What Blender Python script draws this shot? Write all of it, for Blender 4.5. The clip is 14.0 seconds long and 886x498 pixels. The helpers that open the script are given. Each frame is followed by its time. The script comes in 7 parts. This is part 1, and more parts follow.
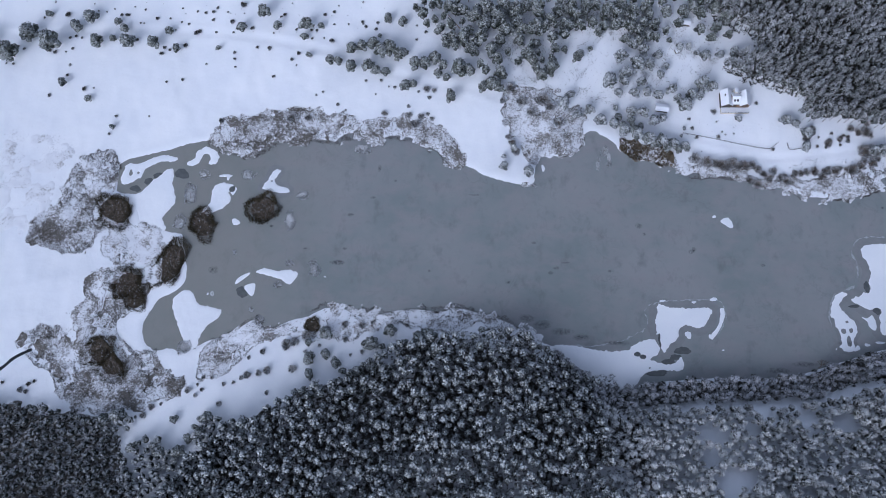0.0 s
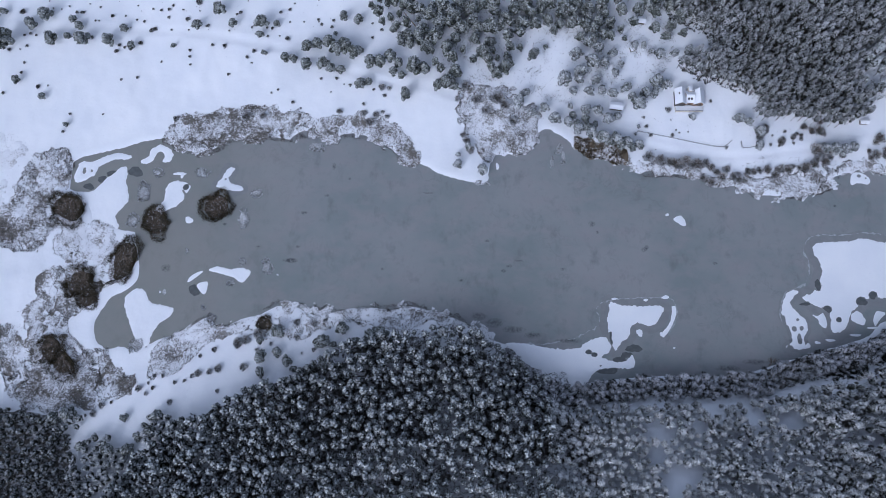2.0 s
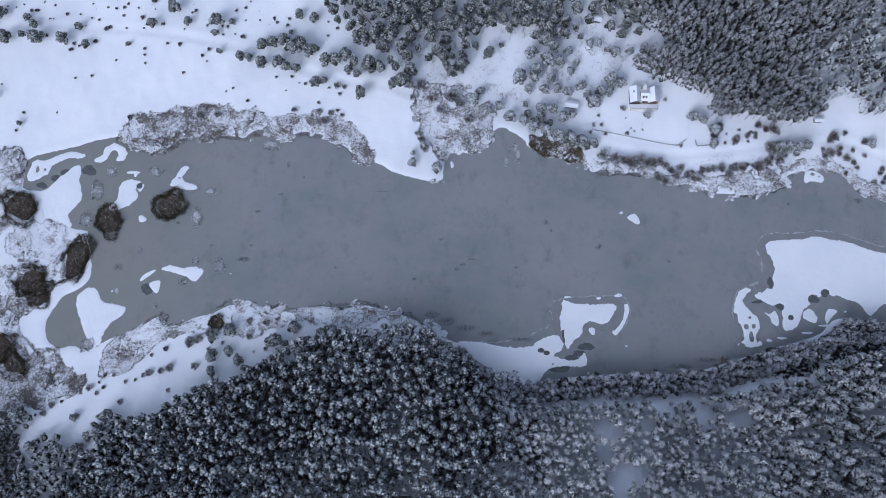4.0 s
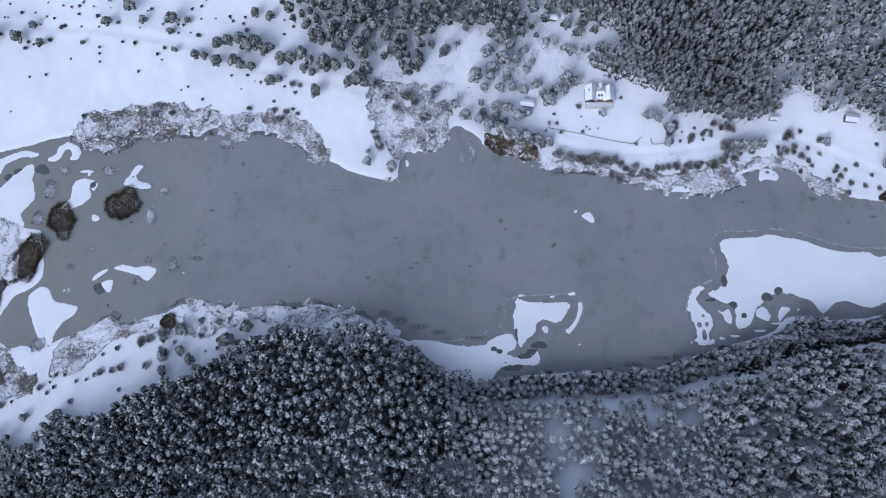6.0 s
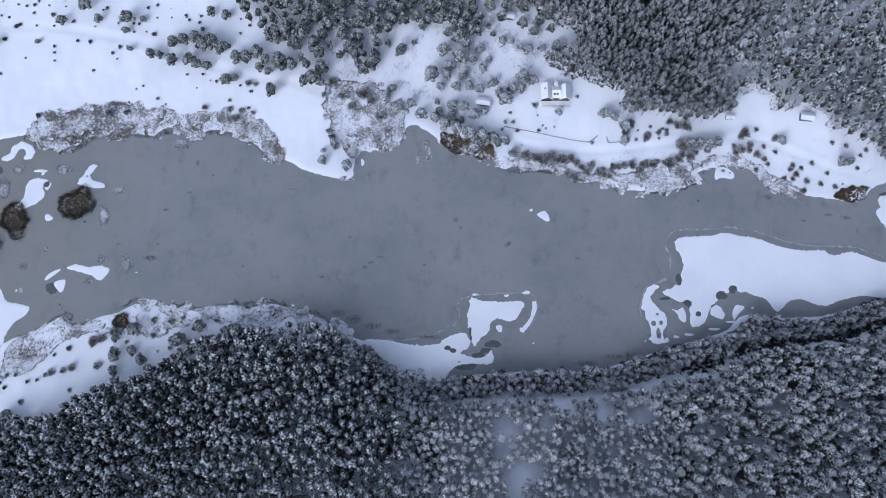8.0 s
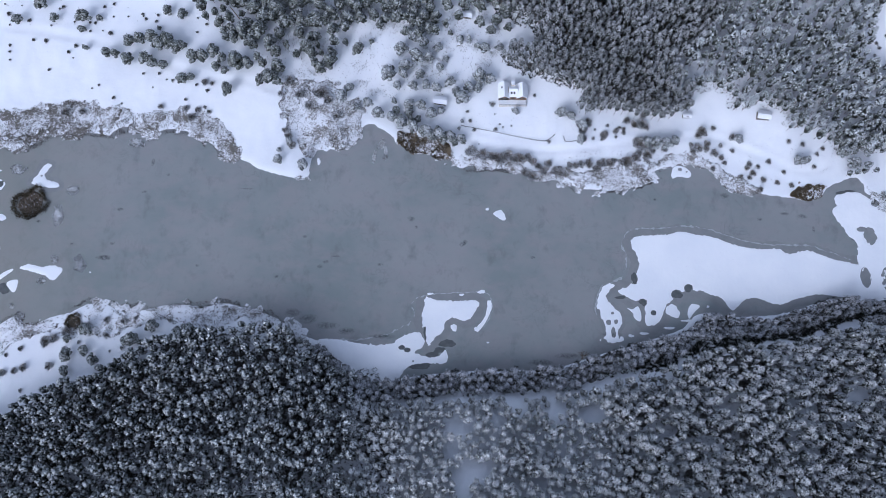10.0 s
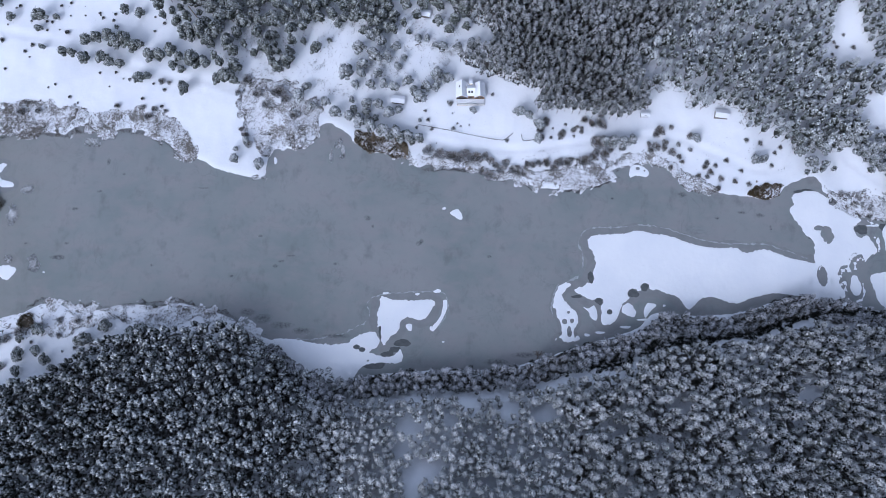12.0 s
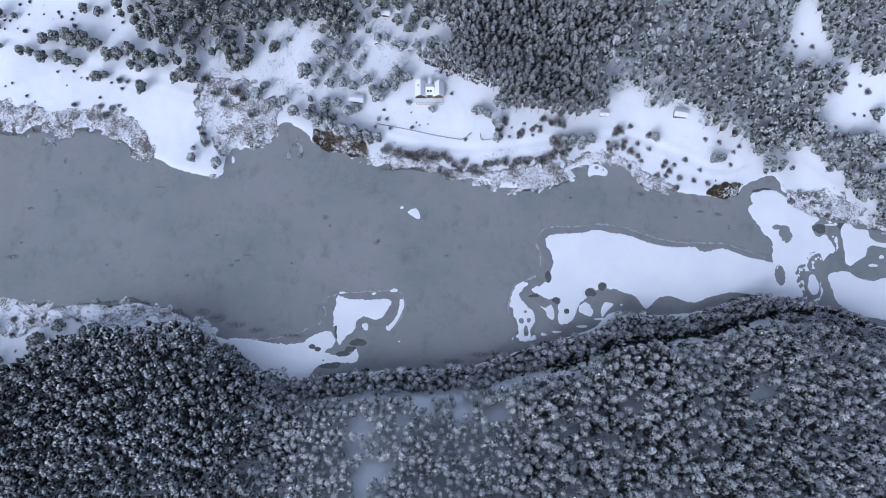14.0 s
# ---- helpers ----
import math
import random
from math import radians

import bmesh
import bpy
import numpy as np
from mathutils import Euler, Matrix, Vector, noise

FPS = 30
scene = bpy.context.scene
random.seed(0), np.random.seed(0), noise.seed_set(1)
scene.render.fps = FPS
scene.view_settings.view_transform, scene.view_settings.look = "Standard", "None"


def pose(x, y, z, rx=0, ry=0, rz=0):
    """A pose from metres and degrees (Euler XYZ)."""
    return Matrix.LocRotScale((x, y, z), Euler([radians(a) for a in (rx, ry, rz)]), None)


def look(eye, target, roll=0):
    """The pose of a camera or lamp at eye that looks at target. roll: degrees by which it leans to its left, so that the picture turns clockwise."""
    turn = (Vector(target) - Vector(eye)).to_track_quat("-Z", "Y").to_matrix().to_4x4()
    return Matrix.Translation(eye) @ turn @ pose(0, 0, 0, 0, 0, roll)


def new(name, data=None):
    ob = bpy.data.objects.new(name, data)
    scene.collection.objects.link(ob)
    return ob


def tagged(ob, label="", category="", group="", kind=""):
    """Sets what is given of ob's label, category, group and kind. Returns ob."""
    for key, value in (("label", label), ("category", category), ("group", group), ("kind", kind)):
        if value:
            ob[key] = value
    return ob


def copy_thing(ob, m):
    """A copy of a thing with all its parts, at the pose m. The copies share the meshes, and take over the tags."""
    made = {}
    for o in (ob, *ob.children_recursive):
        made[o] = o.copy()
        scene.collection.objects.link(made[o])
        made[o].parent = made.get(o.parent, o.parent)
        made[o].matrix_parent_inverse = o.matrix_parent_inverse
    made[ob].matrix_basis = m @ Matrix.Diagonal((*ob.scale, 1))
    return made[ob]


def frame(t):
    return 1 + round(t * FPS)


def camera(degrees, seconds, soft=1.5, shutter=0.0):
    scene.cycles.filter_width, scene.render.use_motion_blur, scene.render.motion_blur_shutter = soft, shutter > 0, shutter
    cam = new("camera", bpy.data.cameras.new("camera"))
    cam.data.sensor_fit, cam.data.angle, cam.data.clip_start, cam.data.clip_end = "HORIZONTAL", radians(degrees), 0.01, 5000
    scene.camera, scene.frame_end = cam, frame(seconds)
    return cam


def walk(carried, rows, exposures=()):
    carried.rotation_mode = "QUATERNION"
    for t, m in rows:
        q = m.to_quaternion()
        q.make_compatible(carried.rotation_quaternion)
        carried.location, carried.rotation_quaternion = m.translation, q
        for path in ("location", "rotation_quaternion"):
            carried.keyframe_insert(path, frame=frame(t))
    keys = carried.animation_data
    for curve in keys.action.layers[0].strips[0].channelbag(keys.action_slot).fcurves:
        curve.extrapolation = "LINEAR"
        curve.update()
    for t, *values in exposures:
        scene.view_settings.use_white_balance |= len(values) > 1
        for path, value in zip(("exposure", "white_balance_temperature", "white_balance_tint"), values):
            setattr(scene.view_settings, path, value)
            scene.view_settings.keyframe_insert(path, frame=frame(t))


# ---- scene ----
cam = camera(61.2, 14.0, soft=0.75)
PATH = [
    (0, (0.88, -1.08, 322.60), (-1.37, 72.43, 31.75), -1.420),
    (0.5, (5.59, -0.95, 322.68), (3.79, 72.26, 31.75), -1.076),
    (1, (10.29, -0.84, 322.73), (8.94, 72.09, 31.74), -0.742),
    (1.5, (14.99, -0.77, 322.76), (14.08, 71.94, 31.70), -0.415),
    (2, (19.69, -0.72, 322.76), (19.22, 71.79, 31.66), -0.097),
    (2.5, (24.39, -0.70, 322.74), (24.34, 71.66, 31.60), 0.214),
    (3, (29.08, -0.70, 322.70), (29.45, 71.53, 31.52), 0.516),
    (5.5, (52.44, -1.07, 322.21), (54.80, 70.97, 31.00), 1.922),
    (6, (57.08, -1.21, 322.06), (59.82, 70.87, 30.86), 2.183),
    (6.5, (61.71, -1.37, 321.90), (64.82, 70.78, 30.72), 2.438),
    (7, (66.33, -1.54, 321.73), (69.81, 70.69, 30.58), 2.686),
    (7.5, (70.94, -1.73, 321.55), (74.77, 70.61, 30.43), 2.929),
    (8, (75.53, -1.93, 321.37), (79.72, 70.52, 30.28), 3.167),
    (8.2, (77.36, -2.02, 321.29), (81.69, 70.49, 30.22), 3.260),
    (10.3, (96.44, -3.05, 320.43), (102.17, 70.16, 29.56), 4.193),
    (10.5, (98.23, -3.16, 320.35), (104.10, 70.13, 29.49), 4.278),
    (11, (102.72, -3.44, 320.13), (108.90, 70.05, 29.34), 4.486),
    (11.5, (107.18, -3.73, 319.92), (113.67, 69.96, 29.19), 4.690),
    (12, (111.62, -4.03, 319.71), (118.41, 69.88, 29.04), 4.891),
    (12.5, (116.04, -4.33, 319.51), (123.13, 69.80, 28.90), 5.087),
    (13, (120.43, -4.64, 319.31), (127.82, 69.71, 28.76), 5.281),
    (13.5, (124.79, -4.95, 319.11), (132.47, 69.62, 28.63), 5.471),
    (14, (129.13, -5.27, 318.93), (137.09, 69.52, 28.51), 5.658),
]
walk(cam, [(t, look(eye, target, roll)) for t, eye, target, roll in PATH], [(0, 0.23, 5300, 15), (7, 0.37, 5300, 15), (14, 0.53, 5300, 15)])
# ---- light: thin high overcast, a low soft sun from the south-west ----
SUN_EL, SUN_AZ = 31.0, 214.0
world = bpy.data.worlds.new("sky")
scene.world = world
world.use_nodes = True
wt = world.node_tree
sky = wt.nodes.new("ShaderNodeTexSky")
sky.sky_type, sky.sun_disc = "NISHITA", False
sky.sun_elevation, sky.sun_rotation = radians(SUN_EL), radians(SUN_AZ)
sky.air_density, sky.dust_density, sky.ozone_density = 1.0, 3.0, 1.0
wt.nodes["Background"].inputs["Strength"].default_value = 0.121
cloud = wt.nodes.new("ShaderNodeHueSaturation")
cloud.inputs["Saturation"].default_value = 0.40
wt.links.new(sky.outputs["Color"], cloud.inputs["Color"])
wt.links.new(cloud.outputs["Color"], wt.nodes["Background"].inputs["Color"])
sun_data = bpy.data.lights.new("sun", "SUN")
sun_data.energy, sun_data.angle, sun_data.color = 0.62, radians(36), (1.0, 0.97, 0.94)
sun = new("sun", sun_data)
to_sun = Vector((math.sin(radians(SUN_AZ)) * math.cos(radians(SUN_EL)), math.cos(radians(SUN_AZ)) * math.cos(radians(SUN_EL)), math.sin(radians(SUN_EL))))
sun.matrix_world = look(to_sun * 400, (0, 0, 0))


# ---- materials ----
def material(name, roughness=0.8, metal=0.0):
    m = bpy.data.materials.new(name)
    m.use_nodes = True
    b = m.node_tree.nodes["Principled BSDF"]
    b.inputs["Roughness"].default_value, b.inputs["Metallic"].default_value = roughness, metal
    return m, m.node_tree, b


def noise_node(tree, scale, detail=4.0, rough=0.55, where="Object", stretch=None):
    co = tree.nodes.new("ShaderNodeNewGeometry" if where == "Position" else "ShaderNodeTexCoord")
    n = tree.nodes.new("ShaderNodeTexNoise")
    n.inputs["Scale"].default_value, n.inputs["Detail"].default_value, n.inputs["Roughness"].default_value = scale, detail, rough
    out = co.outputs[where]
    if stretch:
        mp = tree.nodes.new("ShaderNodeMapping")
        mp.inputs["Scale"].default_value = stretch
        tree.links.new(out, mp.inputs["Vector"])
        out = mp.outputs["Vector"]
    tree.links.new(out, n.inputs["Vector"])
    return n.outputs["Fac"]


def ramp(tree, fac, stops):
    r = tree.nodes.new("ShaderNodeValToRGB")
    while len(r.color_ramp.elements) < len(stops):
        r.color_ramp.elements.new(0.5)
    for e, (p, c) in zip(r.color_ramp.elements, stops):
        e.position, e.color = p, (*c, 1) if len(c) == 3 else c
    tree.links.new(fac, r.inputs["Fac"])
    return r.outputs["Color"]


def grey(a, b, lo=0.0, hi=1.0):
    return [(a, (lo, lo, lo)), (b, (hi, hi, hi))]


def mixed(tree, fac, a, b, how="MIX"):
    n = tree.nodes.new("ShaderNodeMix")
    n.data_type, n.blend_type = "RGBA", how
    for value, socket in ((fac, n.inputs[0]), (a, n.inputs[6]), (b, n.inputs[7])):
        if isinstance(value, bpy.types.NodeSocket):
            tree.links.new(value, socket)
        else:
            socket.default_value = value if isinstance(value, float) else (*value, 1)
    return n.outputs[2]


def maths(tree, how, a, b):
    n = tree.nodes.new("ShaderNodeMath")
    n.operation = how
    for value, socket in ((a, n.inputs[0]), (b, n.inputs[1])):
        if isinstance(value, bpy.types.NodeSocket):
            tree.links.new(value, socket)
        else:
            socket.default_value = value
    return n.outputs[0]


def bump(tree, bsdf, height, distance, strength=0.6):
    n = tree.nodes.new("ShaderNodeBump")
    n.inputs["Distance"].default_value, n.inputs["Strength"].default_value = distance, strength
    tree.links.new(height, n.inputs["Height"])
    tree.links.new(n.outputs["Normal"], bsdf.inputs["Normal"])


def up_normal(tree):
    g = tree.nodes.new("ShaderNodeNewGeometry")
    s = tree.nodes.new("ShaderNodeSeparateXYZ")
    tree.links.new(g.outputs["Normal"], s.inputs[0])
    return s.outputs["Z"], g.outputs["Random Per Island"]


def snow_material():
    m, t, b = material("snow", 0.75)
    broad = ramp(t, noise_node(t, 0.05, 3), grey(0.35, 0.7))
    colour = mixed(t, broad, (0.80, 0.82, 0.86), (0.87, 0.88, 0.90))
    fine = ramp(t, noise_node(t, 1.3, 5), grey(0.62, 0.8))
    colour = mixed(t, fine, colour, (0.72, 0.74, 0.79))
    t.links.new(colour, b.inputs["Base Color"])
    bump(t, b, noise_node(t, 0.7, 5), 0.12, 0.5)
    return m


def ice_material():
    m, t, b = material("lake_ice", 0.42)
    broad = noise_node(t, 0.022, 4, 0.6)
    colour = mixed(t, ramp(t, broad, grey(0.38, 0.62)), (0.202, 0.225, 0.225), (0.264, 0.269, 0.270))
    mottle = ramp(t, noise_node(t, 0.11, 5, 0.6, stretch=(0.7, 1.3, 1)), grey(0.45, 0.75))
    colour = mixed(t, maths(t, "MULTIPLY", mottle, 0.8), colour, (0.272, 0.256, 0.262))
    spots = ramp(t, noise_node(t, 0.085, 6, 0.65, stretch=(1.6, 1.0, 1)), grey(0.55, 0.75))
    colour = mixed(t, maths(t, "MULTIPLY", spots, 0.75), colour, (0.145, 0.152, 0.155))
    veins = noise_node(t, 0.07, 5, 0.6)
    veins.node.inputs["Distortion"].default_value = 1.6
    veins = ramp(t, veins, [(0.47, (0, 0, 0)), (0.50, (1, 1, 1)), (0.53, (0, 0, 0))])
    veins = maths(t, "MULTIPLY", veins, ramp(t, noise_node(t, 0.05, 3), grey(0.48, 0.66)))
    colour = mixed(t, maths(t, "MULTIPLY", veins, 0.45), colour, (0.15, 0.155, 0.16))
    lumps = ramp(t, noise_node(t, 0.3, 4, 0.6), grey(0.55, 0.75))
    colour = mixed(t, maths(t, "MULTIPLY", lumps, 0.35), colour, (0.17, 0.175, 0.178))
    where, axes = t.nodes.new("ShaderNodeTexCoord"), t.nodes.new("ShaderNodeSeparateXYZ")
    t.links.new(where.outputs["Object"], axes.inputs[0])
    silt = maths(t, "MULTIPLY", maths(t, "SUBTRACT", -40.0, axes.outputs["X"]), 0.011)
    silt = ramp(t, maths(t, "ADD", silt, maths(t, "MULTIPLY", noise_node(t, 0.05, 4), 0.5)), grey(0.25, 0.95))
    colour = mixed(t, maths(t, "MULTIPLY", silt, 0.6), colour, (0.225, 0.222, 0.195))
    frost = ramp(t, noise_node(t, 0.6, 6, 0.7), grey(0.6, 0.9))
    colour = mixed(t, maths(t, "MULTIPLY", frost, 0.25), colour, (0.36, 0.37, 0.39))
    t.links.new(colour, b.inputs["Base Color"])
    bump(t, b, noise_node(t, 0.9, 4), 0.02, 0.4)
    return m


def wet_ice_material():
    m, t, b = material("thin_dark_ice", 0.25)
    colour = mixed(t, ramp(t, noise_node(t, 0.5, 4), grey(0.3, 0.7)), (0.085, 0.092, 0.092), (0.125, 0.132, 0.132))
    t.links.new(colour, b.inputs["Base Color"])
    return m


def frosted(name, dark, mid, cover, frost=(0.74, 0.77, 0.81), scale=1.15, least=0.25, uneven=0.0):
    """Plant matter with snow lying on what faces the sky, uneven from piece to piece."""
    m, t, b = material(name, 0.85)
    up, island = up_normal(t)
    base = mixed(t, island, dark, mid)
    lying = maths(t, "MULTIPLY", ramp(t, up, grey(0.1, 0.75)), ramp(t, noise_node(t, scale, 3, 0.6, "Position"), grey(0.66 - 0.45 * cover, 0.78 - 0.45 * cover)))
    lying = maths(t, "MULTIPLY", lying, ramp(t, island, grey(0.15, 0.45, least, 1.0)))
    if uneven:
        lying = maths(t, "MULTIPLY", lying, ramp(t, noise_node(t, 2.4, 3, 0.65, "Position"), grey(0.36, 0.60, 0.68, 1.0)))
        lying = maths(t, "MULTIPLY", lying, ramp(t, noise_node(t, 0.16, 2, 0.6, "Position"), grey(0.36, 0.62, 0.62, 1.0)))
        lying = maths(t, "MULTIPLY", lying, ramp(t, noise_node(t, 0.028, 3, 0.6, "Position"), grey(0.36, 0.62, 1 - uneven, 1.0)))
    t.links.new(mixed(t, lying, base, frost), b.inputs["Base Color"])
    return m


def plain(name, a, b2, scale=3.0, roughness=0.8, stretch=None):
    m, t, b = material(name, roughness)
    f = noise_node(t, scale, 5, 0.6, stretch=stretch)
    t.links.new(mixed(t, ramp(t, f, grey(0.3, 0.7)), a, b2), b.inputs["Base Color"])
    bump(t, b, f, 0.02, 0.4)
    return m


SNOW = snow_material()
ICE = ice_material()
DARK_ICE = wet_ice_material()
NEEDLES = frosted("snowy_pine_needles", (0.016, 0.021, 0.017), (0.045, 0.053, 0.042), 1.15, (0.74, 0.77, 0.79), 0.7, 0.74, 0.20)
NEEDLES_PALE = frosted("hoar_frosted_pine_needles", (0.030, 0.036, 0.031), (0.08, 0.088, 0.075), 1.15, (0.86, 0.87, 0.88), 0.7, 0.36, 0.10)
NEEDLES_MID = frosted("frosted_pine_needles", (0.020, 0.025, 0.020), (0.050, 0.058, 0.046), 1.15, (0.84, 0.85, 0.86), 0.7, 0.34, 0.15)
NEEDLES_DARK = frosted("snow_dusted_pine_needles", (0.015, 0.020, 0.014), (0.040, 0.048, 0.034), 1.05, (0.57, 0.58, 0.61), 1.0, 0.45, 0.25)
NEEDLES_SHORE = frosted("sheltered_pine_needles", (0.013, 0.016, 0.012), (0.034, 0.040, 0.030), 0.66, (0.29, 0.305, 0.32), 0.8, 0.35)
NEEDLES_EDGE = frosted("grey_frosted_young_needles", (0.024, 0.029, 0.024), (0.060, 0.068, 0.056), 1.05, (0.62, 0.64, 0.66), 0.8, 0.55, 0.15)
NEEDLES_BANK = frosted("hoar_grey_shore_needles", (0.018, 0.022, 0.019), (0.050, 0.056, 0.048), 1.1, (0.66, 0.67, 0.72), 0.7, 0.30, 0.25)
NEEDLES_OPEN = frosted("green_snow_flecked_pine_needles", (0.014, 0.019, 0.012), (0.042, 0.049, 0.033), 0.58, (0.44, 0.46, 0.465), 1.6, 0.10)
NEEDLES_SLOPE = frosted("snow_flecked_pine_needles", (0.020, 0.025, 0.019), (0.052, 0.058, 0.046), 0.74, (0.52, 0.54, 0.56), 1.5, 0.14)
# near-black boughs: shade of crown gaps, undergrowth and lane put into the colour
NEEDLES_SHADE = frosted("shade_dark_boughs", (0.009, 0.011, 0.009), (0.024, 0.027, 0.020), 0.0)
TWIGS = frosted("frosted_bare_twigs", (0.080, 0.070, 0.060), (0.22, 0.19, 0.165), 0.66, least=0.45)
BROWN_TWIGS = frosted("rusty_frosted_twigs", (0.095, 0.080, 0.068), (0.26, 0.215, 0.18), 0.66, least=0.45)
DARK_TWIGS = frosted("dark_bare_twigs", (0.034, 0.031, 0.026), (0.11, 0.098, 0.082), 0.42)
WILLOW = frosted("brown_willow_twigs", (0.012, 0.009, 0.003), (0.072, 0.055, 0.020), 0.05)
WILLOW_PALE = frosted("greyish_willow_twigs", (0.040, 0.030, 0.019), (0.20, 0.155, 0.115), 0.20)
REED = frosted("frosted_reeds", (0.040, 0.035, 0.030), (0.15, 0.132, 0.115), 0.26)
SEDGE_MOUND = frosted("snow_flecked_sedge_mat", (0.016, 0.012, 0.006), (0.045, 0.035, 0.020), 0.04, scale=1.1)
HOAR_REED = frosted("hoar_white_reeds", (0.06, 0.054, 0.045), (0.2, 0.18, 0.155), 0.62)
BROWN_REED = frosted("brown_dead_reeds", (0.040, 0.029, 0.014), (0.15, 0.108, 0.056), 0.16)
OLIVE_SEDGE = frosted("olive_brown_sedge", (0.034, 0.029, 0.018), (0.11, 0.092, 0.058), 0.12)


def litter_material(name, stems, cover):
    """Snow with bent reed stems showing through it in specks and streaks."""
    m, t, b = material(name, 0.85)
    broad = ramp(t, noise_node(t, 0.11, 4, 0.65, "Position"), grey(0.35, 0.65, 0.0, 0.34))
    fine = maths(t, "ADD", noise_node(t, 1.3, 6, 0.75, "Position"), maths(t, "SUBTRACT", broad, 0.17))
    streak = noise_node(t, 0.55, 5, 0.7, "Position")
    streak.node.inputs["Distortion"].default_value = 2.5
    show = ramp(t, maths(t, "ADD", maths(t, "MULTIPLY", fine, 0.65), maths(t, "MULTIPLY", streak, 0.35)), grey(cover, cover + 0.12))
    t.links.new(mixed(t, show, (0.78, 0.79, 0.82), stems), b.inputs["Base Color"])
    bump(t, b, fine, 0.06, 0.5)
    return m


LITTER_PALE = litter_material("snow_over_bent_reeds", (0.19, 0.175, 0.16), 0.50)
LITTER_FAINT = litter_material("snow_with_sedge_tips", (0.34, 0.33, 0.32), 0.56)
LITTER_TAWNY = litter_material("matted_tawny_reeds", (0.14, 0.108, 0.070), 0.42)
LITTER_BROWN = litter_material("thin_snow_over_brown_reeds", (0.15, 0.137, 0.122), 0.44)
BARK = plain("pine_bark", (0.07, 0.05, 0.04), (0.16, 0.11, 0.08), 4.0, 0.9, (1, 1, 0.2))
TIMBER = plain("weathered_timber", (0.16, 0.10, 0.06), (0.28, 0.19, 0.12), 3.0, 0.8, (1, 1, 6))
GREY_TIMBER = plain("silvered_timber", (0.10, 0.085, 0.07), (0.20, 0.17, 0.145), 3.0, 0.85, (1, 1, 6))
DARK_TIMBER = plain("dark_stained_timber", (0.035, 0.028, 0.022), (0.075, 0.06, 0.048), 3.0, 0.7)
RENDER_WALL = plain("cream_wall_plaster", (0.50, 0.45, 0.37), (0.60, 0.55, 0.47), 1.0, 0.85)
METAL = plain("grey_flue_metal", (0.22, 0.22, 0.23), (0.34, 0.34, 0.35), 2.0, 0.4)
DARKENING_LITTER = frosted("darkening_needle_litter", (0.050, 0.046, 0.040), (0.12, 0.112, 0.10), 0.42, (0.5, 0.51, 0.53), 0.5)
STAIN_SHADE = plain("stained_and_shaded_ice", (0.10, 0.107, 0.112), (0.19, 0.20, 0.205), 1.2, 0.4)
st = STAIN_SHADE.node_tree
sc, sm, sg = st.nodes.new("ShaderNodeTexCoord"), st.nodes.new("ShaderNodeMapping"), st.nodes.new("ShaderNodeTexGradient")
sm.inputs["Location"].default_value, sm.inputs["Scale"].default_value = (-1, -1, 0), (2, 2, 0)
sg.gradient_type = "SPHERICAL"
st.links.new(sc.outputs["Generated"], sm.inputs["Vector"])
st.links.new(sm.outputs["Vector"], sg.inputs["Vector"])
soft = maths(st, "MULTIPLY", ramp(st, sg.outputs["Fac"], grey(0.0, 0.7)), ramp(st, noise_node(st, 0.9, 5, 0.7, "Position"), grey(0.35, 0.65)))
soft = maths(st, "MULTIPLY", soft, 0.6)
st.links.new(soft, st.nodes["Principled BSDF"].inputs["Alpha"])
HOAR = frosted("hoar_white_boughs", (0.16, 0.17, 0.18), (0.30, 0.31, 0.33), 0.95, (0.82, 0.84, 0.87))
STREAM_WATER = plain("dark_stream_water", (0.012, 0.013, 0.015), (0.03, 0.032, 0.035), 0.5, 0.1)
FLECKED_SNOW = plain("snow_over_reed_litter", (0.22, 0.215, 0.20), (0.80, 0.82, 0.85), 1.6, 0.8)
SLUSH = plain("smooth_refrozen_slush", (0.200, 0.206, 0.208), (0.240, 0.242, 0.246), 0.25, 0.4)
FROST_ICE = plain("refrozen_slush", (0.26, 0.275, 0.285), (0.46, 0.48, 0.50), 1.1, 0.6)
GLASS, gt, gb = material("window_glass", 0.06)
gb.inputs["Base Color"].default_value = (0.03, 0.035, 0.04, 1)


# ---- small geometry helpers ----
def mesh_of(name, verts, faces, mats, smooth=False, index=None):
    me = bpy.data.meshes.new(name)
    verts, faces = np.asarray(verts, np.float32), np.asarray(faces, np.int32)
    n, k = faces.shape
    me.vertices.add(len(verts))
    me.vertices.foreach_set("co", verts.ravel())
    me.loops.add(n * k)
    me.loops.foreach_set("vertex_index", faces.ravel())
    me.polygons.add(n)
    me.polygons.foreach_set("loop_start", np.arange(0, n * k, k, dtype=np.int32))
    me.polygons.foreach_set("use_smooth", np.full(n, smooth))
    for m in mats:
        me.materials.append(m)
    if index is not None:
        me.polygons.foreach_set("material_index", np.asarray(index, np.int32))
    me.update(calc_edges=True)
    return me


def part(name, bm, mat, parent, label=""):
    """Links a bmesh as one mesh object under a thing or a part."""
    me = bpy.data.meshes.new(name)
    bm.to_mesh(me)
    bm.free()
    me.materials.append(mat)
    ob = new(name, me)
    ob.parent = parent
    return tagged(ob, label)


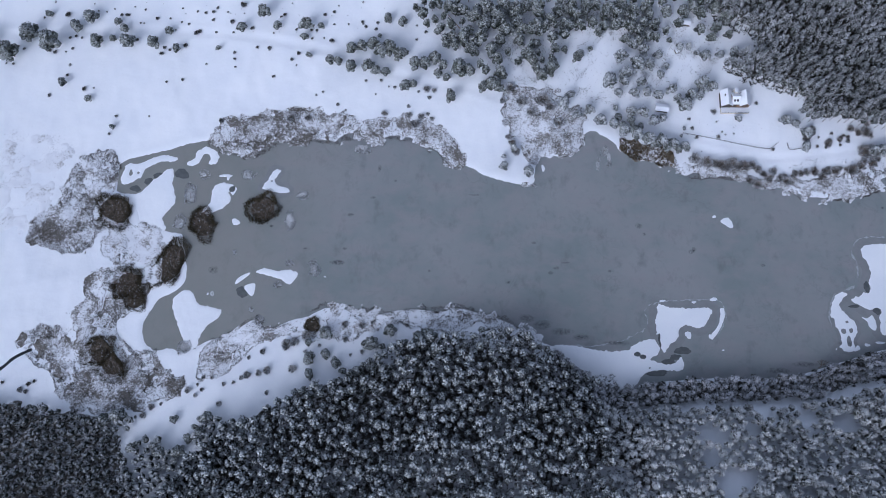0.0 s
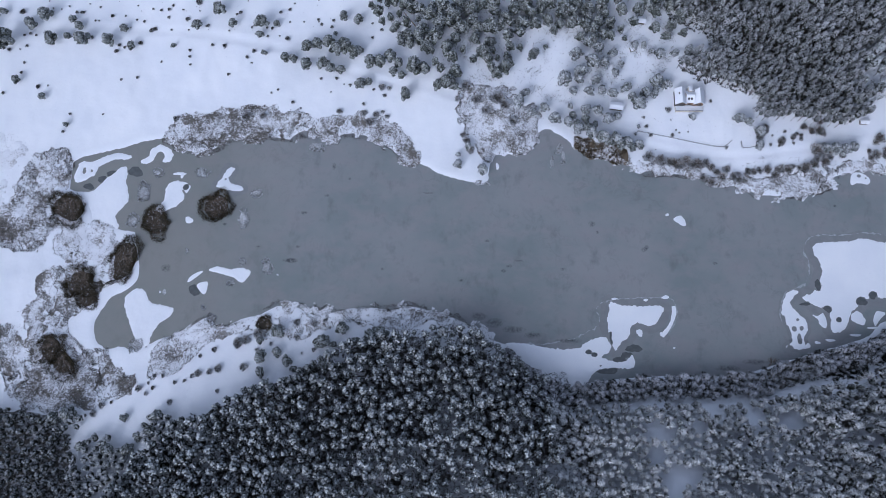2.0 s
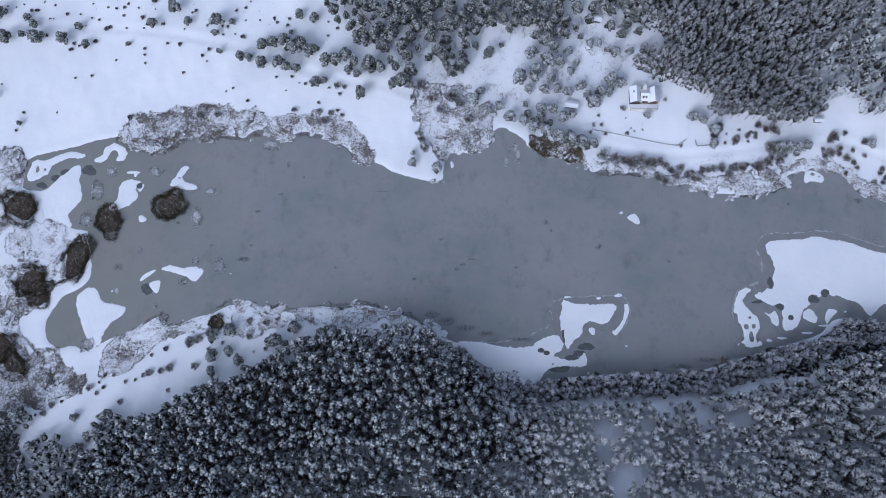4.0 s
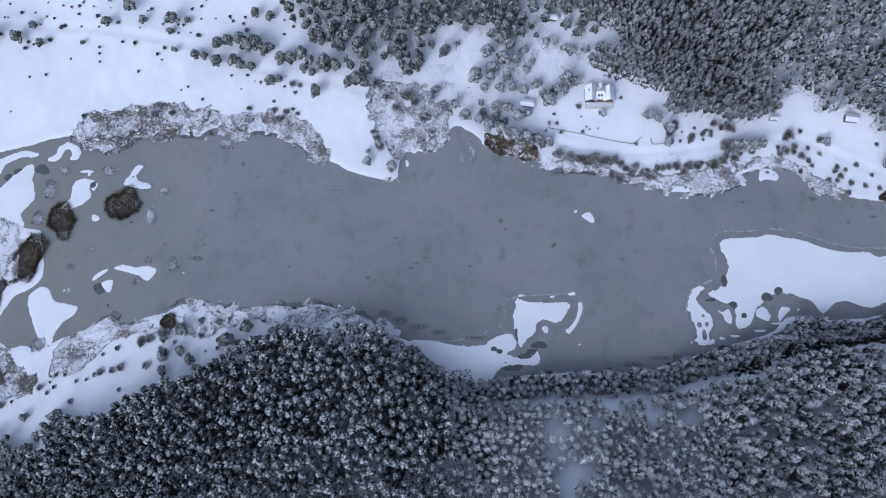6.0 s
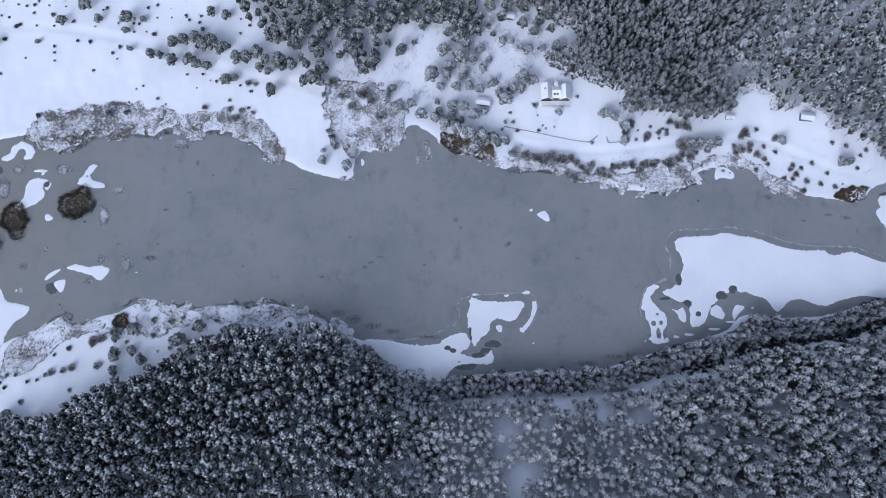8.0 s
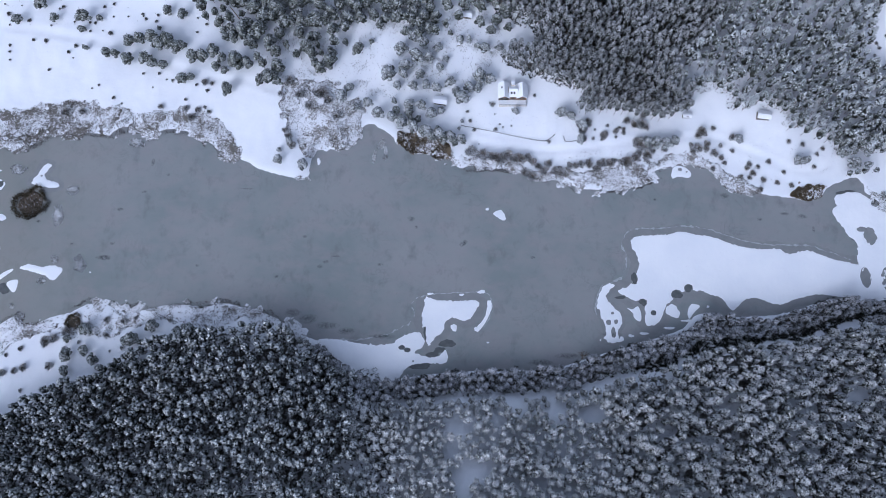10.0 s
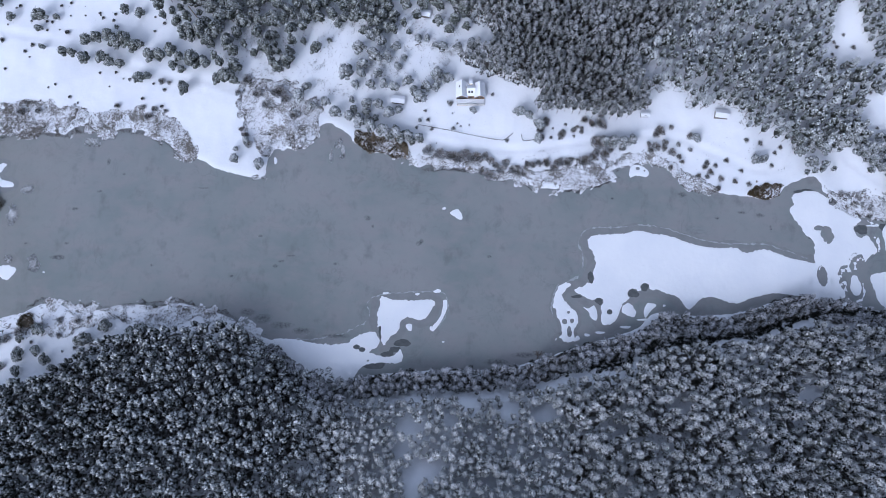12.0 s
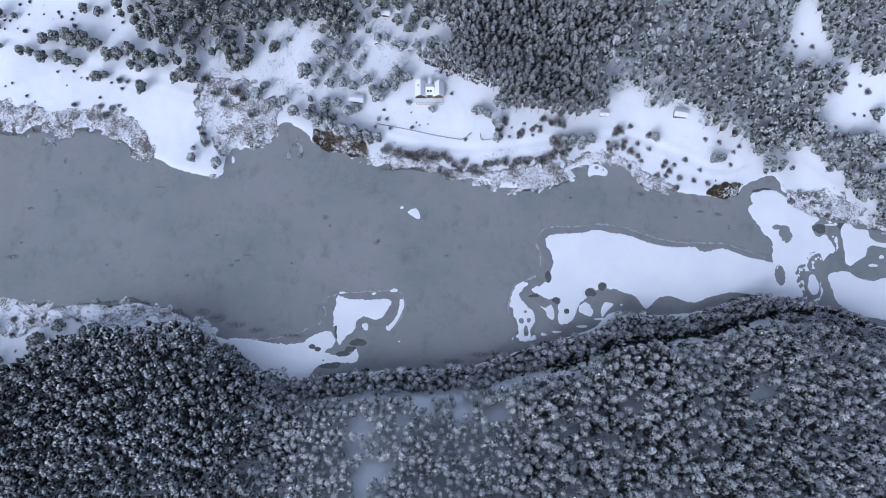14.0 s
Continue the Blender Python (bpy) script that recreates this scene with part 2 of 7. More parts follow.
def box(bm, x0, x1, y0, y1, z0, z1, bevel=0.0):
    made = bmesh.ops.create_cube(bm, size=1.0)["verts"]
    for v in made:
        v.co = Vector((x0 + (v.co.x + 0.5) * (x1 - x0), y0 + (v.co.y + 0.5) * (y1 - y0), z0 + (v.co.z + 0.5) * (z1 - z0)))
    if bevel:
        edges = list({e for v in made for e in v.link_edges})
        bmesh.ops.bevel(bm, geom=edges, offset=bevel, segments=2, affect="EDGES")
    return bm


def boxed(*a, **k):
    return box(bmesh.new(), *a, **k)


def rod(a, b, r0, r1, sides=6):
    bm = bmesh.new()
    a, b = Vector(a), Vector(b)
    q = (b - a).to_track_quat("Z", "Y").to_matrix()
    rings = []
    for p, r in ((a, r0), (b, r1)):
        rings.append([bm.verts.new(p + q @ Vector((r * math.cos(2 * math.pi * i / sides), r * math.sin(2 * math.pi * i / sides), 0))) for i in range(sides)])
    for i in range(sides):
        j = (i + 1) % sides
        bm.faces.new((rings[0][i], rings[0][j], rings[1][j], rings[1][i]))
    bm.faces.new(rings[1])
    bm.faces.new(rings[0][::-1])
    return bm


def spline(points, n=4, closed=True):
    p = np.array(points, float)
    m, out = len(p), []
    for i in range(m if closed else m - 1):
        if closed:
            a, b, c, d = p[i - 1], p[i], p[(i + 1) % m], p[(i + 2) % m]
        else:
            a, b, c, d = p[max(i - 1, 0)], p[i], p[i + 1], p[min(i + 2, m - 1)]
        for k in range(n):
            u = k / n
            out.append(0.5 * (2 * b + (c - a) * u + (2 * a - 5 * b + 4 * c - d) * u * u + (3 * b - a - 3 * c + d) * u ** 3))
    if not closed:
        out.append(p[-1])
    return np.array(out)


def distance(line, x, y, closed=True):
    """Distance from points to a line; negative inside where the line is closed."""
    x, y = np.asarray(x, np.float64), np.asarray(y, np.float64)
    best, inside = np.full(x.shape, 1e12), np.zeros(x.shape, bool)
    a = line if closed else line[:-1]
    b = np.roll(line, -1, 0) if closed else line[1:]
    for (ax, ay), (bx, by) in zip(a, b):
        dx, dy = bx - ax, by - ay
        u = np.clip(((x - ax) * dx + (y - ay) * dy) / max(dx * dx + dy * dy, 1e-9), 0, 1)
        best = np.minimum(best, (x - ax - u * dx) ** 2 + (y - ay - u * dy) ** 2)
        if closed and ay != by:
            inside ^= ((ay > y) != (by > y)) & (x < dx * (y - ay) / dy + ax)
    best = np.sqrt(best)
    return np.where(inside, -best, best) if closed else best


WAVES = [(random.uniform(0, 6.28), random.uniform(0, 6.28), random.uniform(0, 6.28)) for _ in range(14)]


def ripple(x, y, size, octaves=3):
    """Smooth uneven field between about -1 and 1, from crossed waves."""
    total, amp, f = 0.0, 1.0, 2 * math.pi / size
    for o in range(octaves):
        for k in range(3):
            a, p, q = WAVES[(o * 3 + k) % 14]
            total = total + amp / 3 * np.sin(f * (x * math.cos(a + k) + y * math.sin(a + k)) + p + 1.7 * np.sin(0.6 * f * (x * math.sin(a) - y * math.cos(a)) + q))
        amp, f = amp * 0.55, f * 2.1
    return total


FLECKS = np.random.RandomState(77).rand(64, 64)


def fleck(x, y, size, octaves=3):
    """Uneven noise about zero, with blotches of about the given size."""
    out, amp = np.zeros(np.shape(x)), 1.0
    for k in range(octaves):
        u, v = x / size + 17.3 * k, y / size + 9.1 * k
        i, j = np.floor(u).astype(int), np.floor(v).astype(int)
        a, b = u - i, v - j
        a, b = a * a * (3 - 2 * a), b * b * (3 - 2 * b)
        q = lambda di, dj: FLECKS[(i + di) % 64, (j + dj) % 64]
        out += amp * ((q(0, 0) * (1 - a) + q(1, 0) * a) * (1 - b) + (q(0, 1) * (1 - a) + q(1, 1) * a) * b - 0.5)
        size, amp = size / 2.1, amp * 0.55
    return 1.7 * out


# ---- the plan: the lake's shore, going round with the land outside ----
SHORE_NORTH_WEST = [
    (-151.8, 107.8), (-151.7, 113.2), (-150.1, 119.5), (-145.7, 122.3), (-137.6, 124.5), (-127.9, 127.1), (-117.8, 130.2), (-108.7, 131.6),
    (-104.5, 128), (-99.1, 125.8), (-91.2, 124.7), (-86.2, 126.4), (-82.5, 130.3), (-76.1, 131.8), (-65.6, 132.6), (-57.8, 132.1),
    (-51.2, 131), (-50, 133.5), (-44.9, 135.5), (-39.6, 134.4), (-34.3, 131.1), (-29.1, 133.3), (-23.9, 134.5), (-16, 132.8),
    (-10.8, 130.1), (-4.3, 126.8), (-2.7, 124.6), (0.9, 125.7), (5.4, 121.3), (12.6, 118), (17.7, 114.8), (25.4, 112.6),
    (31.8, 111), (36.9, 110), (39.5, 112.2), (39.9, 116.8), (42.3, 123.6), (47.5, 124.8), (54, 124.5), (58.8, 128.7),
    (61.6, 133.4), (66.2, 137.1), (71.3, 134.9),
]
SHORE_NORTH = [
    (76.3, 131.5), (79.2, 127.7), (85, 125.2), (92.7, 123.9), (99, 121.1), (105.2, 118.4), (109.1, 115.5), (112.4, 118.2),
    (120.5, 116.3), (130.5, 114.2), (140.6, 112.6), (150.5, 109.7), (157.9, 107), (165.3, 105.2), (175.4, 105.2),
]
SHORE_NORTH_EAST = [
    (180.4, 104.8), (189.5, 107.2), (193.6, 112.4), (204.2, 117.3), (210, 118.4), (218.4, 116.7), (223.4, 114), (228.4, 108),
    (237, 105.3), (244.5, 103.1), (257.2, 101.2), (263.6, 100.1), (270.1, 100.9), (274.5, 105.7), (281.4, 109), (288.1, 110.9),
    (291.6, 107.3), (292.2, 103.5), (296.4, 100.3), (300.5, 95.7), (307.9, 93), (318.1, 91.7), (325.4, 89), (331.4, 86.1),
    (337.1, 84.2), (347.1, 79.4), (355.5, 68.5), (354.9, 50.6), (345.6, 40.7),
]
SHORE_SOUTH_EAST = [
    (328.2, 41.3), (314, 46.9), (302.1, 51), (289.9, 53.5), (277.6, 55.1), (264.9, 53.2), (252.1, 49.3), (239.5, 47.4),
    (227.1, 46.9), (212.5, 48.5), (207.4, 46.1), (202.2, 41.2), (189.8, 37.6), (177.5, 34.1), (165.3, 30.3), (153.2, 26.9),
    (141.1, 24.6), (117.3, 24.3), (103.1, 23.7), (88.9, 22.4),
]
SHORE_SOUTH = [
    (81.7, 21.3), (72.2, 22.7), (62.7, 25.9), (53.3, 30.9), (47.4, 36.7), (41.5, 39.3), (34.3, 43.6), (27, 47.5),
    (19.7, 50.4), (14.8, 51.7), (7.4, 53.4), (2.5, 54.1), (-2.4, 52.3), (-12.3, 53.2), (-22.1, 52.7), (-31.9, 50.2),
    (-36.8, 49.6), (-44.3, 53.1), (-51.7, 53.8), (-55.3, 52.5), (-60.1, 50), (-66.2, 48.5), (-73.4, 45.5), (-78.2, 44.5),
    (-82.9, 48.4), (-88.1, 45.6), (-94.7, 40.9),
]
SHORE_WEST = [
    (-100.4, 39.9), (-104.2, 38.4), (-107, 37), (-110.6, 35.5), (-114.6, 34.5), (-119.1, 35.7), (-125.1, 34.7), (-129.6, 37.8),
    (-131.5, 42.2), (-131.4, 47.6), (-128.7, 52.6), (-125.7, 57.1), (-119.1, 60.7), (-115.4, 64.7), (-114.9, 72.4), (-117.2, 80.7),
    (-118.5, 86.6), (-125.2, 87.9), (-132.1, 91.1), (-138, 93.7), (-140.2, 99.8), (-145.1, 104.8),
]
LAKE = spline(SHORE_NORTH_WEST + SHORE_NORTH + SHORE_NORTH_EAST + SHORE_SOUTH_EAST + SHORE_SOUTH + SHORE_WEST)
SLOPE_SOUTH = [(-220, .05), (-150, .08), (-80, .14), (-36, .2), (10, .24), (52, .38), (107, .55), (175, .6), (232, .58), (300, .5), (420, .5)]
BLUFF_SOUTH = [(-220, 0), (-20, 0), (16, 3), (33, 5), (47, 6.5), (87, 8.5), (107, 10), (150, 8), (175, 6), (200, 4.5), (300, 4), (420, 4)]
SLOPE_NORTH = [(-220, .05), (0, .07), (110, .08), (200, .1), (240, .14), (280, .22), (330, .27), (420, .3)]
TRACK_NORTH = spline([
    (-233.1, 180.3), (-212.5, 183.1), (-186.1, 184.8), (-159.5, 186.8), (-132.5, 186.2), (-105.5, 184.6), (-83.8, 181.7), (-62.2, 177.5),
    (-40.6, 171.3), (-24.5, 165.1), (-8.5, 159.5), (10, 157.9), (23.1, 153),
], 4, False)
TRACK_EAST = spline([
    (344.8, 81.5), (333.6, 93.4), (321.8, 104.6), (309.5, 113.8), (304, 120.7), (301.9, 127.9),
], 4, False)
TRACK_SHORE = spline([
    (80.6, 137.3), (101.3, 135.3), (116.8, 127.6), (137.3, 124.3), (157.9, 124.1), (183.8, 127.3), (210.1, 130.3), (228.2, 128.7),
    (245.6, 120.3), (263.3, 113.5), (278.2, 117.8), (281.4, 127),
], 4, False)
GARDEN_PATH = spline([
    (141.3, 154.1), (146.9, 148.1), (150, 140.5), (150.3, 132.9), (147.4, 128.7),
], 4, False)
STREAM = spline([
    (-201.7, 17.4), (-189.1, 26.5), (-184, 31.3), (-177.4, 34.8),
], 4, False)


def land_height(x, y):
    """Height of the ground: a low bank, a flat meadow in the north, a wooded hillside in the south."""
    x, y = np.asarray(x, np.float64), np.asarray(y, np.float64)
    d = distance(LAKE, x, y) + 0.35 * ripple(x, y, 5.0, 2)
    ks = np.interp(x, *zip(*SLOPE_SOUTH))
    kn = np.interp(x, *zip(*SLOPE_NORTH))
    mix = np.clip((y - 60) / 40, 0, 1)
    k = ks * (1 - mix) + kn * mix
    s = np.minimum(np.maximum(d - 6, 0), 170)
    z = np.minimum(np.maximum(d, -3) * 0.25, 0.3) + k * s * s / (s + 6)
    rise = np.clip((d - 2) / 19, 0, 1)
    z = z + np.interp(x, *zip(*BLUFF_SOUTH)) * (1 - mix) * rise * rise * (3 - 2 * rise)
    z = z + np.clip(d / 10, 0, 1) * (0.12 * ripple(x, y, 17.0) + 0.35 * ripple(x + 90, y, 60.0, 2))
    for line, half in ((TRACK_NORTH, 1.9), (TRACK_EAST, 1.9), (TRACK_SHORE, 1.6), (GARDEN_PATH, 0.6)):
        r = distance(line, x, y, False)
        z = z - 0.20 * np.clip(1.4 - r / half, 0, 1) + 0.14 * np.exp(-((r - half * 1.7) / 0.8) ** 2)
        z = z - 0.10 * np.exp(-((r - 0.8) / 0.3) ** 2)
    r = distance(STREAM, x, y, False)
    return z - 0.9 * np.exp(-(r / 1.1) ** 2)


def on_land(x, y):
    return float(land_height(np.array([x]), np.array([y]))[0])


def grid_mesh(xs, ys, z, keep=None):
    nx, ny = len(xs), len(ys)
    gx, gy = np.meshgrid(xs, ys)
    verts = np.stack([gx.ravel(), gy.ravel(), z.ravel()], 1)
    i = np.arange(nx * ny).reshape(ny, nx)
    faces = np.stack([i[:-1, :-1].ravel(), i[:-1, 1:].ravel(), i[1:, 1:].ravel(), i[1:, :-1].ravel()], 1)
    if keep is not None:
        faces = faces[keep.ravel()]
        used = np.unique(faces)
        back = np.zeros(nx * ny, np.int64)
        back[used] = np.arange(len(used))
        verts, faces = verts[used], back[faces]
    return verts, faces


# ---- ground, one sheet out to the horizon ----
def steps(lo, hi, step, far):
    fine = np.arange(lo, hi + step / 2, step)
    out = [far * (k / 14) ** 2.2 for k in range(1, 15)]
    return np.concatenate([[lo - v - 4 * i for i, v in reversed(list(enumerate(out, 1)))], fine, [hi + v + 4 * i for i, v in enumerate(out, 1)]])


xs, ys = steps(-235, 390, 1.4, 1900), steps(-62, 245, 1.4, 1900)
gx, gy = np.meshgrid(xs, ys)
verts, faces = grid_mesh(xs, ys, land_height(gx, gy))
tagged(new("ground", mesh_of("ground", verts, faces, [SNOW], True)), "snow-covered meadow, lake bank and hillside", "ground", kind="structure")

# ---- the frozen lake ----
lx, ly = np.arange(-150, 400, 5.0), np.arange(5, 160, 5.0)
ax, ay = np.meshgrid(lx, ly)
verts, faces = grid_mesh(lx, ly, np.zeros(ax.shape))
tagged(new("lake_ice", mesh_of("lake_ice", verts, faces, [ICE], True)), "grey frozen lake surface with faint mottled stains", "ice", kind="structure")


def snow_patch(outline, label, holes=(), n=4, thick=0.10, rough=0.35, step=0.45, name="snow_patch"):
    """A thin slab of snow lying on the ice, thinning to its uneven edge; holes are (x, y, half width, half depth)."""
    line = spline(outline, n)
    x = np.arange(line[:, 0].min() - 2, line[:, 0].max() + 2, step)
    y = np.arange(line[:, 1].min() - 2, line[:, 1].max() + 2, step)
    px, py = np.meshgrid(x, y)
    d = -distance(line, px, py) + rough * ripple(px, py, 3.2, 3)
    for hx, hy, a, b in holes:
        d = np.minimum(d, (np.hypot((px - hx) / a, (py - hy) / b) - 1) * min(a, b) + 0.5 * rough * ripple(px, py, 2.0, 2))
    z = np.clip(d * 0.16, -0.06, thick)
    z = np.where(z > 0, z * (1 + 0.25 * ripple(px, py, 6.0, 2)), z)
    keep = np.maximum(np.maximum(z[:-1, :-1], z[1:, :-1]), np.maximum(z[:-1, 1:], z[1:, 1:])) > 0
    verts, faces = grid_mesh(x, y, z + 0.004, keep)
    return tagged(new(name, mesh_of(name, verts, faces, [SNOW], True)), label, "snow patch", "snow patches on the ice")


snow_patch([
    (-119.5, 120.5), (-115.8, 123), (-114.8, 126.3), (-111.1, 128.3), (-107, 126.9), (-104.7, 123.3), (-106, 120.3), (-109.1, 120),
    (-108.5, 122.7), (-110, 124.9), (-112.3, 123.8), (-113.8, 120.8), (-116.8, 119.1),
], "hook-shaped strip of white snow on the ice")
snow_patch([
    (-148.7, 111.6), (-147.9, 116.8), (-146, 120.1), (-140.3, 120.4), (-135.3, 122.9), (-130.3, 124.3), (-124.4, 123.2), (-124.8, 121.3),
    (-131.2, 121), (-136.2, 118.8), (-138.4, 116.8), (-139.6, 113.8), (-143.2, 111.4), (-146.7, 110.2),
], "long curved strip of snow with small melt holes", holes=[
    (-144.5, 115.7, 0.8, 1.7), (-141.1, 115.7, 0.6, 0.7),
])
snow_patch([
    (-125.8, 118), (-134.2, 111.9), (-140, 105.7), (-148, 105.6), (-142.8, 100.6), (-139, 95.8), (-139, 91.3), (-134.1, 90.5),
    (-127.9, 87.1), (-126.1, 90), (-128.1, 94.2), (-125.2, 98.2), (-122.7, 102.5), (-124.7, 109.3),
], "wedge of clean snow joining the reed bank")
snow_patch([
    (-110.3, 97.5), (-107.3, 101.3), (-106.6, 106.1), (-105.6, 109.6), (-101.9, 111), (-98, 110.2), (-95.5, 108), (-97, 105.1),
    (-99, 106.7), (-97.9, 102.6), (-100.9, 99.2), (-104.6, 97.3), (-108.3, 95.9),
], "comma-shaped snow patch beside a willow thicket", holes=[
    (-97.5, 108, 1.3, 1.4),
])
snow_patch([
    (-83.9, 108.6), (-81.4, 112.4), (-79.8, 116.3), (-77.8, 117.9), (-75.9, 116.6), (-78.5, 112.7), (-76.8, 110), (-73.4, 109),
    (-71, 107.3), (-73.3, 106.3), (-78.4, 106.8),
], "forked white snow patch on grey ice", holes=[
    (-79.8, 111.9, 0.5, 0.5),
])
snow_patch([
    (-83.9, 69.5), (-80.5, 71.3), (-74.9, 70), (-69.9, 70.6), (-65.6, 69.1), (-66.7, 66.3), (-69.6, 64.2), (-73.4, 66.5),
    (-78.5, 68),
], "ragged long snow patch on grey ice")
snow_patch([
    (-93, 64.6), (-91.2, 67.4), (-87.3, 69.2), (-86.8, 68.5), (-89.6, 66.2), (-92, 64.4),
], "thin sliver of snow on grey ice", rough=0.15)
snow_patch([
    (-88.9, 62.9), (-84.3, 64.4), (-84.6, 59.1), (-86.7, 59.6),
], "small triangular snow patch on grey ice", rough=0.15)
snow_patch([
    (-119.1, 58.2), (-115.4, 61.2), (-111.3, 60), (-108.4, 55.2), (-103.1, 54), (-98.2, 52.3), (-99.2, 49.3), (-104.1, 45.3),
    (-106.8, 39.9), (-107.9, 35.7), (-111.9, 36.7), (-114.9, 42.3), (-118, 49.2), (-119.7, 54.4),
], "boot-shaped snow patch in the lake's shallow end")
snow_patch([
    (122.2, 94.1), (126.1, 95.7), (128, 91.8), (126.7, 90.7), (123.8, 92.5),
], "small lone snow patch in mid lake", rough=0.15, n=2)
snow_patch([
    (92.3, 56.1), (97.1, 54.8), (105.6, 54.4), (114.5, 54.4), (114.7, 51.5), (111.4, 47), (108.6, 45.8), (104.1, 47),
    (100.8, 45.5), (99.8, 41.6), (96.2, 38.6), (93.4, 35.2), (91.9, 39.6), (90.4, 45.9), (91.5, 52.1),
], "square snow patch with a curled melt bay", holes=[
    (91.5, 41, 0.7, 2.4),
])
snow_patch([
    (114.6, 40.9), (114, 42.6), (116.9, 46.1), (118.8, 50.8), (118.9, 54.5), (120.8, 54), (120.4, 49.8), (117.5, 44.4),
], "narrow fin of snow on grey ice", rough=0.2)
snow_patch([
    (46.3, 37.6), (56, 37.7), (65.6, 35.8), (77.7, 35.9), (80.2, 38.1), (87.2, 40.8), (90, 40.3), (91.5, 37.2),
    (90.6, 34.3), (87.6, 32.3), (90, 31.1), (94.7, 30.2), (98.6, 31.4), (100.7, 33.3), (101, 27.8), (94, 27.6),
    (84.8, 26.3), (79.7, 20.8), (70.9, 20.8), (61.5, 24.5), (52.1, 30.2),
], "wide snow apron against the wooded shore", holes=[
    (81.9, 34.4, 1.4, 1), (84.3, 33.3, 1.4, 1), (94.3, 31.4, 2.2, 1.2), (86.9, 28.5, 0.5, 0.4),
])
snow_patch([
    (183.5, 81.8), (186.6, 83.4), (192.2, 83.6), (199.7, 84.1), (205.4, 85.4), (212.4, 84.1), (219.9, 83), (229.7, 79.3),
    (239.7, 77.2), (248.5, 77.5), (253.4, 75.1), (262.4, 76.6), (270.2, 73.7), (278.3, 71.1), (284.4, 69.8), (291.4, 64.7),
    (294.9, 53.5), (277.6, 55.1), (265.3, 56.7), (255.7, 55.2), (246.9, 52.3), (241.1, 53.8), (235.8, 55.3), (230.7, 54.1),
    (225.9, 49.9), (221.8, 54.9), (218, 56.4), (212.2, 58.5), (207.2, 58), (203.2, 58), (200.6, 55.3), (197.5, 52.6),
    (195.3, 48.6), (193.6, 45.2), (190.1, 43.2), (187.2, 44), (187.4, 49.2), (186.6, 52.9), (180.8, 55.4), (176.3, 58.7),
    (181.1, 60.9), (184, 64.7), (186.2, 69.7), (185.7, 74.4), (183.6, 78),
], "largest snow field on the lake, scalloped melt edge", holes=[
    (207.3, 59.5, 2, 2), (201.9, 56.8, 2.5, 2.3), (186.7, 53.4, 2, 1.7), (191.1, 48.9, 1.2, 1.2), (187.4, 48.7, 0.4, 0.4), (183.5, 64.2, 1.7, 2.8), (177.2, 55.7, 2.7, 0.7), (286.5, 64.4, 2.4, 4.6),
])
snow_patch([
    (174.9, 61.2), (172.5, 62), (169.2, 59.7), (167.3, 55.7), (166.4, 51.5), (167.8, 47.8), (169.4, 44.1), (169.9, 39.5),
    (166.9, 37.1), (170.3, 36.3), (175.4, 36.3), (174.8, 40.4), (176.7, 44.1), (177.1, 48), (174.7, 50.5), (172.4, 53),
    (170.8, 55.7), (172.9, 59.2),
], "snow strip dotted with round melt holes", holes=[
    (171.3, 44.8, 1.1, 1.2), (174.5, 45.1, 1, 1), (173.2, 48.8, 0.7, 0.7), (168.6, 36.8, 1.2, 1), (167.3, 48.5, 0.7, 2), (173.1, 40.4, 1, 2.4),
])
snow_patch([
    (178.5, 51.7), (181.9, 50.4), (184.4, 51.9), (185.7, 47.9), (185, 45.2), (182.9, 46.2), (181.8, 49.2),
], "tongue of snow between melt pools", rough=0.2)
snow_patch([
    (206.4, 46.1), (206.1, 49.5), (208.3, 52.8), (211.7, 51.7), (209.1, 49.5),
], "kidney-shaped snow patch near the wooded shore", rough=0.2)
snow_patch([
    (277.4, 101.6), (282.0, 103.5), (287.3, 104.0), (292.2, 101.6), (295.7, 98.4), (298.2, 98.1), (301.6, 94.3), (305.3, 92.7),
    (307.5, 90.0), (303.7, 86.9), (304.0, 83.7), (306.3, 81.6), (309.1, 82.9), (311.6, 79.0), (312.6, 75.1), (309.0, 73.3),
    (306.8, 70.7), (305.7, 73.8), (302.9, 75.1), (300.0, 73.0), (298.9, 70.0), (295.7, 68.7), (293.5, 65.6), (294.2, 63.1),
    (292.5, 60.3), (291.2, 57.3), (289.6, 52.2), (282.2, 52.2), (275.2, 56.1), (274.8, 63.7), (278.3, 71.3), (281.4, 70.0),
    (284.3, 68.7), (283.7, 72.6), (284.7, 76.5), (284.4, 80.4), (281.0, 83.8), (280.3, 86.4), (277.8, 89.6), (276.3, 92.3),
    (275.9, 95.5), (278.0, 97.6),
], "broad snow sheet broken by grey melt pools", holes=[
    (291.2, 83.2, 3.0, 4.2), (286.5, 64.4, 2.4, 4.6), (287.7, 86.4, 2.2, 1.2), (295.7, 98.4, 1.8, 1.5),
])
snow_patch([
    (320.1, 88.2), (323.6, 85.5), (328.6, 84.7), (329.4, 81.5), (332.2, 79.4), (339.2, 78.3), (338.8, 76.3), (330.1, 77.6),
    (327.3, 76.3), (326.1, 73.2), (322.7, 71.1), (318.5, 68.6), (316.6, 69.9), (316.8, 76.3), (316.6, 81.6), (316.6, 85.5),
], "snow sheet by the far bank of the lake", rough=0.25)
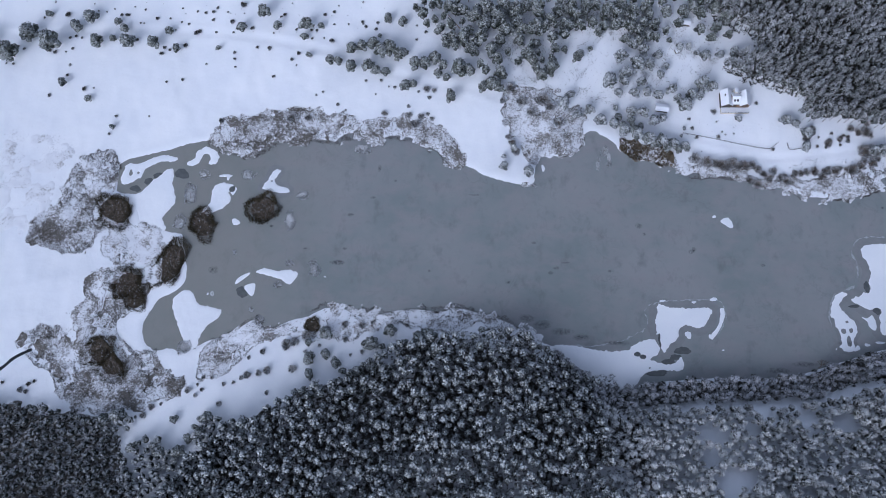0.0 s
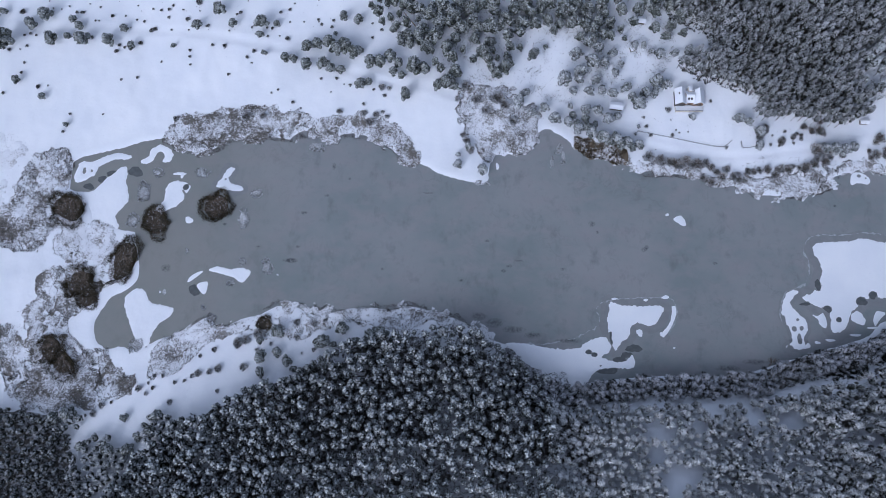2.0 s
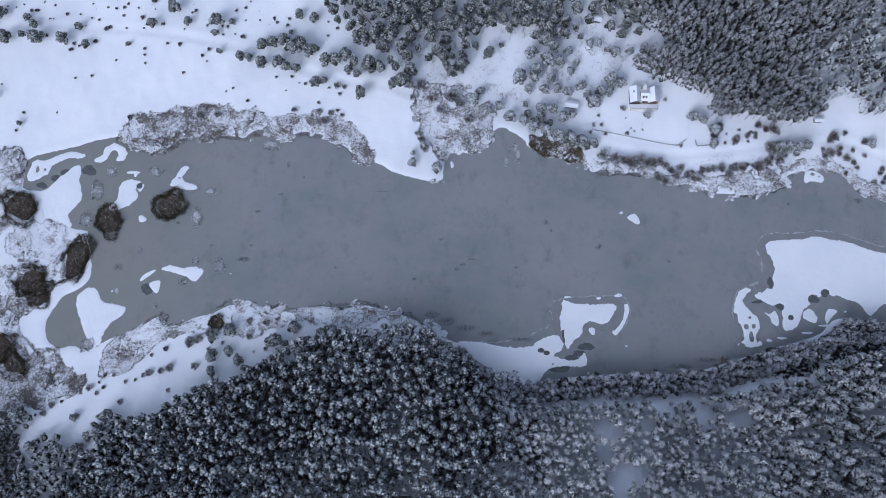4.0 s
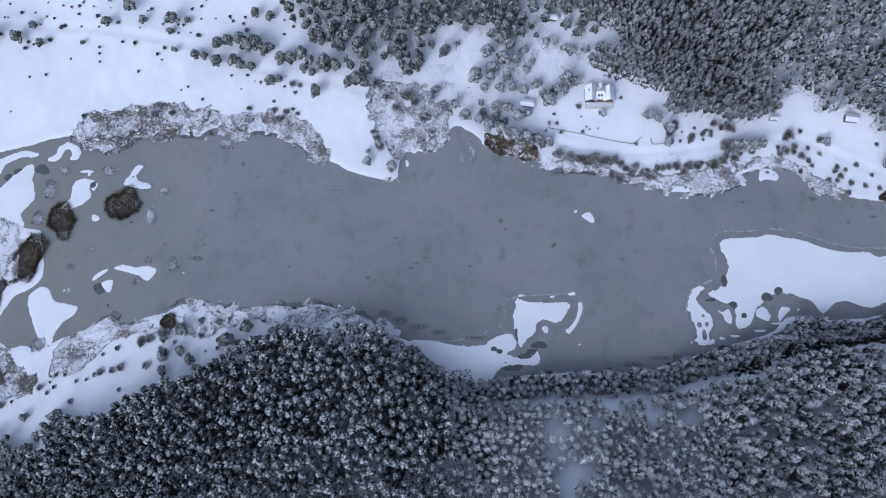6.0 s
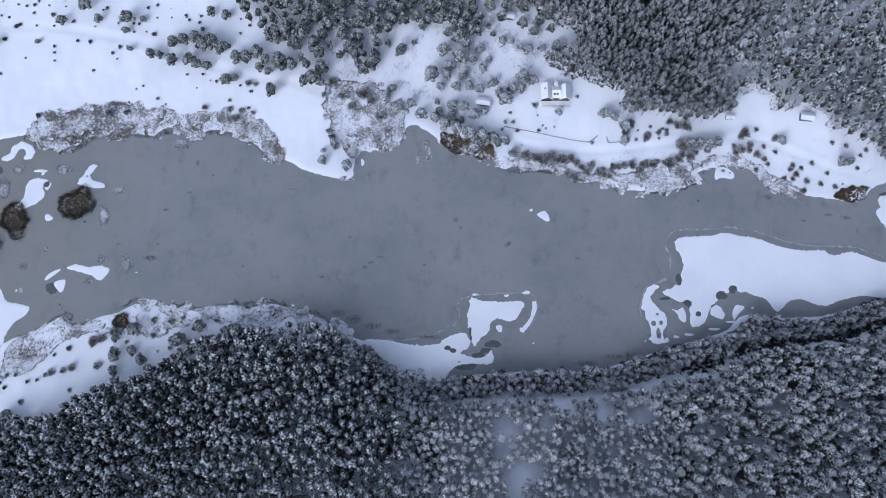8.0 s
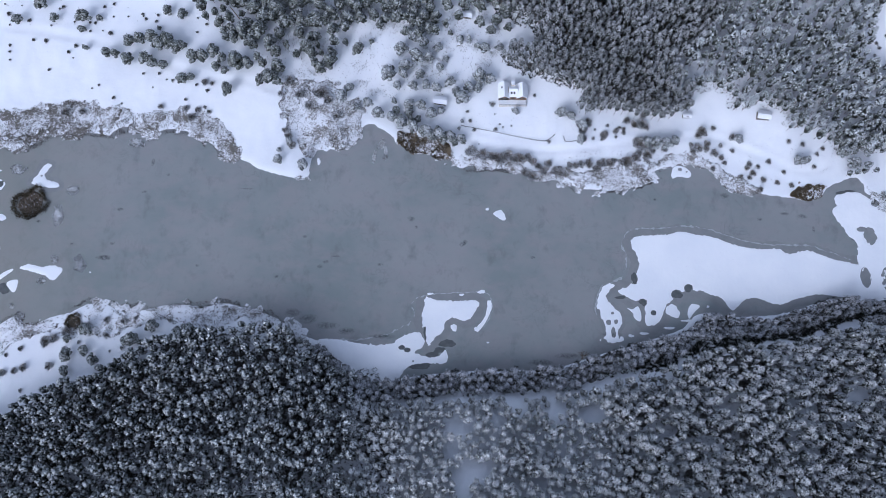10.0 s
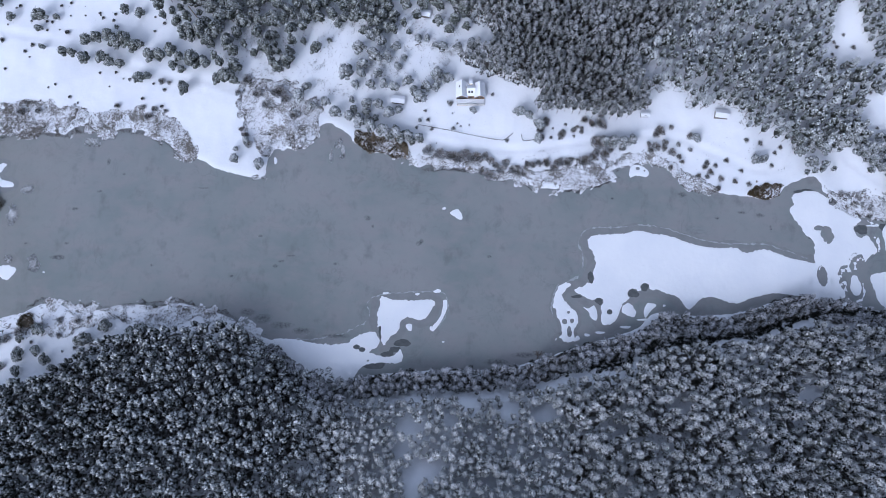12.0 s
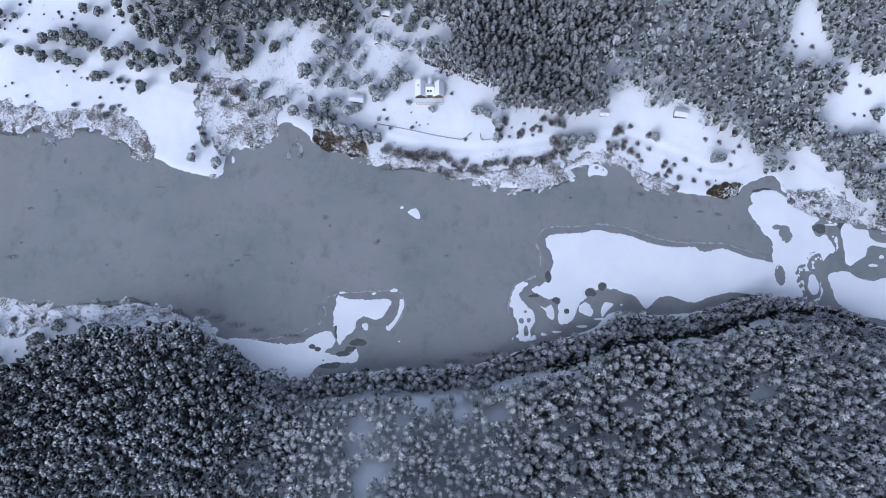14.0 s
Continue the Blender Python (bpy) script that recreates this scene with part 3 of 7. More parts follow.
snow_patch([
    (308.2, 64.3), (311.7, 65.5), (316.8, 66.0), (320.3, 63.4), (327.6, 61.6), (336.7, 62.9), (343.1, 55.7), (338.7, 44.4),
    (321.4, 45.8), (313.2, 49.6), (309.5, 53.4), (309.2, 57.2), (307.8, 61.0),
], "snow sheet below the wooded shore")
snow_patch([
    (299.3, 63.5), (301.4, 64.6), (302.8, 61.7), (303.1, 57.9), (301.5, 55.9), (299.3, 55.9), (298.2, 59.0),
], "tall snow islet inside a melt channel", rough=0.25)
snow_patch([
    (204.1, 110.5), (205.2, 115.9), (208.8, 116.4), (211.8, 114.8), (213.2, 112.6), (211.6, 110.7), (207.8, 111.5),
], "small snow patch in the reed bay", rough=0.2, holes=[
    (208.2, 114.8, 1, 0.8), (211.2, 113.7, 0.5, 0.5),
])


def blot(name, x, y, a, b, mat, z, label, category, group, seed):
    """A thin flat patch with an uneven rounded outline, a few centimetres thick at most."""
    r = random.Random(seed)
    n = 28
    p, q, s = r.uniform(0, 6.28), r.uniform(0, 6.28), r.uniform(0, 6.28)
    turn = [6.283 * k / n for k in range(n)]
    size = [1 + 0.13 * math.sin(2 * t + p) + 0.10 * math.sin(3 * t + q) + 0.06 * math.sin(7 * t + s) for t in turn]
    verts = [(0, 0, z)] + [(0.86 * a * m * math.cos(t), 0.86 * b * m * math.sin(t), z) for t, m in zip(turn, size)] + [(a * m * math.cos(t), b * m * math.sin(t), -0.01) for t, m in zip(turn, size)]
    faces = [(0, 1 + k, 1 + (k + 1) % n) for k in range(n)]
    for k in range(n):
        j = (k + 1) % n
        faces += [(1 + k, 1 + n + k, 1 + n + j), (1 + k, 1 + n + j, 1 + j)]
    ob = new(name, mesh_of(name, verts, faces, [mat], True))
    ob.location = (x, y, 0)
    return tagged(ob, label, category, group)


POOLS = [
    (81.9, 34.4, 1.6, 1.1), (84.3, 33.3, 1.6, 1.1), (94.3, 31.1, 2.4, 1.4), (101.4, 36, 3.4, 1.9), (98.3, 33.3, 2.2, 1.4), (92, 40.6, 0.8, 2.9), (89.2, 26.6, 6.2, 1.4), (96.6, 30.2, 1, 3.4),
    (-89.2, 60.8, 2.7, 3), (-130.3, 114.1, 4.1, 1.6), (-135.2, 111.4, 3.1, 1.6), (-121.1, 115.3, 3.4, 2.7), (-141.6, 108.1, 2.6, 1.6), (-126.7, 122.1, 1, 0.8), (-97.5, 108, 1.5, 1.6),
] + [
    (207.3, 59.8, 1.9, 1.9), (201.9, 57, 2.4, 2.1), (186.7, 53.6, 1.8, 1.6), (191.1, 48.9, 1.2, 1.2), (183.7, 64.2, 1.5, 2.5), (177.2, 55.7, 2.7, 0.7), (283.4, 103.6, 4.2, 1.4), (284.4, 82.3, 2.3, 1.1),
    (294.8, 99.5, 1.6, 1.4), (306.9, 85.6, 3.6, 2.1), (317.3, 86.4, 1.8, 2.4),
]
for k, (x, y, a, b) in enumerate(POOLS):
    blot("melt_pool", x, y, a, b, DARK_ICE, 0.008 + 0.0017 * (k % 11), "dark thin refrozen melt pool in the lake ice", "ice", "melt pools", k)
for k, (x, y, a, b) in enumerate([
    (-94.8, 92.5, 1.8, 1.6), (-100.9, 114.5, 2.8, 0.8), (-99.7, 113.4, 0.8, 1.1), (104.3, 42.8, 1.5, 1.5), (94.1, 57.6, 1.5, 0.5), (107.8, 57.1, 1, 0.6), (116.5, 58.4, 1.7, 0.8), (119.8, 96, 0.8, 0.7),
    (43.8, 118.7, 0.8, 1.6), (118.8, 36.3, 0.5, 0.4), (-84.9, 63.1, 0.5, 0.5), (-53.6, 67.6, 0.5, 0.3), (-104.6, 59.7, 0.5, 0.5), (114, 42.1, 1, 1),
] + [
    (199.5, 49.6, 3, 3), (180.6, 38.9, 1.2, 0.7), (176.4, 37.5, 1, 1.2), (205.4, 45.4, 2.5, 0.5), (197.4, 42.2, 2.9, 0.5), (186.3, 39.9, 2.4, 0.5), 
    (215.1, 51.5, 0.7, 0.5), (312.3, 87.4, 2.6, 0.5),
    (313.8, 80.3, 0.8, 1.6), (328.7, 68.6, 2, 0.8), (333.1, 72.4, 1.3, 0.8), 
]):
    blot("snow_patch", x, y, a, b, SNOW, 0.05 + 0.001 * (k % 17), "tiny rounded scrap of snow on the ice", "snow patch", "snow scraps on the ice", 50 + k)
SMUDGES = [
    (-30.8, 118.4, 1, 2.2), (109.6, 80.8, 1.2, 1.3), (-47.6, 74, 3.5, 1.3), (48.5, 72, 1.5, 1), (85.7, 91.6, 1.8, 1.6), (38.8, 83.5, 1.3, 0.8), (-33.5, 104.3, 1.5, 0.8), (88, 87.7, 0.8, 1),
    (-102.9, 70.4, 2.3, 2.3), (-78.7, 90.8, 1.3, 0.8), (-23.4, 112.4, 0.8, 0.8), (-56.5, 50, 0.7, 1), (12.5, 105.8, 3.1, 0.5), (52.3, 74.5, 2, 0.5), (-7.5, 70.4, 1, 0.8), (-45.3, 80.5, 1.3, 0.8),
    (-62.9, 80.4, 1, 0.5), (72.1, 70.8, 1.5, 0.8), (27.3, 65.5, 1.2, 0.8), (139.3, 73.7, 1.5, 0.8), (-43.4, 96.2, 2, 0.8),
] + [
    (227.2, 102.3, 2.1, 1.9), (266, 86.3, 0.8, 1.6), (-48.8, 74.1, 3.4, 1.3), (108.3, 79.8, 1.7, 1.3), (242.2, 91.1, 1.5, 0.8), (253.9, 93.7, 2.3, 1.1), (195.6, 100.5, 0.8, 0.8), (46, 69.9, 1.5, 1),
    (261.5, 92.4, 2.6, 1.3),
] + [
    # tree shade and reflection by the south shore, painted as long dark blots
    (34.9, 49.6, 4.5, 1.8), (41.8, 46.9, 5, 2.2), (49.6, 43.9, 5, 2), (58.2, 41.4, 4.5, 1.6), (74.0, 39.2, 6, 1.3), (153.2, 30.4, 6, 1.6), (141.2, 27.6, 7, 1.4), (172.8, 39.4, 5, 1.4),
]
for k, (x, y, a, b) in enumerate(SMUDGES):
    blot("ice_stain", x, y, a, b, STAIN_SHADE, 0.0045 + 0.0004 * k, "faint dark ice stain; along the south shore, painted tree shade", "ice", "stains in the ice", 200 + k)


def slush_band(outline, grow, z, label):
    """The smooth darker ice left between an old edge of the snow and the snow of today."""
    line = spline(outline, 3)
    x = np.arange(line[:, 0].min() - grow - 2, line[:, 0].max() + grow + 2, 0.8)
    y = np.arange(line[:, 1].min() - grow - 2, line[:, 1].max() + grow + 2, 0.8)
    px, py = np.meshgrid(x, y)
    d = grow - distance(line, px, py) + 0.5 * ripple(px, py, 7.0, 2)
    h = np.clip(d * 0.01, -0.01, z)
    keep = np.maximum(np.maximum(h[:-1, :-1], h[1:, :-1]), np.maximum(h[:-1, 1:], h[1:, 1:])) > 0
    verts, faces = grid_mesh(x, y, h, keep)
    return tagged(new("slush_band", mesh_of("slush_band", verts, faces, [SLUSH], True)), label, "ice", "refrozen slush bands")


slush_band([
    (92.3, 56.1), (97.1, 54.8), (105.6, 54.4), (114.5, 54.4), (114.7, 51.5), (111.4, 47), (108.6, 45.8), (104.1, 47),
    (100.8, 45.5), (99.8, 41.6), (96.2, 38.6), (93.4, 35.2), (91.9, 39.6), (90.4, 45.9), (91.5, 52.1),
], 3.4, 0.0022, "smooth grey refrozen slush round a snow patch")
slush_band([
    (183.5, 81.8), (186.6, 83.4), (192.2, 83.6), (199.7, 84.1), (205.4, 85.4), (212.4, 84.1), (219.9, 83), (229.7, 79.3),
    (239.7, 77.2), (248.5, 77.5), (253.4, 75.1), (262.4, 76.6), (270.2, 73.7), (278.3, 71.1), (284.4, 69.8), (291.4, 64.7),
    (294.9, 53.5), (277.6, 55.1), (265.3, 56.7), (255.7, 55.2), (246.9, 52.3), (241.1, 53.8), (235.8, 55.3), (230.7, 54.1),
    (225.9, 49.9), (221.8, 54.9), (218, 56.4), (212.2, 58.5), (207.2, 58), (203.2, 58), (200.6, 55.3), (197.5, 52.6),
    (195.3, 48.6), (193.6, 45.2), (190.1, 43.2), (187.2, 44), (187.4, 49.2), (186.6, 52.9), (180.8, 55.4), (176.3, 58.7),
    (181.1, 60.9), (184, 64.7), (186.2, 69.7), (185.7, 74.4), (183.6, 78),
], 3.6, 0.0026, "smooth grey refrozen slush round the largest snow field")
slush_band([
    (174.9, 61.2), (172.5, 62), (169.2, 59.7), (167.3, 55.7), (166.4, 51.5), (167.8, 47.8), (169.4, 44.1), (169.9, 39.5),
    (166.9, 37.1), (170.3, 36.3), (175.4, 36.3), (174.8, 40.4), (176.7, 44.1), (177.1, 48), (174.7, 50.5), (172.4, 53),
    (170.8, 55.7), (172.9, 59.2),
], 1.6, 0.0030, "smooth grey refrozen slush round a spotted snow strip")
slush_band([
    (-83.9, 108.6), (-81.4, 112.4), (-79.8, 116.3), (-77.8, 117.9), (-75.9, 116.6), (-78.5, 112.7), (-76.8, 110), (-73.4, 109),
    (-71, 107.3), (-73.3, 106.3), (-78.4, 106.8),
], 2.2, 0.0022, "smooth grey refrozen slush round a forked snow patch")


def rim(points, label, width=0.32, mat=None, group="slush ridges"):
    """A low broken ridge of refrozen slush, following an old edge of the snow."""
    line = spline(points, 9, False)
    along = np.gradient(line, axis=0)
    along /= np.linalg.norm(along, axis=1)[:, None]
    side = np.stack([-along[:, 1], along[:, 0]], 1)
    line = line + side * (0.35 * ripple(line[:, 0], line[:, 1], 4.0, 2))[:, None]
    w = width * (0.75 + 1.1 * ripple(line[:, 0] * 1.7, line[:, 1] * 1.7 + 40, 6.0, 3))
    w = np.maximum(w, 0.02)
    n = len(line)
    rows = [np.column_stack([line + side * w[:, None], np.full(n, -0.01)]), np.column_stack([line, 0.004 + 0.08 * w]), np.column_stack([line - side * w[:, None], np.full(n, -0.01)])]
    i = np.arange(n - 1)
    faces = np.concatenate([np.stack([k * n + i + n, k * n + i + n + 1, k * n + i + 1, k * n + i], 1) for k in (0, 1)])
    return tagged(new("slush_ridge", mesh_of("slush_ridge", np.concatenate(rows), faces, [mat or FROST_ICE], True)), label, "ice ridge", group)


rim([
    (56, 37.9), (65.7, 38), (75.5, 40.2), (81.7, 42.9), (86.2, 45.4), (87.4, 48.9), (85.9, 52.8), (88.5, 55.5),
    (94.1, 57.3), (102.2, 57.9), (110.8, 58.2), (116.3, 58.9), (119.3, 57.2), (121.2, 53.5), (120.3, 48.1), (116.9, 43.1),
], "thin pale ridge of refrozen slush round a snow patch")
rim([
    (166.3, 46.8), (166, 51.8), (167.1, 56.7), (169.5, 61), (173.7, 62.5), (177.8, 64.5), (180.2, 69.3), (180.9, 74.4),
    (179.1, 79), (181.1, 84.2), (185.2, 86.8), (192.3, 86.8), (199.9, 87.3), (207.6, 88), (215.1, 87.2), (222.6, 85.1),
    (230, 82.5), (239.9, 79.8), (250, 79.3), (262.6, 78.7), (272.4, 75.5), (280.9, 72.4),
], "pale refrozen slush ridge along the largest snow field", 0.38)
rim([
    (299.1, 66.1), (298.8, 69.7), (301.1, 73.0), (304.6, 74.8), (306.7, 73.5),
], "thin crescent of snow remaining inside a melt pool", 0.7, SNOW, "snow crescents")
rim([
    (301.8, 67.1), (302.0, 70.2), (304.3, 72.3), (306.0, 71.7),
], "thin crescent of snow remaining inside a melt pool", 0.6, SNOW, "snow crescents")
rim([
    (293.3, 58.0), (294.7, 61.3), (296.6, 60.5), (296.0, 57.5),
], "thin crescent of snow remaining inside a melt pool", 0.6, SNOW, "snow crescents")
rim([
    (294.3, 63.8), (296.0, 67.1), (298.6, 67.6), (299.8, 65.6),
], "thin crescent of snow remaining inside a melt pool", 0.6, SNOW, "snow crescents")
rim([
    (292.2, 55.5), (294.0, 54.2), (297.0, 54.2),
], "thin crescent of snow remaining inside a melt pool", 0.5, SNOW, "snow crescents")
rim([
    (304.0, 61.0), (304.2, 57.2), (302.8, 53.9), (299.9, 52.9),
], "thin crescent of snow remaining inside a melt pool", 0.5, SNOW, "snow crescents")
rim([
    (288.0, 82.2), (289.4, 79.6), (292.2, 79.1), (293.8, 81.7),
], "thin crescent of snow remaining inside a melt pool", 0.5, SNOW, "snow crescents")
rim([
    (285.1, 67.5), (287.1, 68.7), (288.8, 66.2), (288.5, 61.8),
], "thin crescent of snow remaining inside a melt pool", 0.4, SNOW, "snow crescents")
rim([
    (290.5, 88.0), (293.2, 86.9), (294.3, 83.8),
], "thin crescent of snow remaining inside a melt pool", 0.35, SNOW, "snow crescents")
rim([
    (310.1, 90.0), (312.4, 88.4), (315.3, 87.4),
], "thin crescent of snow remaining inside a melt pool", 0.5, SNOW, "snow crescents")
rim([
    (312.3, 82.1), (313.9, 79.0), (313.6, 75.3),
], "thin crescent of snow remaining inside a melt pool", 0.5, SNOW, "snow crescents")

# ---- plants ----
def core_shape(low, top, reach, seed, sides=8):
    """The unsnowed inside of a crown, near-black as painted shade: a lumpy cone of bare boughs drawn in towards the
    top.
    """
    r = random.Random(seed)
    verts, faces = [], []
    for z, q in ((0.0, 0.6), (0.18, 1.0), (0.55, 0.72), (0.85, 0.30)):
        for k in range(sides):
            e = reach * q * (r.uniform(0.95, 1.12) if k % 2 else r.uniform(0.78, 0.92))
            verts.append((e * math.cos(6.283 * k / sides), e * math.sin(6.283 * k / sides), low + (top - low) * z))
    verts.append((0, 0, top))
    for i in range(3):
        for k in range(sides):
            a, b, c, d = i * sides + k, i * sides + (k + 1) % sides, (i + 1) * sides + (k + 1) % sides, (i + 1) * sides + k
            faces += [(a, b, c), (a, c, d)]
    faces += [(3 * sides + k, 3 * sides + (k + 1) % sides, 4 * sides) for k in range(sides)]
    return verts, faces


def spray_pine(seed, sprays=60, lobes=9, low=0.42, curve=0.5, size=0.20, flat=0.5, tips=3, stand=1.0, heart=0.30):
    """A crown one metre wide and one metre high over the ground, of fans of frosted shoots set on rounded
    lobes (or straight on whorls, with no lobes). Material 0: snowy shoots; 1: the inside, near-black for shade."""
    r = random.Random(seed)
    verts, faces = [], []
    centres = []
    for k in range(lobes):
        u, a = (k + 0.4) / lobes, 2.39996 * k + r.uniform(-0.4, 0.4) + seed
        q = 0.33 * (1 - u) ** curve * (1 + 0.12 * math.sin(2 * a + seed)) * r.uniform(0.8, 1.08)
        centres.append((q * math.cos(a), q * math.sin(a), low + (0.92 - low) * u + r.uniform(-0.05, 0.05), r.uniform(0.85, 1.25)))
    for cx, cy, cz, big in centres:
        base, t0 = len(verts), r.uniform(0, 6.283)
        verts.append((cx, cy, cz + stand * 0.10 * big))
        for e, drop in ((0.09, 0.07), (0.15, -0.03)):
            for i in range(6):
                d = e * big * r.uniform(0.7, 1.25)
                verts.append((cx + d * math.cos(t0 + 1.0472 * i), cy + d * math.sin(t0 + 1.0472 * i), cz + stand * drop * big * r.uniform(0.7, 1.3)))
        for i in range(6):
            j = (i + 1) % 6
            a1, b1, a2, b2 = base + 1 + i, base + 1 + j, base + 7 + i, base + 7 + j
            faces += [(base, a1, b1), (a1, a2, b2), (a1, b2, b1)]
    for k in range(sprays):
        if lobes:
            cx, cy, cz, big = centres[k % lobes]
            a, e = r.uniform(0, 6.283), r.random() ** 0.6
            out = 0.15 * big * e
            px, py, pz = cx + out * math.cos(a), cy + out * math.sin(a), cz + stand * 0.11 * big * (1 - e * e) + 0.01
            up = 0.7 - 0.9 * e
        else:
            u, a = ((k + 0.5) / sprays) ** 1.1, 2.39996 * k + r.uniform(-0.5, 0.5)
            lobe = 1 + 0.16 * math.sin(2 * a + seed) + 0.14 * math.sin(5 * a + 3 * seed)
            q = (0.40 * (1 - u) ** curve * lobe + 0.01) * r.uniform(0.45, 1.0)
            px, py, pz = q * math.cos(a), q * math.sin(a), low + (1.0 - low) * u + r.uniform(-0.04, 0.03)
            up = 0.75 * u - 0.25
        t, l = a + r.uniform(-0.6, 0.6), size * r.uniform(0.6, 1.2)
        base = len(verts)
        back = 0.35 * l
        verts.append((px - back * math.cos(t), py - back * math.sin(t), pz - flat * l * up * 0.35 + 0.03))
        n = 2 * tips - 1
        for i in range(n):
            b = t + (i - (n - 1) / 2) * 1.9 / n + r.uniform(-0.12, 0.12)
            m = l * (r.uniform(0.75, 1.1) if i % 2 == 0 else r.uniform(0.38, 0.55))
            verts.append((px + m * math.cos(b) - back * math.cos(t), py + m * math.sin(b) - back * math.sin(t), pz + flat * m * (up + r.uniform(-0.35, 0.35)) * 0.8))
        faces += [(base, base + 1 + i, base + 2 + i) for i in range(n - 1)]
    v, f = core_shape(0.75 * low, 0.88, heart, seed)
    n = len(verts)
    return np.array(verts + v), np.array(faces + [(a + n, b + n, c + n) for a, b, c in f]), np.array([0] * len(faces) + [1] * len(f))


def bush_shape(seed, twigs=280, height=0.5):
    """A bare rounded bush one metre wide, of many short leaning twigs over a dome."""
    r = random.Random(seed)
    verts, faces = [], []
    for _ in range(twigs):
        a, q = r.uniform(0, 6.283), r.random() ** 0.5
        edge = 1 + 0.15 * math.sin(3 * a + seed)
        px, py, pz = 0.40 * q * edge * math.cos(a), 0.40 * q * edge * math.sin(a), height * (1 - 0.75 * q * q) * r.uniform(0.35, 0.8)
        t = a + r.uniform(-0.8, 0.8)
        l, w = r.uniform(0.05, 0.13), r.uniform(0.014, 0.030)
        tx, ty, tz = px + l * math.cos(t) * (0.3 + q), py + l * math.sin(t) * (0.3 + q), pz + r.uniform(0.04, 0.2)
        base = len(verts)
        verts += [(0.8 * px, 0.8 * py, max(0.0, pz - 0.25)), (px - w * math.sin(t), py + w * math.cos(t), pz), (px + w * math.sin(t), py - w * math.cos(t), pz), (tx, ty, tz)]
        faces += [(base, base + 2, base + 1), (base + 1, base + 2, base + 3)]
    return np.array(verts), np.array(faces), np.zeros(len(faces), int)


def trunk_shape(height, r0, sides=5):
    a = np.arange(sides) * 6.283 / sides
    ring = np.stack([np.cos(a), np.sin(a), 0 * a], 1)
    verts = np.concatenate([ring * r0 - (0, 0, 0.4), ring * r0 * 0.35 + (0, 0, height)])
    faces = [(i, (i + 1) % sides, sides + (i + 1) % sides) for i in range(sides)] + [(i, sides + (i + 1) % sides, sides + i) for i in range(sides)]
    return verts, np.array(faces)


OPEN_PINES = [spray_pine(60 + k, 200, 15 + k % 4, 0.30, 0.5, 0.10, 0.9, 3, 1.2) for k in range(10)]
ROUND_PINES = [spray_pine(200 + k, 40, 8 + k % 3, 0.50, 0.5, 0.15, 0.5, 2, 0.9, heart=0.31) for k in range(14)]
FEATHERED = [spray_pine(230 + k, 96, 0, 0.50, 0.60, 0.22, 0.45, 2, heart=0.30) for k in range(14)]
SPRUCES = [spray_pine(150 + k, 62, 0, 0.62, 0.65, 0.24, 0.22, heart=0.30) for k in range(12)]
YOUNG = [spray_pine(260 + k, 40, 5, 0.45, 0.5, 0.20, 0.6, heart=0.36) for k in range(8)]
BUSHES = [bush_shape(40 + k) for k in range(6)]


def tree_kind(kind, shape, mat, trunk_height, label):
    root = new(kind)
    root.empty_display_size = 0.3
    v, f, k = shape
    crown = new("crown", mesh_of("crown", v, f, [mat, NEEDLES_SHADE], False, k))
    crown.parent = root
    v, f = trunk_shape(trunk_height, 0.035)
    trunk = new("trunk", mesh_of("trunk", v, f, [BARK]))
    trunk.parent = root
    return tagged(root, label, "tree")


def bush_kind(shape, mat):
    v, f, k = shape
    return new("bush", mesh_of("bush", v, f, [mat]))


def settle(masters, rows, label, category, group, squeeze=1.0, sink=0.05):
    """Copies of one of the masters on the ground at rows of (x, y, width)."""
    z = land_height(np.array([p[0] for p in rows]), np.array([p[1] for p in rows]))
    for (x, y, w), h in zip(rows, z):
        ob = copy_thing(random.choice(masters), pose(x, y, h - sink, 0, 0, random.uniform(0, 360)))
        s = w * random.uniform(0.95, 1.1)
        ob.scale = (s, s * random.uniform(0.76, 1.0), s * squeeze * random.uniform(0.85, 1.1))
        tagged(ob, label, category, group)


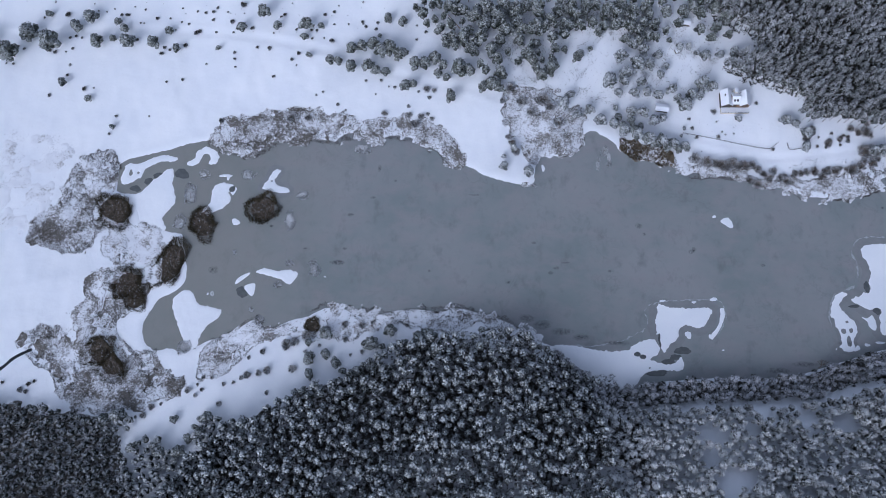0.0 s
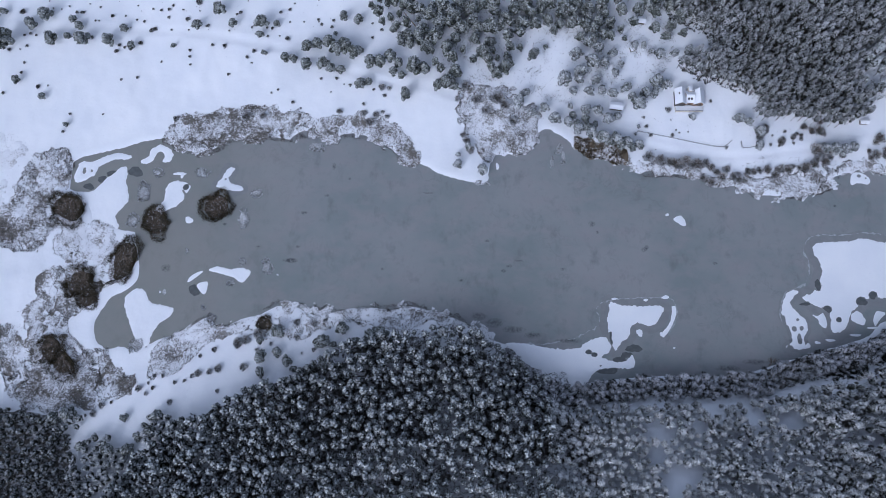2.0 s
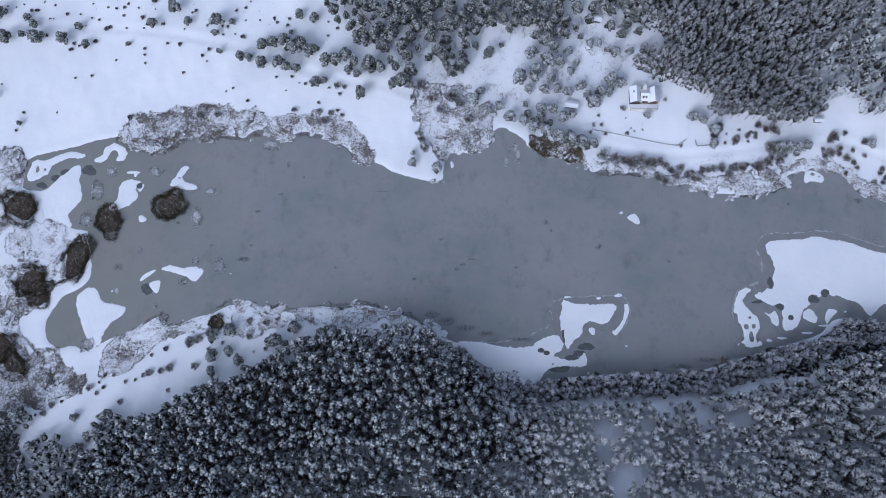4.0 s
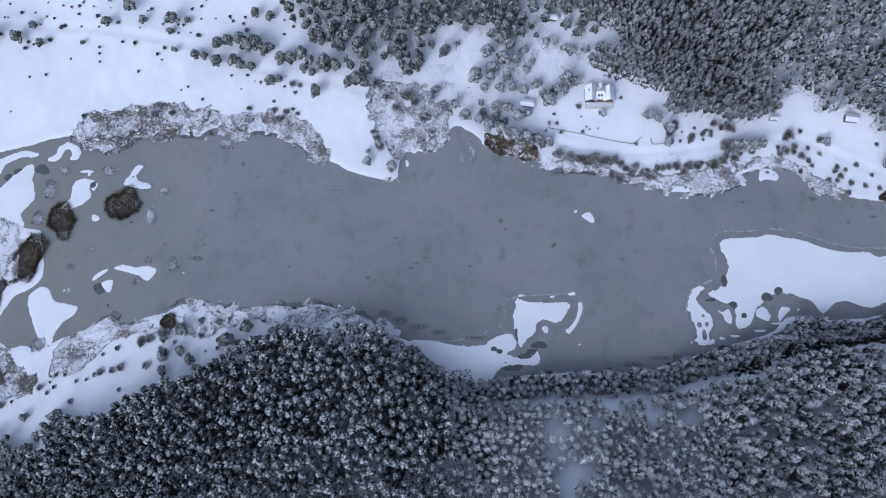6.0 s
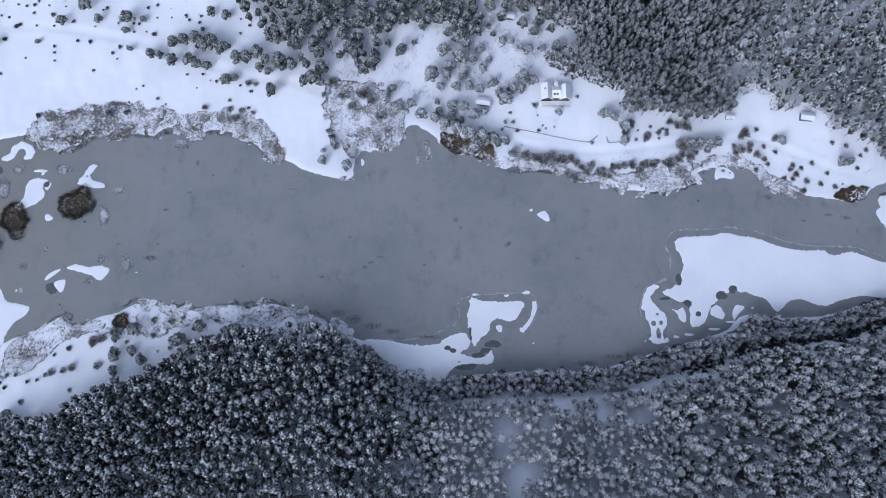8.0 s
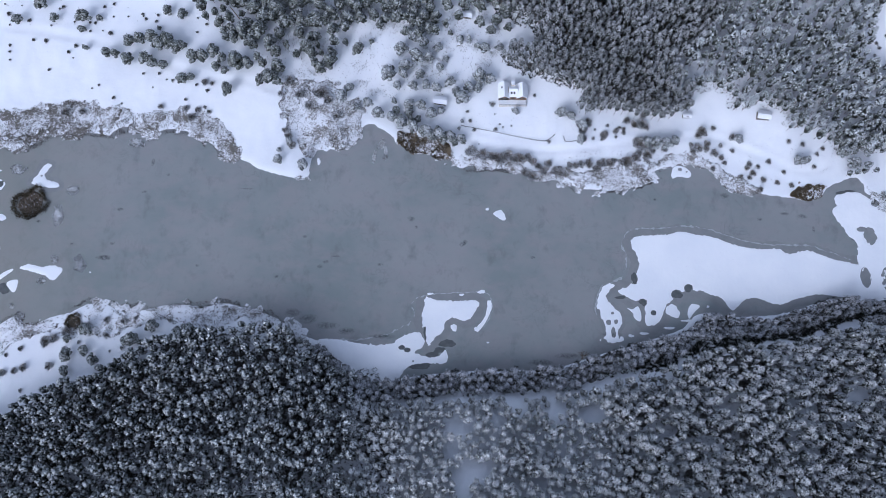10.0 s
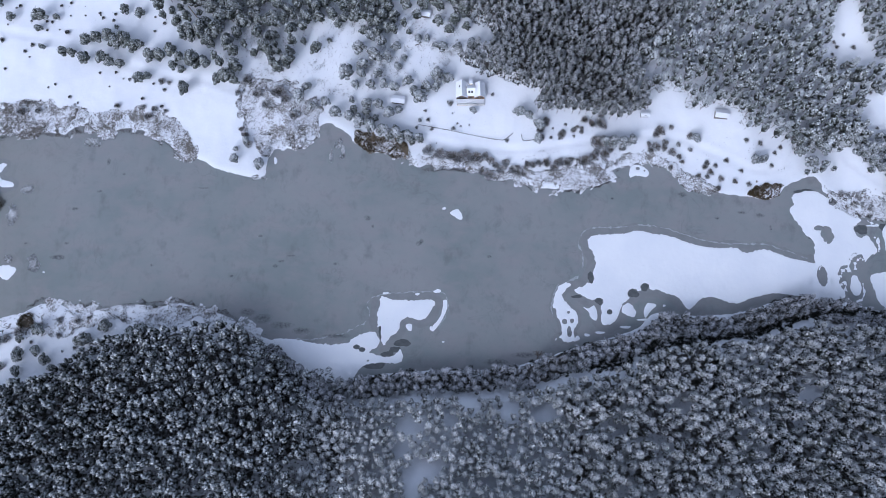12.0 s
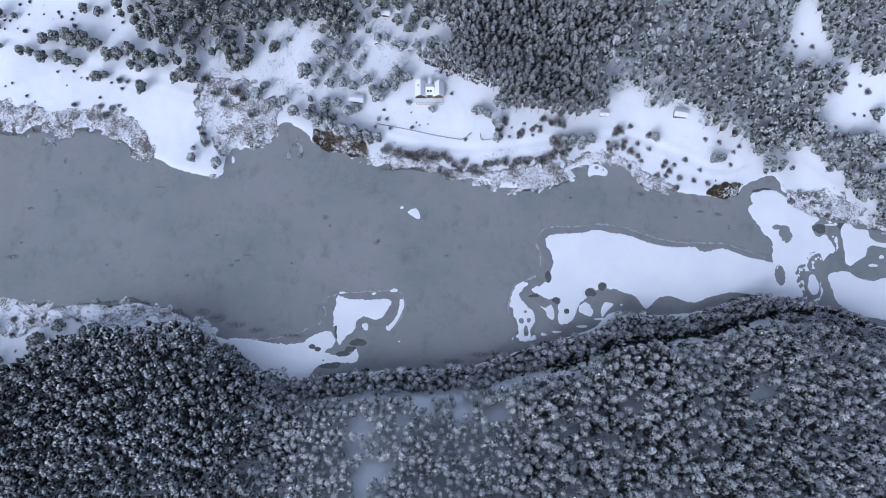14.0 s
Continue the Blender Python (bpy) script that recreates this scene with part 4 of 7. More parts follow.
PINE_MASTERS = [tree_kind("pine_tree", s, NEEDLES_OPEN, 0.8, "snow-dusted pine") for s in OPEN_PINES]
PALE_MASTERS = [tree_kind("pine_tree", s, NEEDLES_SLOPE, 0.8, "snowy pine") for s in OPEN_PINES]
BUSH_MASTERS = [bush_kind(s, TWIGS) for s in BUSHES]
BROWN_BUSH_MASTERS = [bush_kind(s, BROWN_TWIGS) for s in BUSHES]
SHRUB_MASTERS = [bush_kind(s, DARK_TWIGS) for s in BUSHES]
settle(PINE_MASTERS, [
    (-197, 182.7, 10.8), (-185.7, 177.7, 12.5), (-204.3, 172.4, 12.1), (-175.6, 186.9, 8.1), (-169.2, 191.3, 8.1), (-156.4, 189.6, 4.9), (-153.3, 186.5, 5.5), (-165.1, 179.4, 7.3),
    (-158.3, 181.4, 4.2), (-150.5, 178.5, 8.4), (-138.5, 178.9, 7.7), (-132.1, 185.5, 4.8), (-127.9, 176.5, 5.3), (-86.9, 194.6, 8.2), (-97.3, 186.6, 5.8), (-80.6, 188.1, 5.2),
    (-66.9, 188.1, 8), (-67.6, 182.4, 5.1), (-59.9, 188.1, 4.6), (-108.1, 177, 3.5), (-65.3, 173.2, 3.9), (-179.5, 158.8, 4.8), (-167.2, 151.1, 4.1), (-154.7, 137.4, 3.5),
    (-55.1, 170.5, 6.1), (-51.3, 170.4, 5), (-216, 179.9, 9.8), (-189.5, 193.4, 4.5),
], "snow-dusted dark green pine in the open meadow", "tree", "pines in the meadow", 0.9)
settle(PINE_MASTERS, [
    (-45, 176.3, 6.7), (-40.2, 177.4, 6.7), (-34.9, 178.7, 7.8), (-30.8, 174.5, 8.3), (-26.9, 176.2, 8.3), (-22.9, 172.9, 8.3), (-20.7, 174.3, 6.1), (-45.2, 167.1, 6.6),
    (-37.4, 167.9, 6.6), (-33.4, 165.3, 6), (-29, 164.8, 4.9), (-32.1, 183.4, 2.8), (-28.4, 191.4, 5.7), (-21.2, 190, 5.6), (-14.1, 196.6, 3.4), (-6.3, 192, 4),
    (-4.9, 184.7, 4.5), (-15, 168.3, 7.1), (-10.5, 168.6, 7.7), (-5.8, 170.8, 7.7), (-1.9, 167.8, 6.6), (-0.5, 162, 4.9), (5.2, 164.9, 9.8), (9.9, 165.2, 7.1),
    (-4.5, 163.9, 4.9), (-19.8, 157.8, 7), (-15.8, 158.6, 4.3), (1.6, 152.1, 7),
], "snow-dusted pine in a grove beside the track", "tree", "pines by the track")
settle(PINE_MASTERS, [
    (3.3, 177.9, 7.2), (7.3, 180.6, 7.2), (11.2, 175, 7.2), (2, 182, 6.1), (-0.6, 178.5, 5), (15.1, 180.1, 8.4), (9.9, 184.5, 6.7), (20.4, 174.7, 7.7),
    (24.6, 179.2, 6.7), (23, 170.3, 6.6), (17.8, 187.1, 8.4), (23, 189.9, 9.6), (27.5, 184.3, 8.4), (12.5, 191.4, 8.5), (5.9, 194.6, 8), (-4.7, 198.3, 6.3),
    (0.6, 196.5, 6.8), (17.8, 196.1, 8.6), (26.3, 196.2, 8.6), (20.7, 157.5, 9.2), (16.4, 156.5, 6.5), (24.4, 162.2, 7.6), (24.2, 156, 5.4), (37.3, 172.5, 8.9),
    (40.1, 169.1, 6.1), (33.6, 179.6, 6.1), (41.6, 178.6, 5.6), (47.7, 165.2, 8.2), (43.9, 162.3, 6.6), (49.5, 170.9, 3.9), (35, 184.9, 7.3), (32.4, 193.3, 7.4),
], "snow-dusted pine in the dense meadow grove", "tree", "pines of the meadow grove", 1.1)
settle(PINE_MASTERS, [
    (41.5, 186.8, 8.5), (48.2, 190.3, 8.5), (56.2, 187.5, 7.4), (60.7, 192.1, 8), (68.2, 189.4, 6.9), (74.8, 193.7, 7.5), (78.7, 187.7, 6.9), (55, 197.1, 7.5),
    (41.7, 196.3, 7.5), (65.7, 197.1, 7.5), (70.9, 184.4, 5.1), (81.5, 195.9, 7.6), (61.1, 172.3, 6.7), (55, 176.6, 3.9), (66.9, 176.9, 3.4), (49.6, 182.7, 6.2),
    (86.5, 190.7, 7.5), (89.1, 184.9, 6.3), (94.5, 192.2, 7), (102.4, 194, 7.1), (110.2, 193.8, 7.1), (117.9, 193, 7.1), (124.7, 195.3, 6.6), (125.4, 185.8, 7.1),
    (117.7, 184.8, 6.5), (122.6, 180.5, 6.5), (130.8, 182.2, 5.3), (94.5, 183.5, 5.2), (103.8, 180.6, 3.5), (97.1, 188.1, 6.4), (129.5, 189.9, 7.2),
], "snow-dusted pine at the wood's ragged edge", "tree", "pines at the wood edge", 1.1)
settle(PALE_MASTERS, [
    (74.9, 159.9, 8.3), (82.9, 164.1, 7.8), (88.1, 167.9, 8.5), (80.7, 172.6, 7.3), (91.3, 175.4, 6.8), (94.1, 168.4, 6.8), (86.2, 178.3, 6.8), (98.1, 172.9, 5.7),
    (82, 160, 6.1), (89.7, 159.8, 6.1), (79.4, 154.8, 4.9), (86.6, 154.4, 6.1), (92.2, 155, 5.6), (97.1, 153.1, 6.1), (103.4, 156, 6.2), (108.7, 147.9, 8.4),
    (112.1, 153, 6.8), (117.1, 157.8, 8.5), (121.9, 157.2, 6.3), (116.3, 153.2, 5.1), (98.8, 163.3, 5.1), (101.9, 168, 3.4), (108.3, 176.8, 5.8), (112.5, 177.2, 4.6),
    (119.6, 172.3, 6.4), (126.6, 172.6, 5.2), (116.3, 174, 4.1), (106.1, 151.9, 4.5), (132.7, 173.7, 5.9),
], "snowy pine on the slope near the house", "tree", "pines round the house")
settle(PINE_MASTERS, [
    (52.4, 195.3, 6.9), (58.2, 197.1, 7.5), (64.3, 194.5, 6.9), (69.6, 197.7, 7.5), (75.7, 195.4, 7.5), (81.6, 198.1, 7), (87.2, 194.6, 7.6), (93.3, 196.8, 7.6),
    (55, 189, 6.3), (61.5, 187.7, 6.8), (67.7, 189.6, 6.3), (73.4, 187.1, 6.9), (80, 188.8, 6.9), (86, 186.4, 6.9), (91.7, 188.4, 7.5), (83.2, 181.1, 6.3),
    (88.8, 179.1, 6.9), (94.2, 182, 6.3), (29.8, 195.8, 6.9), (36.4, 196.8, 7.4), (43.1, 193.8, 6.9), (24.4, 189.1, 6.8), (31.5, 187.6, 7.3), (38.9, 185.5, 7.3),
    (45.6, 187.6, 6.8), (33.6, 180, 6.7), (40.2, 178.1, 6.1),
], "snow-dusted pine in the wood above the bay", "tree", "pines above the bay", 1.1)
settle(PALE_MASTERS, [
    (65.7, 146.7, 6.5), (53.9, 149.5, 7.6), (59.8, 144.3, 5.4), (84.9, 145.2, 6.6), (90.1, 145, 6), (77.7, 147.5, 3.8), (94.8, 140.9, 7.1), (99.4, 142.6, 4.9),
    (70.6, 141.2, 6.5), (76.5, 139.6, 6.5), (81.4, 136.6, 7), (86.9, 133.9, 7), (92.4, 132.5, 7), (98.2, 130.9, 7.1), (103.6, 129.7, 6.5), (108.3, 128.9, 5.5),
    (163.2, 134.8, 6.4), (162.6, 128.3, 5.2), (154.8, 140.8, 6.4), (158.8, 139.5, 5.2), (30.5, 127.8, 4.2), (26, 118.9, 5.2), (37.1, 116.5, 6.2), (25.9, 123.9, 3.1),
    (56.9, 153.8, 5.4), (133.3, 141.9, 4.5), (108.9, 137.8, 2.5), (107.5, 134.4, 2.2),
], "snowy pine on the lake's north bank", "tree", "pines along the bank", 0.9)
settle(PALE_MASTERS, [
    (193.5, 126.9, 5.8), (197.3, 127.1, 6.3), (201.7, 126.9, 6.3), (206, 127.6, 5.8), (209.6, 144.3, 7.1), (234.9, 128.5, 4.9), (260.8, 117.4, 5.5), (264.7, 117.9, 5.5),
    (287.6, 128.3, 9.7), (293.2, 123, 7.4), (281.9, 121.5, 6.2), (286.9, 117, 6.8), (296.4, 129.4, 7.5), (302.8, 127.8, 8.8), (308.7, 130.4, 7.1), (308.6, 120.9, 8.2),
    (314.2, 121.8, 8.8), (321.3, 122.9, 8.9), (328.6, 123.6, 9), (326.4, 115, 8.3), (316.9, 113.1, 7), (321.4, 107.8, 8.2), (328.5, 107.5, 8.9), (325.8, 100.1, 8.8),
    (333.7, 104.8, 8.9), (306.7, 154.5, 6.7), (318.4, 148.2, 5.5), (333.2, 135.3, 6.8), (333.6, 117.7, 8.4), (313.2, 116.2, 7), (336.6, 97.8, 8.9),
], "snowy pine beside the eastern clearing", "tree", "pines by the clearing")
settle(PINE_MASTERS, [
    (-58, 31.7, 7.1), (-51.1, 33.5, 5.9), (-46.8, 29.5, 5.4), (-51.5, 42.4, 7.2), (-32.1, 37.8, 8.3), (-23.9, 43.7, 7.6), (-27.5, 36.9, 4.6), (-18.5, 37.8, 5.8),
    (-11.3, 39.5, 8.8), (-7.5, 41.5, 8.8), (-4.1, 35.2, 8.7), (-11.6, 29.5, 7), (-30, 27.5, 7.5), (-23.3, 26.1, 7), (-37.1, 26.2, 5.8), (-43.4, 26.2, 4.6),
    (-33.6, 20, 7), (-46.5, 19.9, 7.1), (-53, 17.6, 5.9), (-57.4, 24.7, 5.9), (-99.4, 6.4, 7.8), (-101.3, 0.5, 6.6), (-117.5, -7.2, 8), (-135.8, 7.1, 8.1),
    (-141.8, 5.7, 6.9), (-113.1, 5.9, 4.9), (-128.7, -5.5, 6.3), (-109.7, -7.1, 6.6), (-106, -1.5, 5.6), (-99, -9.7, 6.1), (-58.8, 38.5, 4.7),
], "round snowy young pine below the forest edge", "tree", "young pines below the forest", 0.8)
settle(PINE_MASTERS, [
    (80.9, 138.8, 5), (86.1, 135.9, 6), (91.3, 132.9, 6), (95.2, 130.2, 5.5), (100.3, 128.9, 6), (105.4, 127.4, 5.5), (109.2, 128.0, 4.5), (88.7, 138.3, 5), (84.7, 141.1, 5), (97.7, 132.9, 5), (102.8, 131.0, 5), (77.0, 140.1, 5), (78.7, 142.9, 4.5),
], "dark snow-flecked pine in the row above the reeds", "tree", "pines along the bank", 0.9)
HOAR_MASTERS = [tree_kind("pine_tree", s, HOAR, 0.8, "hoar-white tree") for s in OPEN_PINES[:3]]
settle(HOAR_MASTERS, [(x, y, 5.5) for x, y in [
    (302.2, 16.5), (113.5, -10.1), (213.6, 2.6),
]], "hoar-white frosted tree standing in a glade", "tree", "hoar-white trees", 0.9)
settle(SHRUB_MASTERS, [
    (-181, 193.8, 3.8), (-124.3, 178.8, 2.9), (-119.7, 185.4, 2.9), (-118, 186.2, 2.4), (-135.3, 174.5, 2.6), (-102.6, 190.7, 2.9), (-92.8, 187.4, 2.3), (-54.8, 181.1, 2.8),
    (-84.3, 177.3, 2.6), (-70.3, 174.8, 2.5), (-170, 156.3, 2.7), (-97.6, 199.4, 3.5), (-138.6, 192.4, 2.4), (-177.9, 168.4, 1.8), (-178.7, 163.3, 1.8), (-185.4, 174.6, 2.2),
    (-81.7, 163.2, 1.9), (-51, 149.4, 1.9), (-153.9, 143.2, 1.7), (-156.2, 134.3, 1.7), (-131.7, 160.2, 1.4), (-99.8, 167.7, 1.4), (-112, 196.1, 2.1), (-119.6, 196.2, 1.5),
    (-31, 161.4, 1.9), (-8.4, 153, 2.1), (-33.5, 154.5, 1.1), (-61.2, 154.1, 1.4), (-47.3, 146.7, 1.3), (-104.8, 140.9, 3.3),
], "small dark bush poking through meadow snow", "bush", "bushes in the meadow")
settle(BUSH_MASTERS, [
    (112.9, 123.3, 7.1), (122, 121.1, 5.5), (126.8, 119.6, 6), (132.1, 119.8, 5.5), (138.4, 120.3, 5.6), (143.4, 116, 4.5), (150.8, 114.2, 4.5), (172.7, 117.5, 4),
    (180.8, 118.3, 2.9), (43.6, 151.6, 7), (47.5, 148, 5.9), (34.6, 150.7, 5.4), (38.5, 145.4, 4.8), (51.4, 140.1, 4.8), (29.5, 157.5, 5.4), (25.6, 151, 3.8),
    (-9.7, 156.8, 3.8), (-6.3, 156.3, 2.7), (-29.2, 145, 3.7), (-17.4, 144.6, 3.2), (-12.2, 143.6, 3.7), (-7, 142.5, 2.6), (-14.7, 140, 4.7), (-72, 142.5, 4.9),
    (-64.3, 142.7, 4.3), (-68.4, 37.2, 5.5), (-60.2, 41.6, 5), (-51.8, 43.3, 4.9), (-32.2, 38.5, 6.4),
], "bare frosted bush on the lake bank", "bush", "bushes on the bank")
settle(BROWN_BUSH_MASTERS, [
    (143.5, 116.2, 2.9), (147.3, 114.9, 2.6), (153.2, 115.5, 2.6), (157.6, 117, 2.9), (166.6, 116.2, 2.7), (171.4, 117.2, 4.3), (175.3, 117.8, 4), (184.5, 117.4, 3.5),
    (218.9, 132.7, 5.1), (224.7, 134.3, 3.2), (217, 124.8, 5.1), (221.3, 126.8, 4.3), (224.2, 122.3, 4.3), (227.3, 120.2, 3.7), (213.9, 126.4, 3.1), (232.8, 129.7, 4.6),
    (236.3, 128.1, 3.5), (238.4, 114.9, 3.2), (241, 112.6, 3.7), (245.5, 109.5, 3.2), (235.5, 111, 2.8), (251.8, 108.2, 3.2), (258.1, 106.9, 2.9), (223.1, 115, 3.1),
    (228.6, 117.7, 2.8),
], "dark grey-brown shrub on the snowy slope", "bush", "shrubs on the slope", 1.1)
settle(BROWN_BUSH_MASTERS, [
    (164.4, 134.3, 4.9), (166.8, 137.2, 3.8), (164.5, 129.4, 3.2), (173.5, 130.5, 3.8), (179, 132.2, 2.7), (183, 133.7, 2.8), (188, 135.9, 4.7), (193.4, 134.9, 3.9),
    (184.4, 137.5, 3.6), (168.8, 129.2, 2.2), (192.5, 140.4, 3.4), (172.7, 128.7, 1.9),
], "dark leafless shrub beside the garden fence", "bush", "shrubs by the fence", 1.1)
settle(BROWN_BUSH_MASTERS, [
    (118.1, 121.7, 6), (124.4, 120.1, 6), (129.4, 121.1, 6.6), (134.8, 119.5, 6.7), (140.9, 118.3, 5), (145.6, 114, 5), (148, 117.5, 3.9), (153.2, 112.6, 4.5),
    (140.4, 111.4, 5.5), (137.1, 113.3, 3.9), (160, 116.2, 4), (166.2, 117.3, 4.6), (169.8, 114.7, 4.6), (176.3, 117.4, 4.6), (183.9, 118.6, 5.3), (190, 126.7, 8.3),
    (194.1, 126.9, 7.8), (187.9, 120, 5.3), (193.4, 121.6, 4.7), (45.1, 151.6, 5.4), (28, 133.4, 3.1), (29.8, 130.6, 3.7), (31.5, 126.2, 4.2),
], "grey-brown frosted shrub in the bank thicket", "bush", "shrubs of the bank thicket", 1.1)
settle(BUSH_MASTERS, [
    (299.6, 171.4, 2.4), (300.8, 169.3, 2.4), (308.2, 168.8, 2.8), (303.9, 174.8, 2.2), (298.7, 166.1, 2.1), (325.2, 137, 2.4), (332.4, 137.8, 2.5), (329.3, 135.9, 1.8),
    (330.9, 146.3, 3.7), (328, 149.5, 2.5), (321.9, 151, 3.7), (312.5, 155.1, 3.7), (315.1, 148.1, 2.4), (305.5, 160.8, 3), (318.7, 156.5, 3.1), (300.1, 159.1, 2.7),
    (317.4, 131.7, 2.1), (335.5, 133.2, 1.8),
], "small grey bush in the snowy clearing", "bush", "bushes in the clearing")
settle(BUSH_MASTERS, [
    (123, 146, 3.5), (111.5, 142.5, 1.9), (112.7, 138.1, 2.1), (114.5, 133.7, 2.4), (124, 141.2, 1.1), (126.2, 136.3, 1.3), (124.3, 133.8, 2.1), (127.7, 135, 1.1),
    (165.8, 135.3, 4.9), (163.5, 132.5, 2.7), (163.8, 128.8, 4.3), (173.7, 130.3, 3.8), (182.9, 132, 3), (179.3, 129.8, 1.9), (185, 137.8, 3.3), (191.7, 136.2, 5.6),
    (188.4, 135.4, 2.8), (148.7, 127.9, 2.4), (142.5, 149.9, 2.2), (131.6, 135.5, 1.1), (181.1, 134.3, 2.2), (169.8, 133.5, 1.6), (175.6, 135.3, 2.2),
], "bare frosted shrub in the snowy garden", "bush", "shrubs in the garden", 1.1)
settle(BUSH_MASTERS, [
    (219.7, 132.1, 4.8), (217.3, 130.5, 3.7), (220.8, 124.4, 3.7), (227.4, 126, 3.2), (214.3, 123.3, 3.7), (232.5, 123.4, 2.7), (239.6, 116.9, 3.2), (243.5, 115.7, 2.7),
    (248.6, 118.1, 3.3), (258, 127.1, 2.8), (264.5, 125.9, 2.8), (273.7, 124, 2.8), (271.1, 121.5, 2.5), (269.3, 115.6, 2.8), (280.2, 128.5, 4), (189.7, 122.4, 3.7),
    (196.3, 123.4, 3.1), (201.5, 124.4, 3.7), (172.8, 118.1, 4.1), (178, 118.8, 3.6), (183, 117.6, 4.1), (162.6, 116.9, 4.1), (157.6, 115.8, 3.1), (166.9, 135.7, 3.2),
    (164.2, 132.7, 4.2), (174.5, 131.5, 3.7), (179.8, 133.2, 2.6), (254.9, 113, 2.4), (239.3, 110.5, 2.7), (244, 105.1, 2.7),
], "bare frosted bush on the snowy slope", "bush", "bushes on the slope")
settle(BUSH_MASTERS, [
    (-84.4, 24.5, 3.5), (-76, 26.4, 4.5), (-65.2, 27.1, 4.4), (-90.1, 21.3, 2), (-95.2, 12.3, 3), (-123.7, 10.9, 3.1), (-126.7, 7.5, 3.1), (-75.4, 17, 2.5),
    (-35.9, 34.6, 2.4), (-43.3, 39.9, 3.4), (-94.1, 20.6, 2), (-109, 18, 3.6), (-68.4, 37.7, 5.5), (-65, 38.7, 4.5), (-79.7, 25.2, 3.5), (-86.9, 23.4, 2.5),
    (-105.7, 15.8, 2), (-99.3, 23.4, 2), (-60.1, 34.5, 2.2), (-54.3, 37.1, 2), (-40.8, 33.2, 1.5), (-21.3, 30.2, 2.9), (-17, 46.2, 2.4), (-36.4, 46, 3.4),
    (-43.7, 46.7, 3.4), (-31.6, 47.4, 2.5),
], "snowy low bush on the southern bank", "bush", "bushes below the forest")
settle(SHRUB_MASTERS, [
    (-187.9, 200.6, 1.2), (-169.3, 199.9, 1.1), (-192.4, 192.4, 1.4), (-167.1, 196.1, 1.2), (-163.0, 195.6, 1.1), (-159.4, 197.1, 1.4), (-155.6, 194.0, 1.9), (-153.3, 194.0, 1.8),
    (-152.2, 194.0, 1.8), (-149.8, 198.4, 1.2), (-144.5, 196.7, 1.5), (-132.5, 192.6, 1.3), (-146.3, 189.8, 1.2), (-144.7, 189.8, 1.1), (-126.9, 197.8, 1.2), (-115.7, 195.6, 1.9),
    (-110.2, 198.0, 1.8), (-111.9, 192.0, 1.8), (-123.4, 189.8, 1.8), (-127.0, 190.7, 1.2), (-129.8, 186.8, 1.3), (-110.2, 185.7, 1.6), (-131.6, 176.5, 1.7), (-134.1, 177.6, 1.9),
    (-187.9, 175.4, 1.9), (-180.5, 175.0, 1.1), (-177.5, 176.7, 1.6), (-200.3, 176.4, 1.7), (-203.1, 177.5, 1.5), (-207.4, 168.7, 1.2), (-204.3, 168.5, 1.5), (-165.7, 157.0, 1.1),
    (-185.7, 152.9, 1.9), (-124.4, 161.5, 1.9), (-113.7, 169.4, 1.5), (-138.6, 143.2, 1.3), (-147.2, 181.4, 1.9), (-149.1, 181.2, 1.6), (-176.4, 183.0, 1.9), (-179.0, 182.1, 1.8),
    (-173.7, 182.2, 1.5),
], "tiny dark bush tip above the meadow snow", "bush", "bush tips in the meadow")
settle(SHRUB_MASTERS, [
    (-105.1, 195.8, 1.3), (-97.1, 195.1, 1.1), (-101.8, 185.4, 1.5), (-82.6, 185.0, 1.2), (-74.5, 200.4, 1.1), (-79.5, 193.5, 1.5), (-77.7, 194.4, 2.1), (-58.5, 194.5, 2.0),
    (-54.2, 196.0, 1.9), (-52.1, 199.2, 1.3), (-71.9, 186.9, 1.6), (-54.0, 189.6, 1.3), (-47.3, 189.8, 1.2), (-40.3, 190.0, 1.1), (-40.6, 201.1, 1.3), (-40.6, 190.9, 2.1),
    (-38.9, 188.6, 2.0), (-34.0, 187.2, 2.0), (-33.3, 190.4, 2.0), (-58.6, 182.6, 1.2), (-64.2, 182.3, 1.4), (-64.6, 186.6, 1.8), (-62.2, 186.3, 1.9), (-90.0, 177.6, 2.0),
    (-73.4, 171.7, 2.1), (-71.2, 168.9, 1.1), (-100.4, 171.8, 1.7), (-100.6, 175.0, 1.8), (-58.1, 155.5, 1.6), (-64.2, 147.8, 1.2), (-38.2, 161.1, 1.6), (-27.5, 158.5, 1.1),
    (-24.6, 158.0, 2.1), (-18.1, 148.7, 2.0), (-14.6, 181.9, 1.7), (-14.7, 189.0, 1.4), (-10.3, 185.7, 2.1), (-13.5, 155.9, 1.7), (-9.1, 144.8, 2.1),
], "low dark bush half buried beside the track", "bush", "bushes by the track")
settle(SHRUB_MASTERS, [
    (-103.1, 23.4, 1.9), (-105.2, 20.3, 1.7), (-103.1, 18.2, 2.2), (-119.8, 12.2, 1.8), (-129.8, 6.8, 1.7), (-84.5, 31.9, 2.2), (-78.6, 34.6, 2.9), (-179.4, 17.6, 2.7),
    (-176.3, 20.0, 2.7), (-174.1, 21.2, 1.9), (-177.0, 16.9, 2.4), (-187.0, 20.6, 2.0),
], "low dark shrub on the marsh's snowy edge", "bush", "shrubs by the marsh")
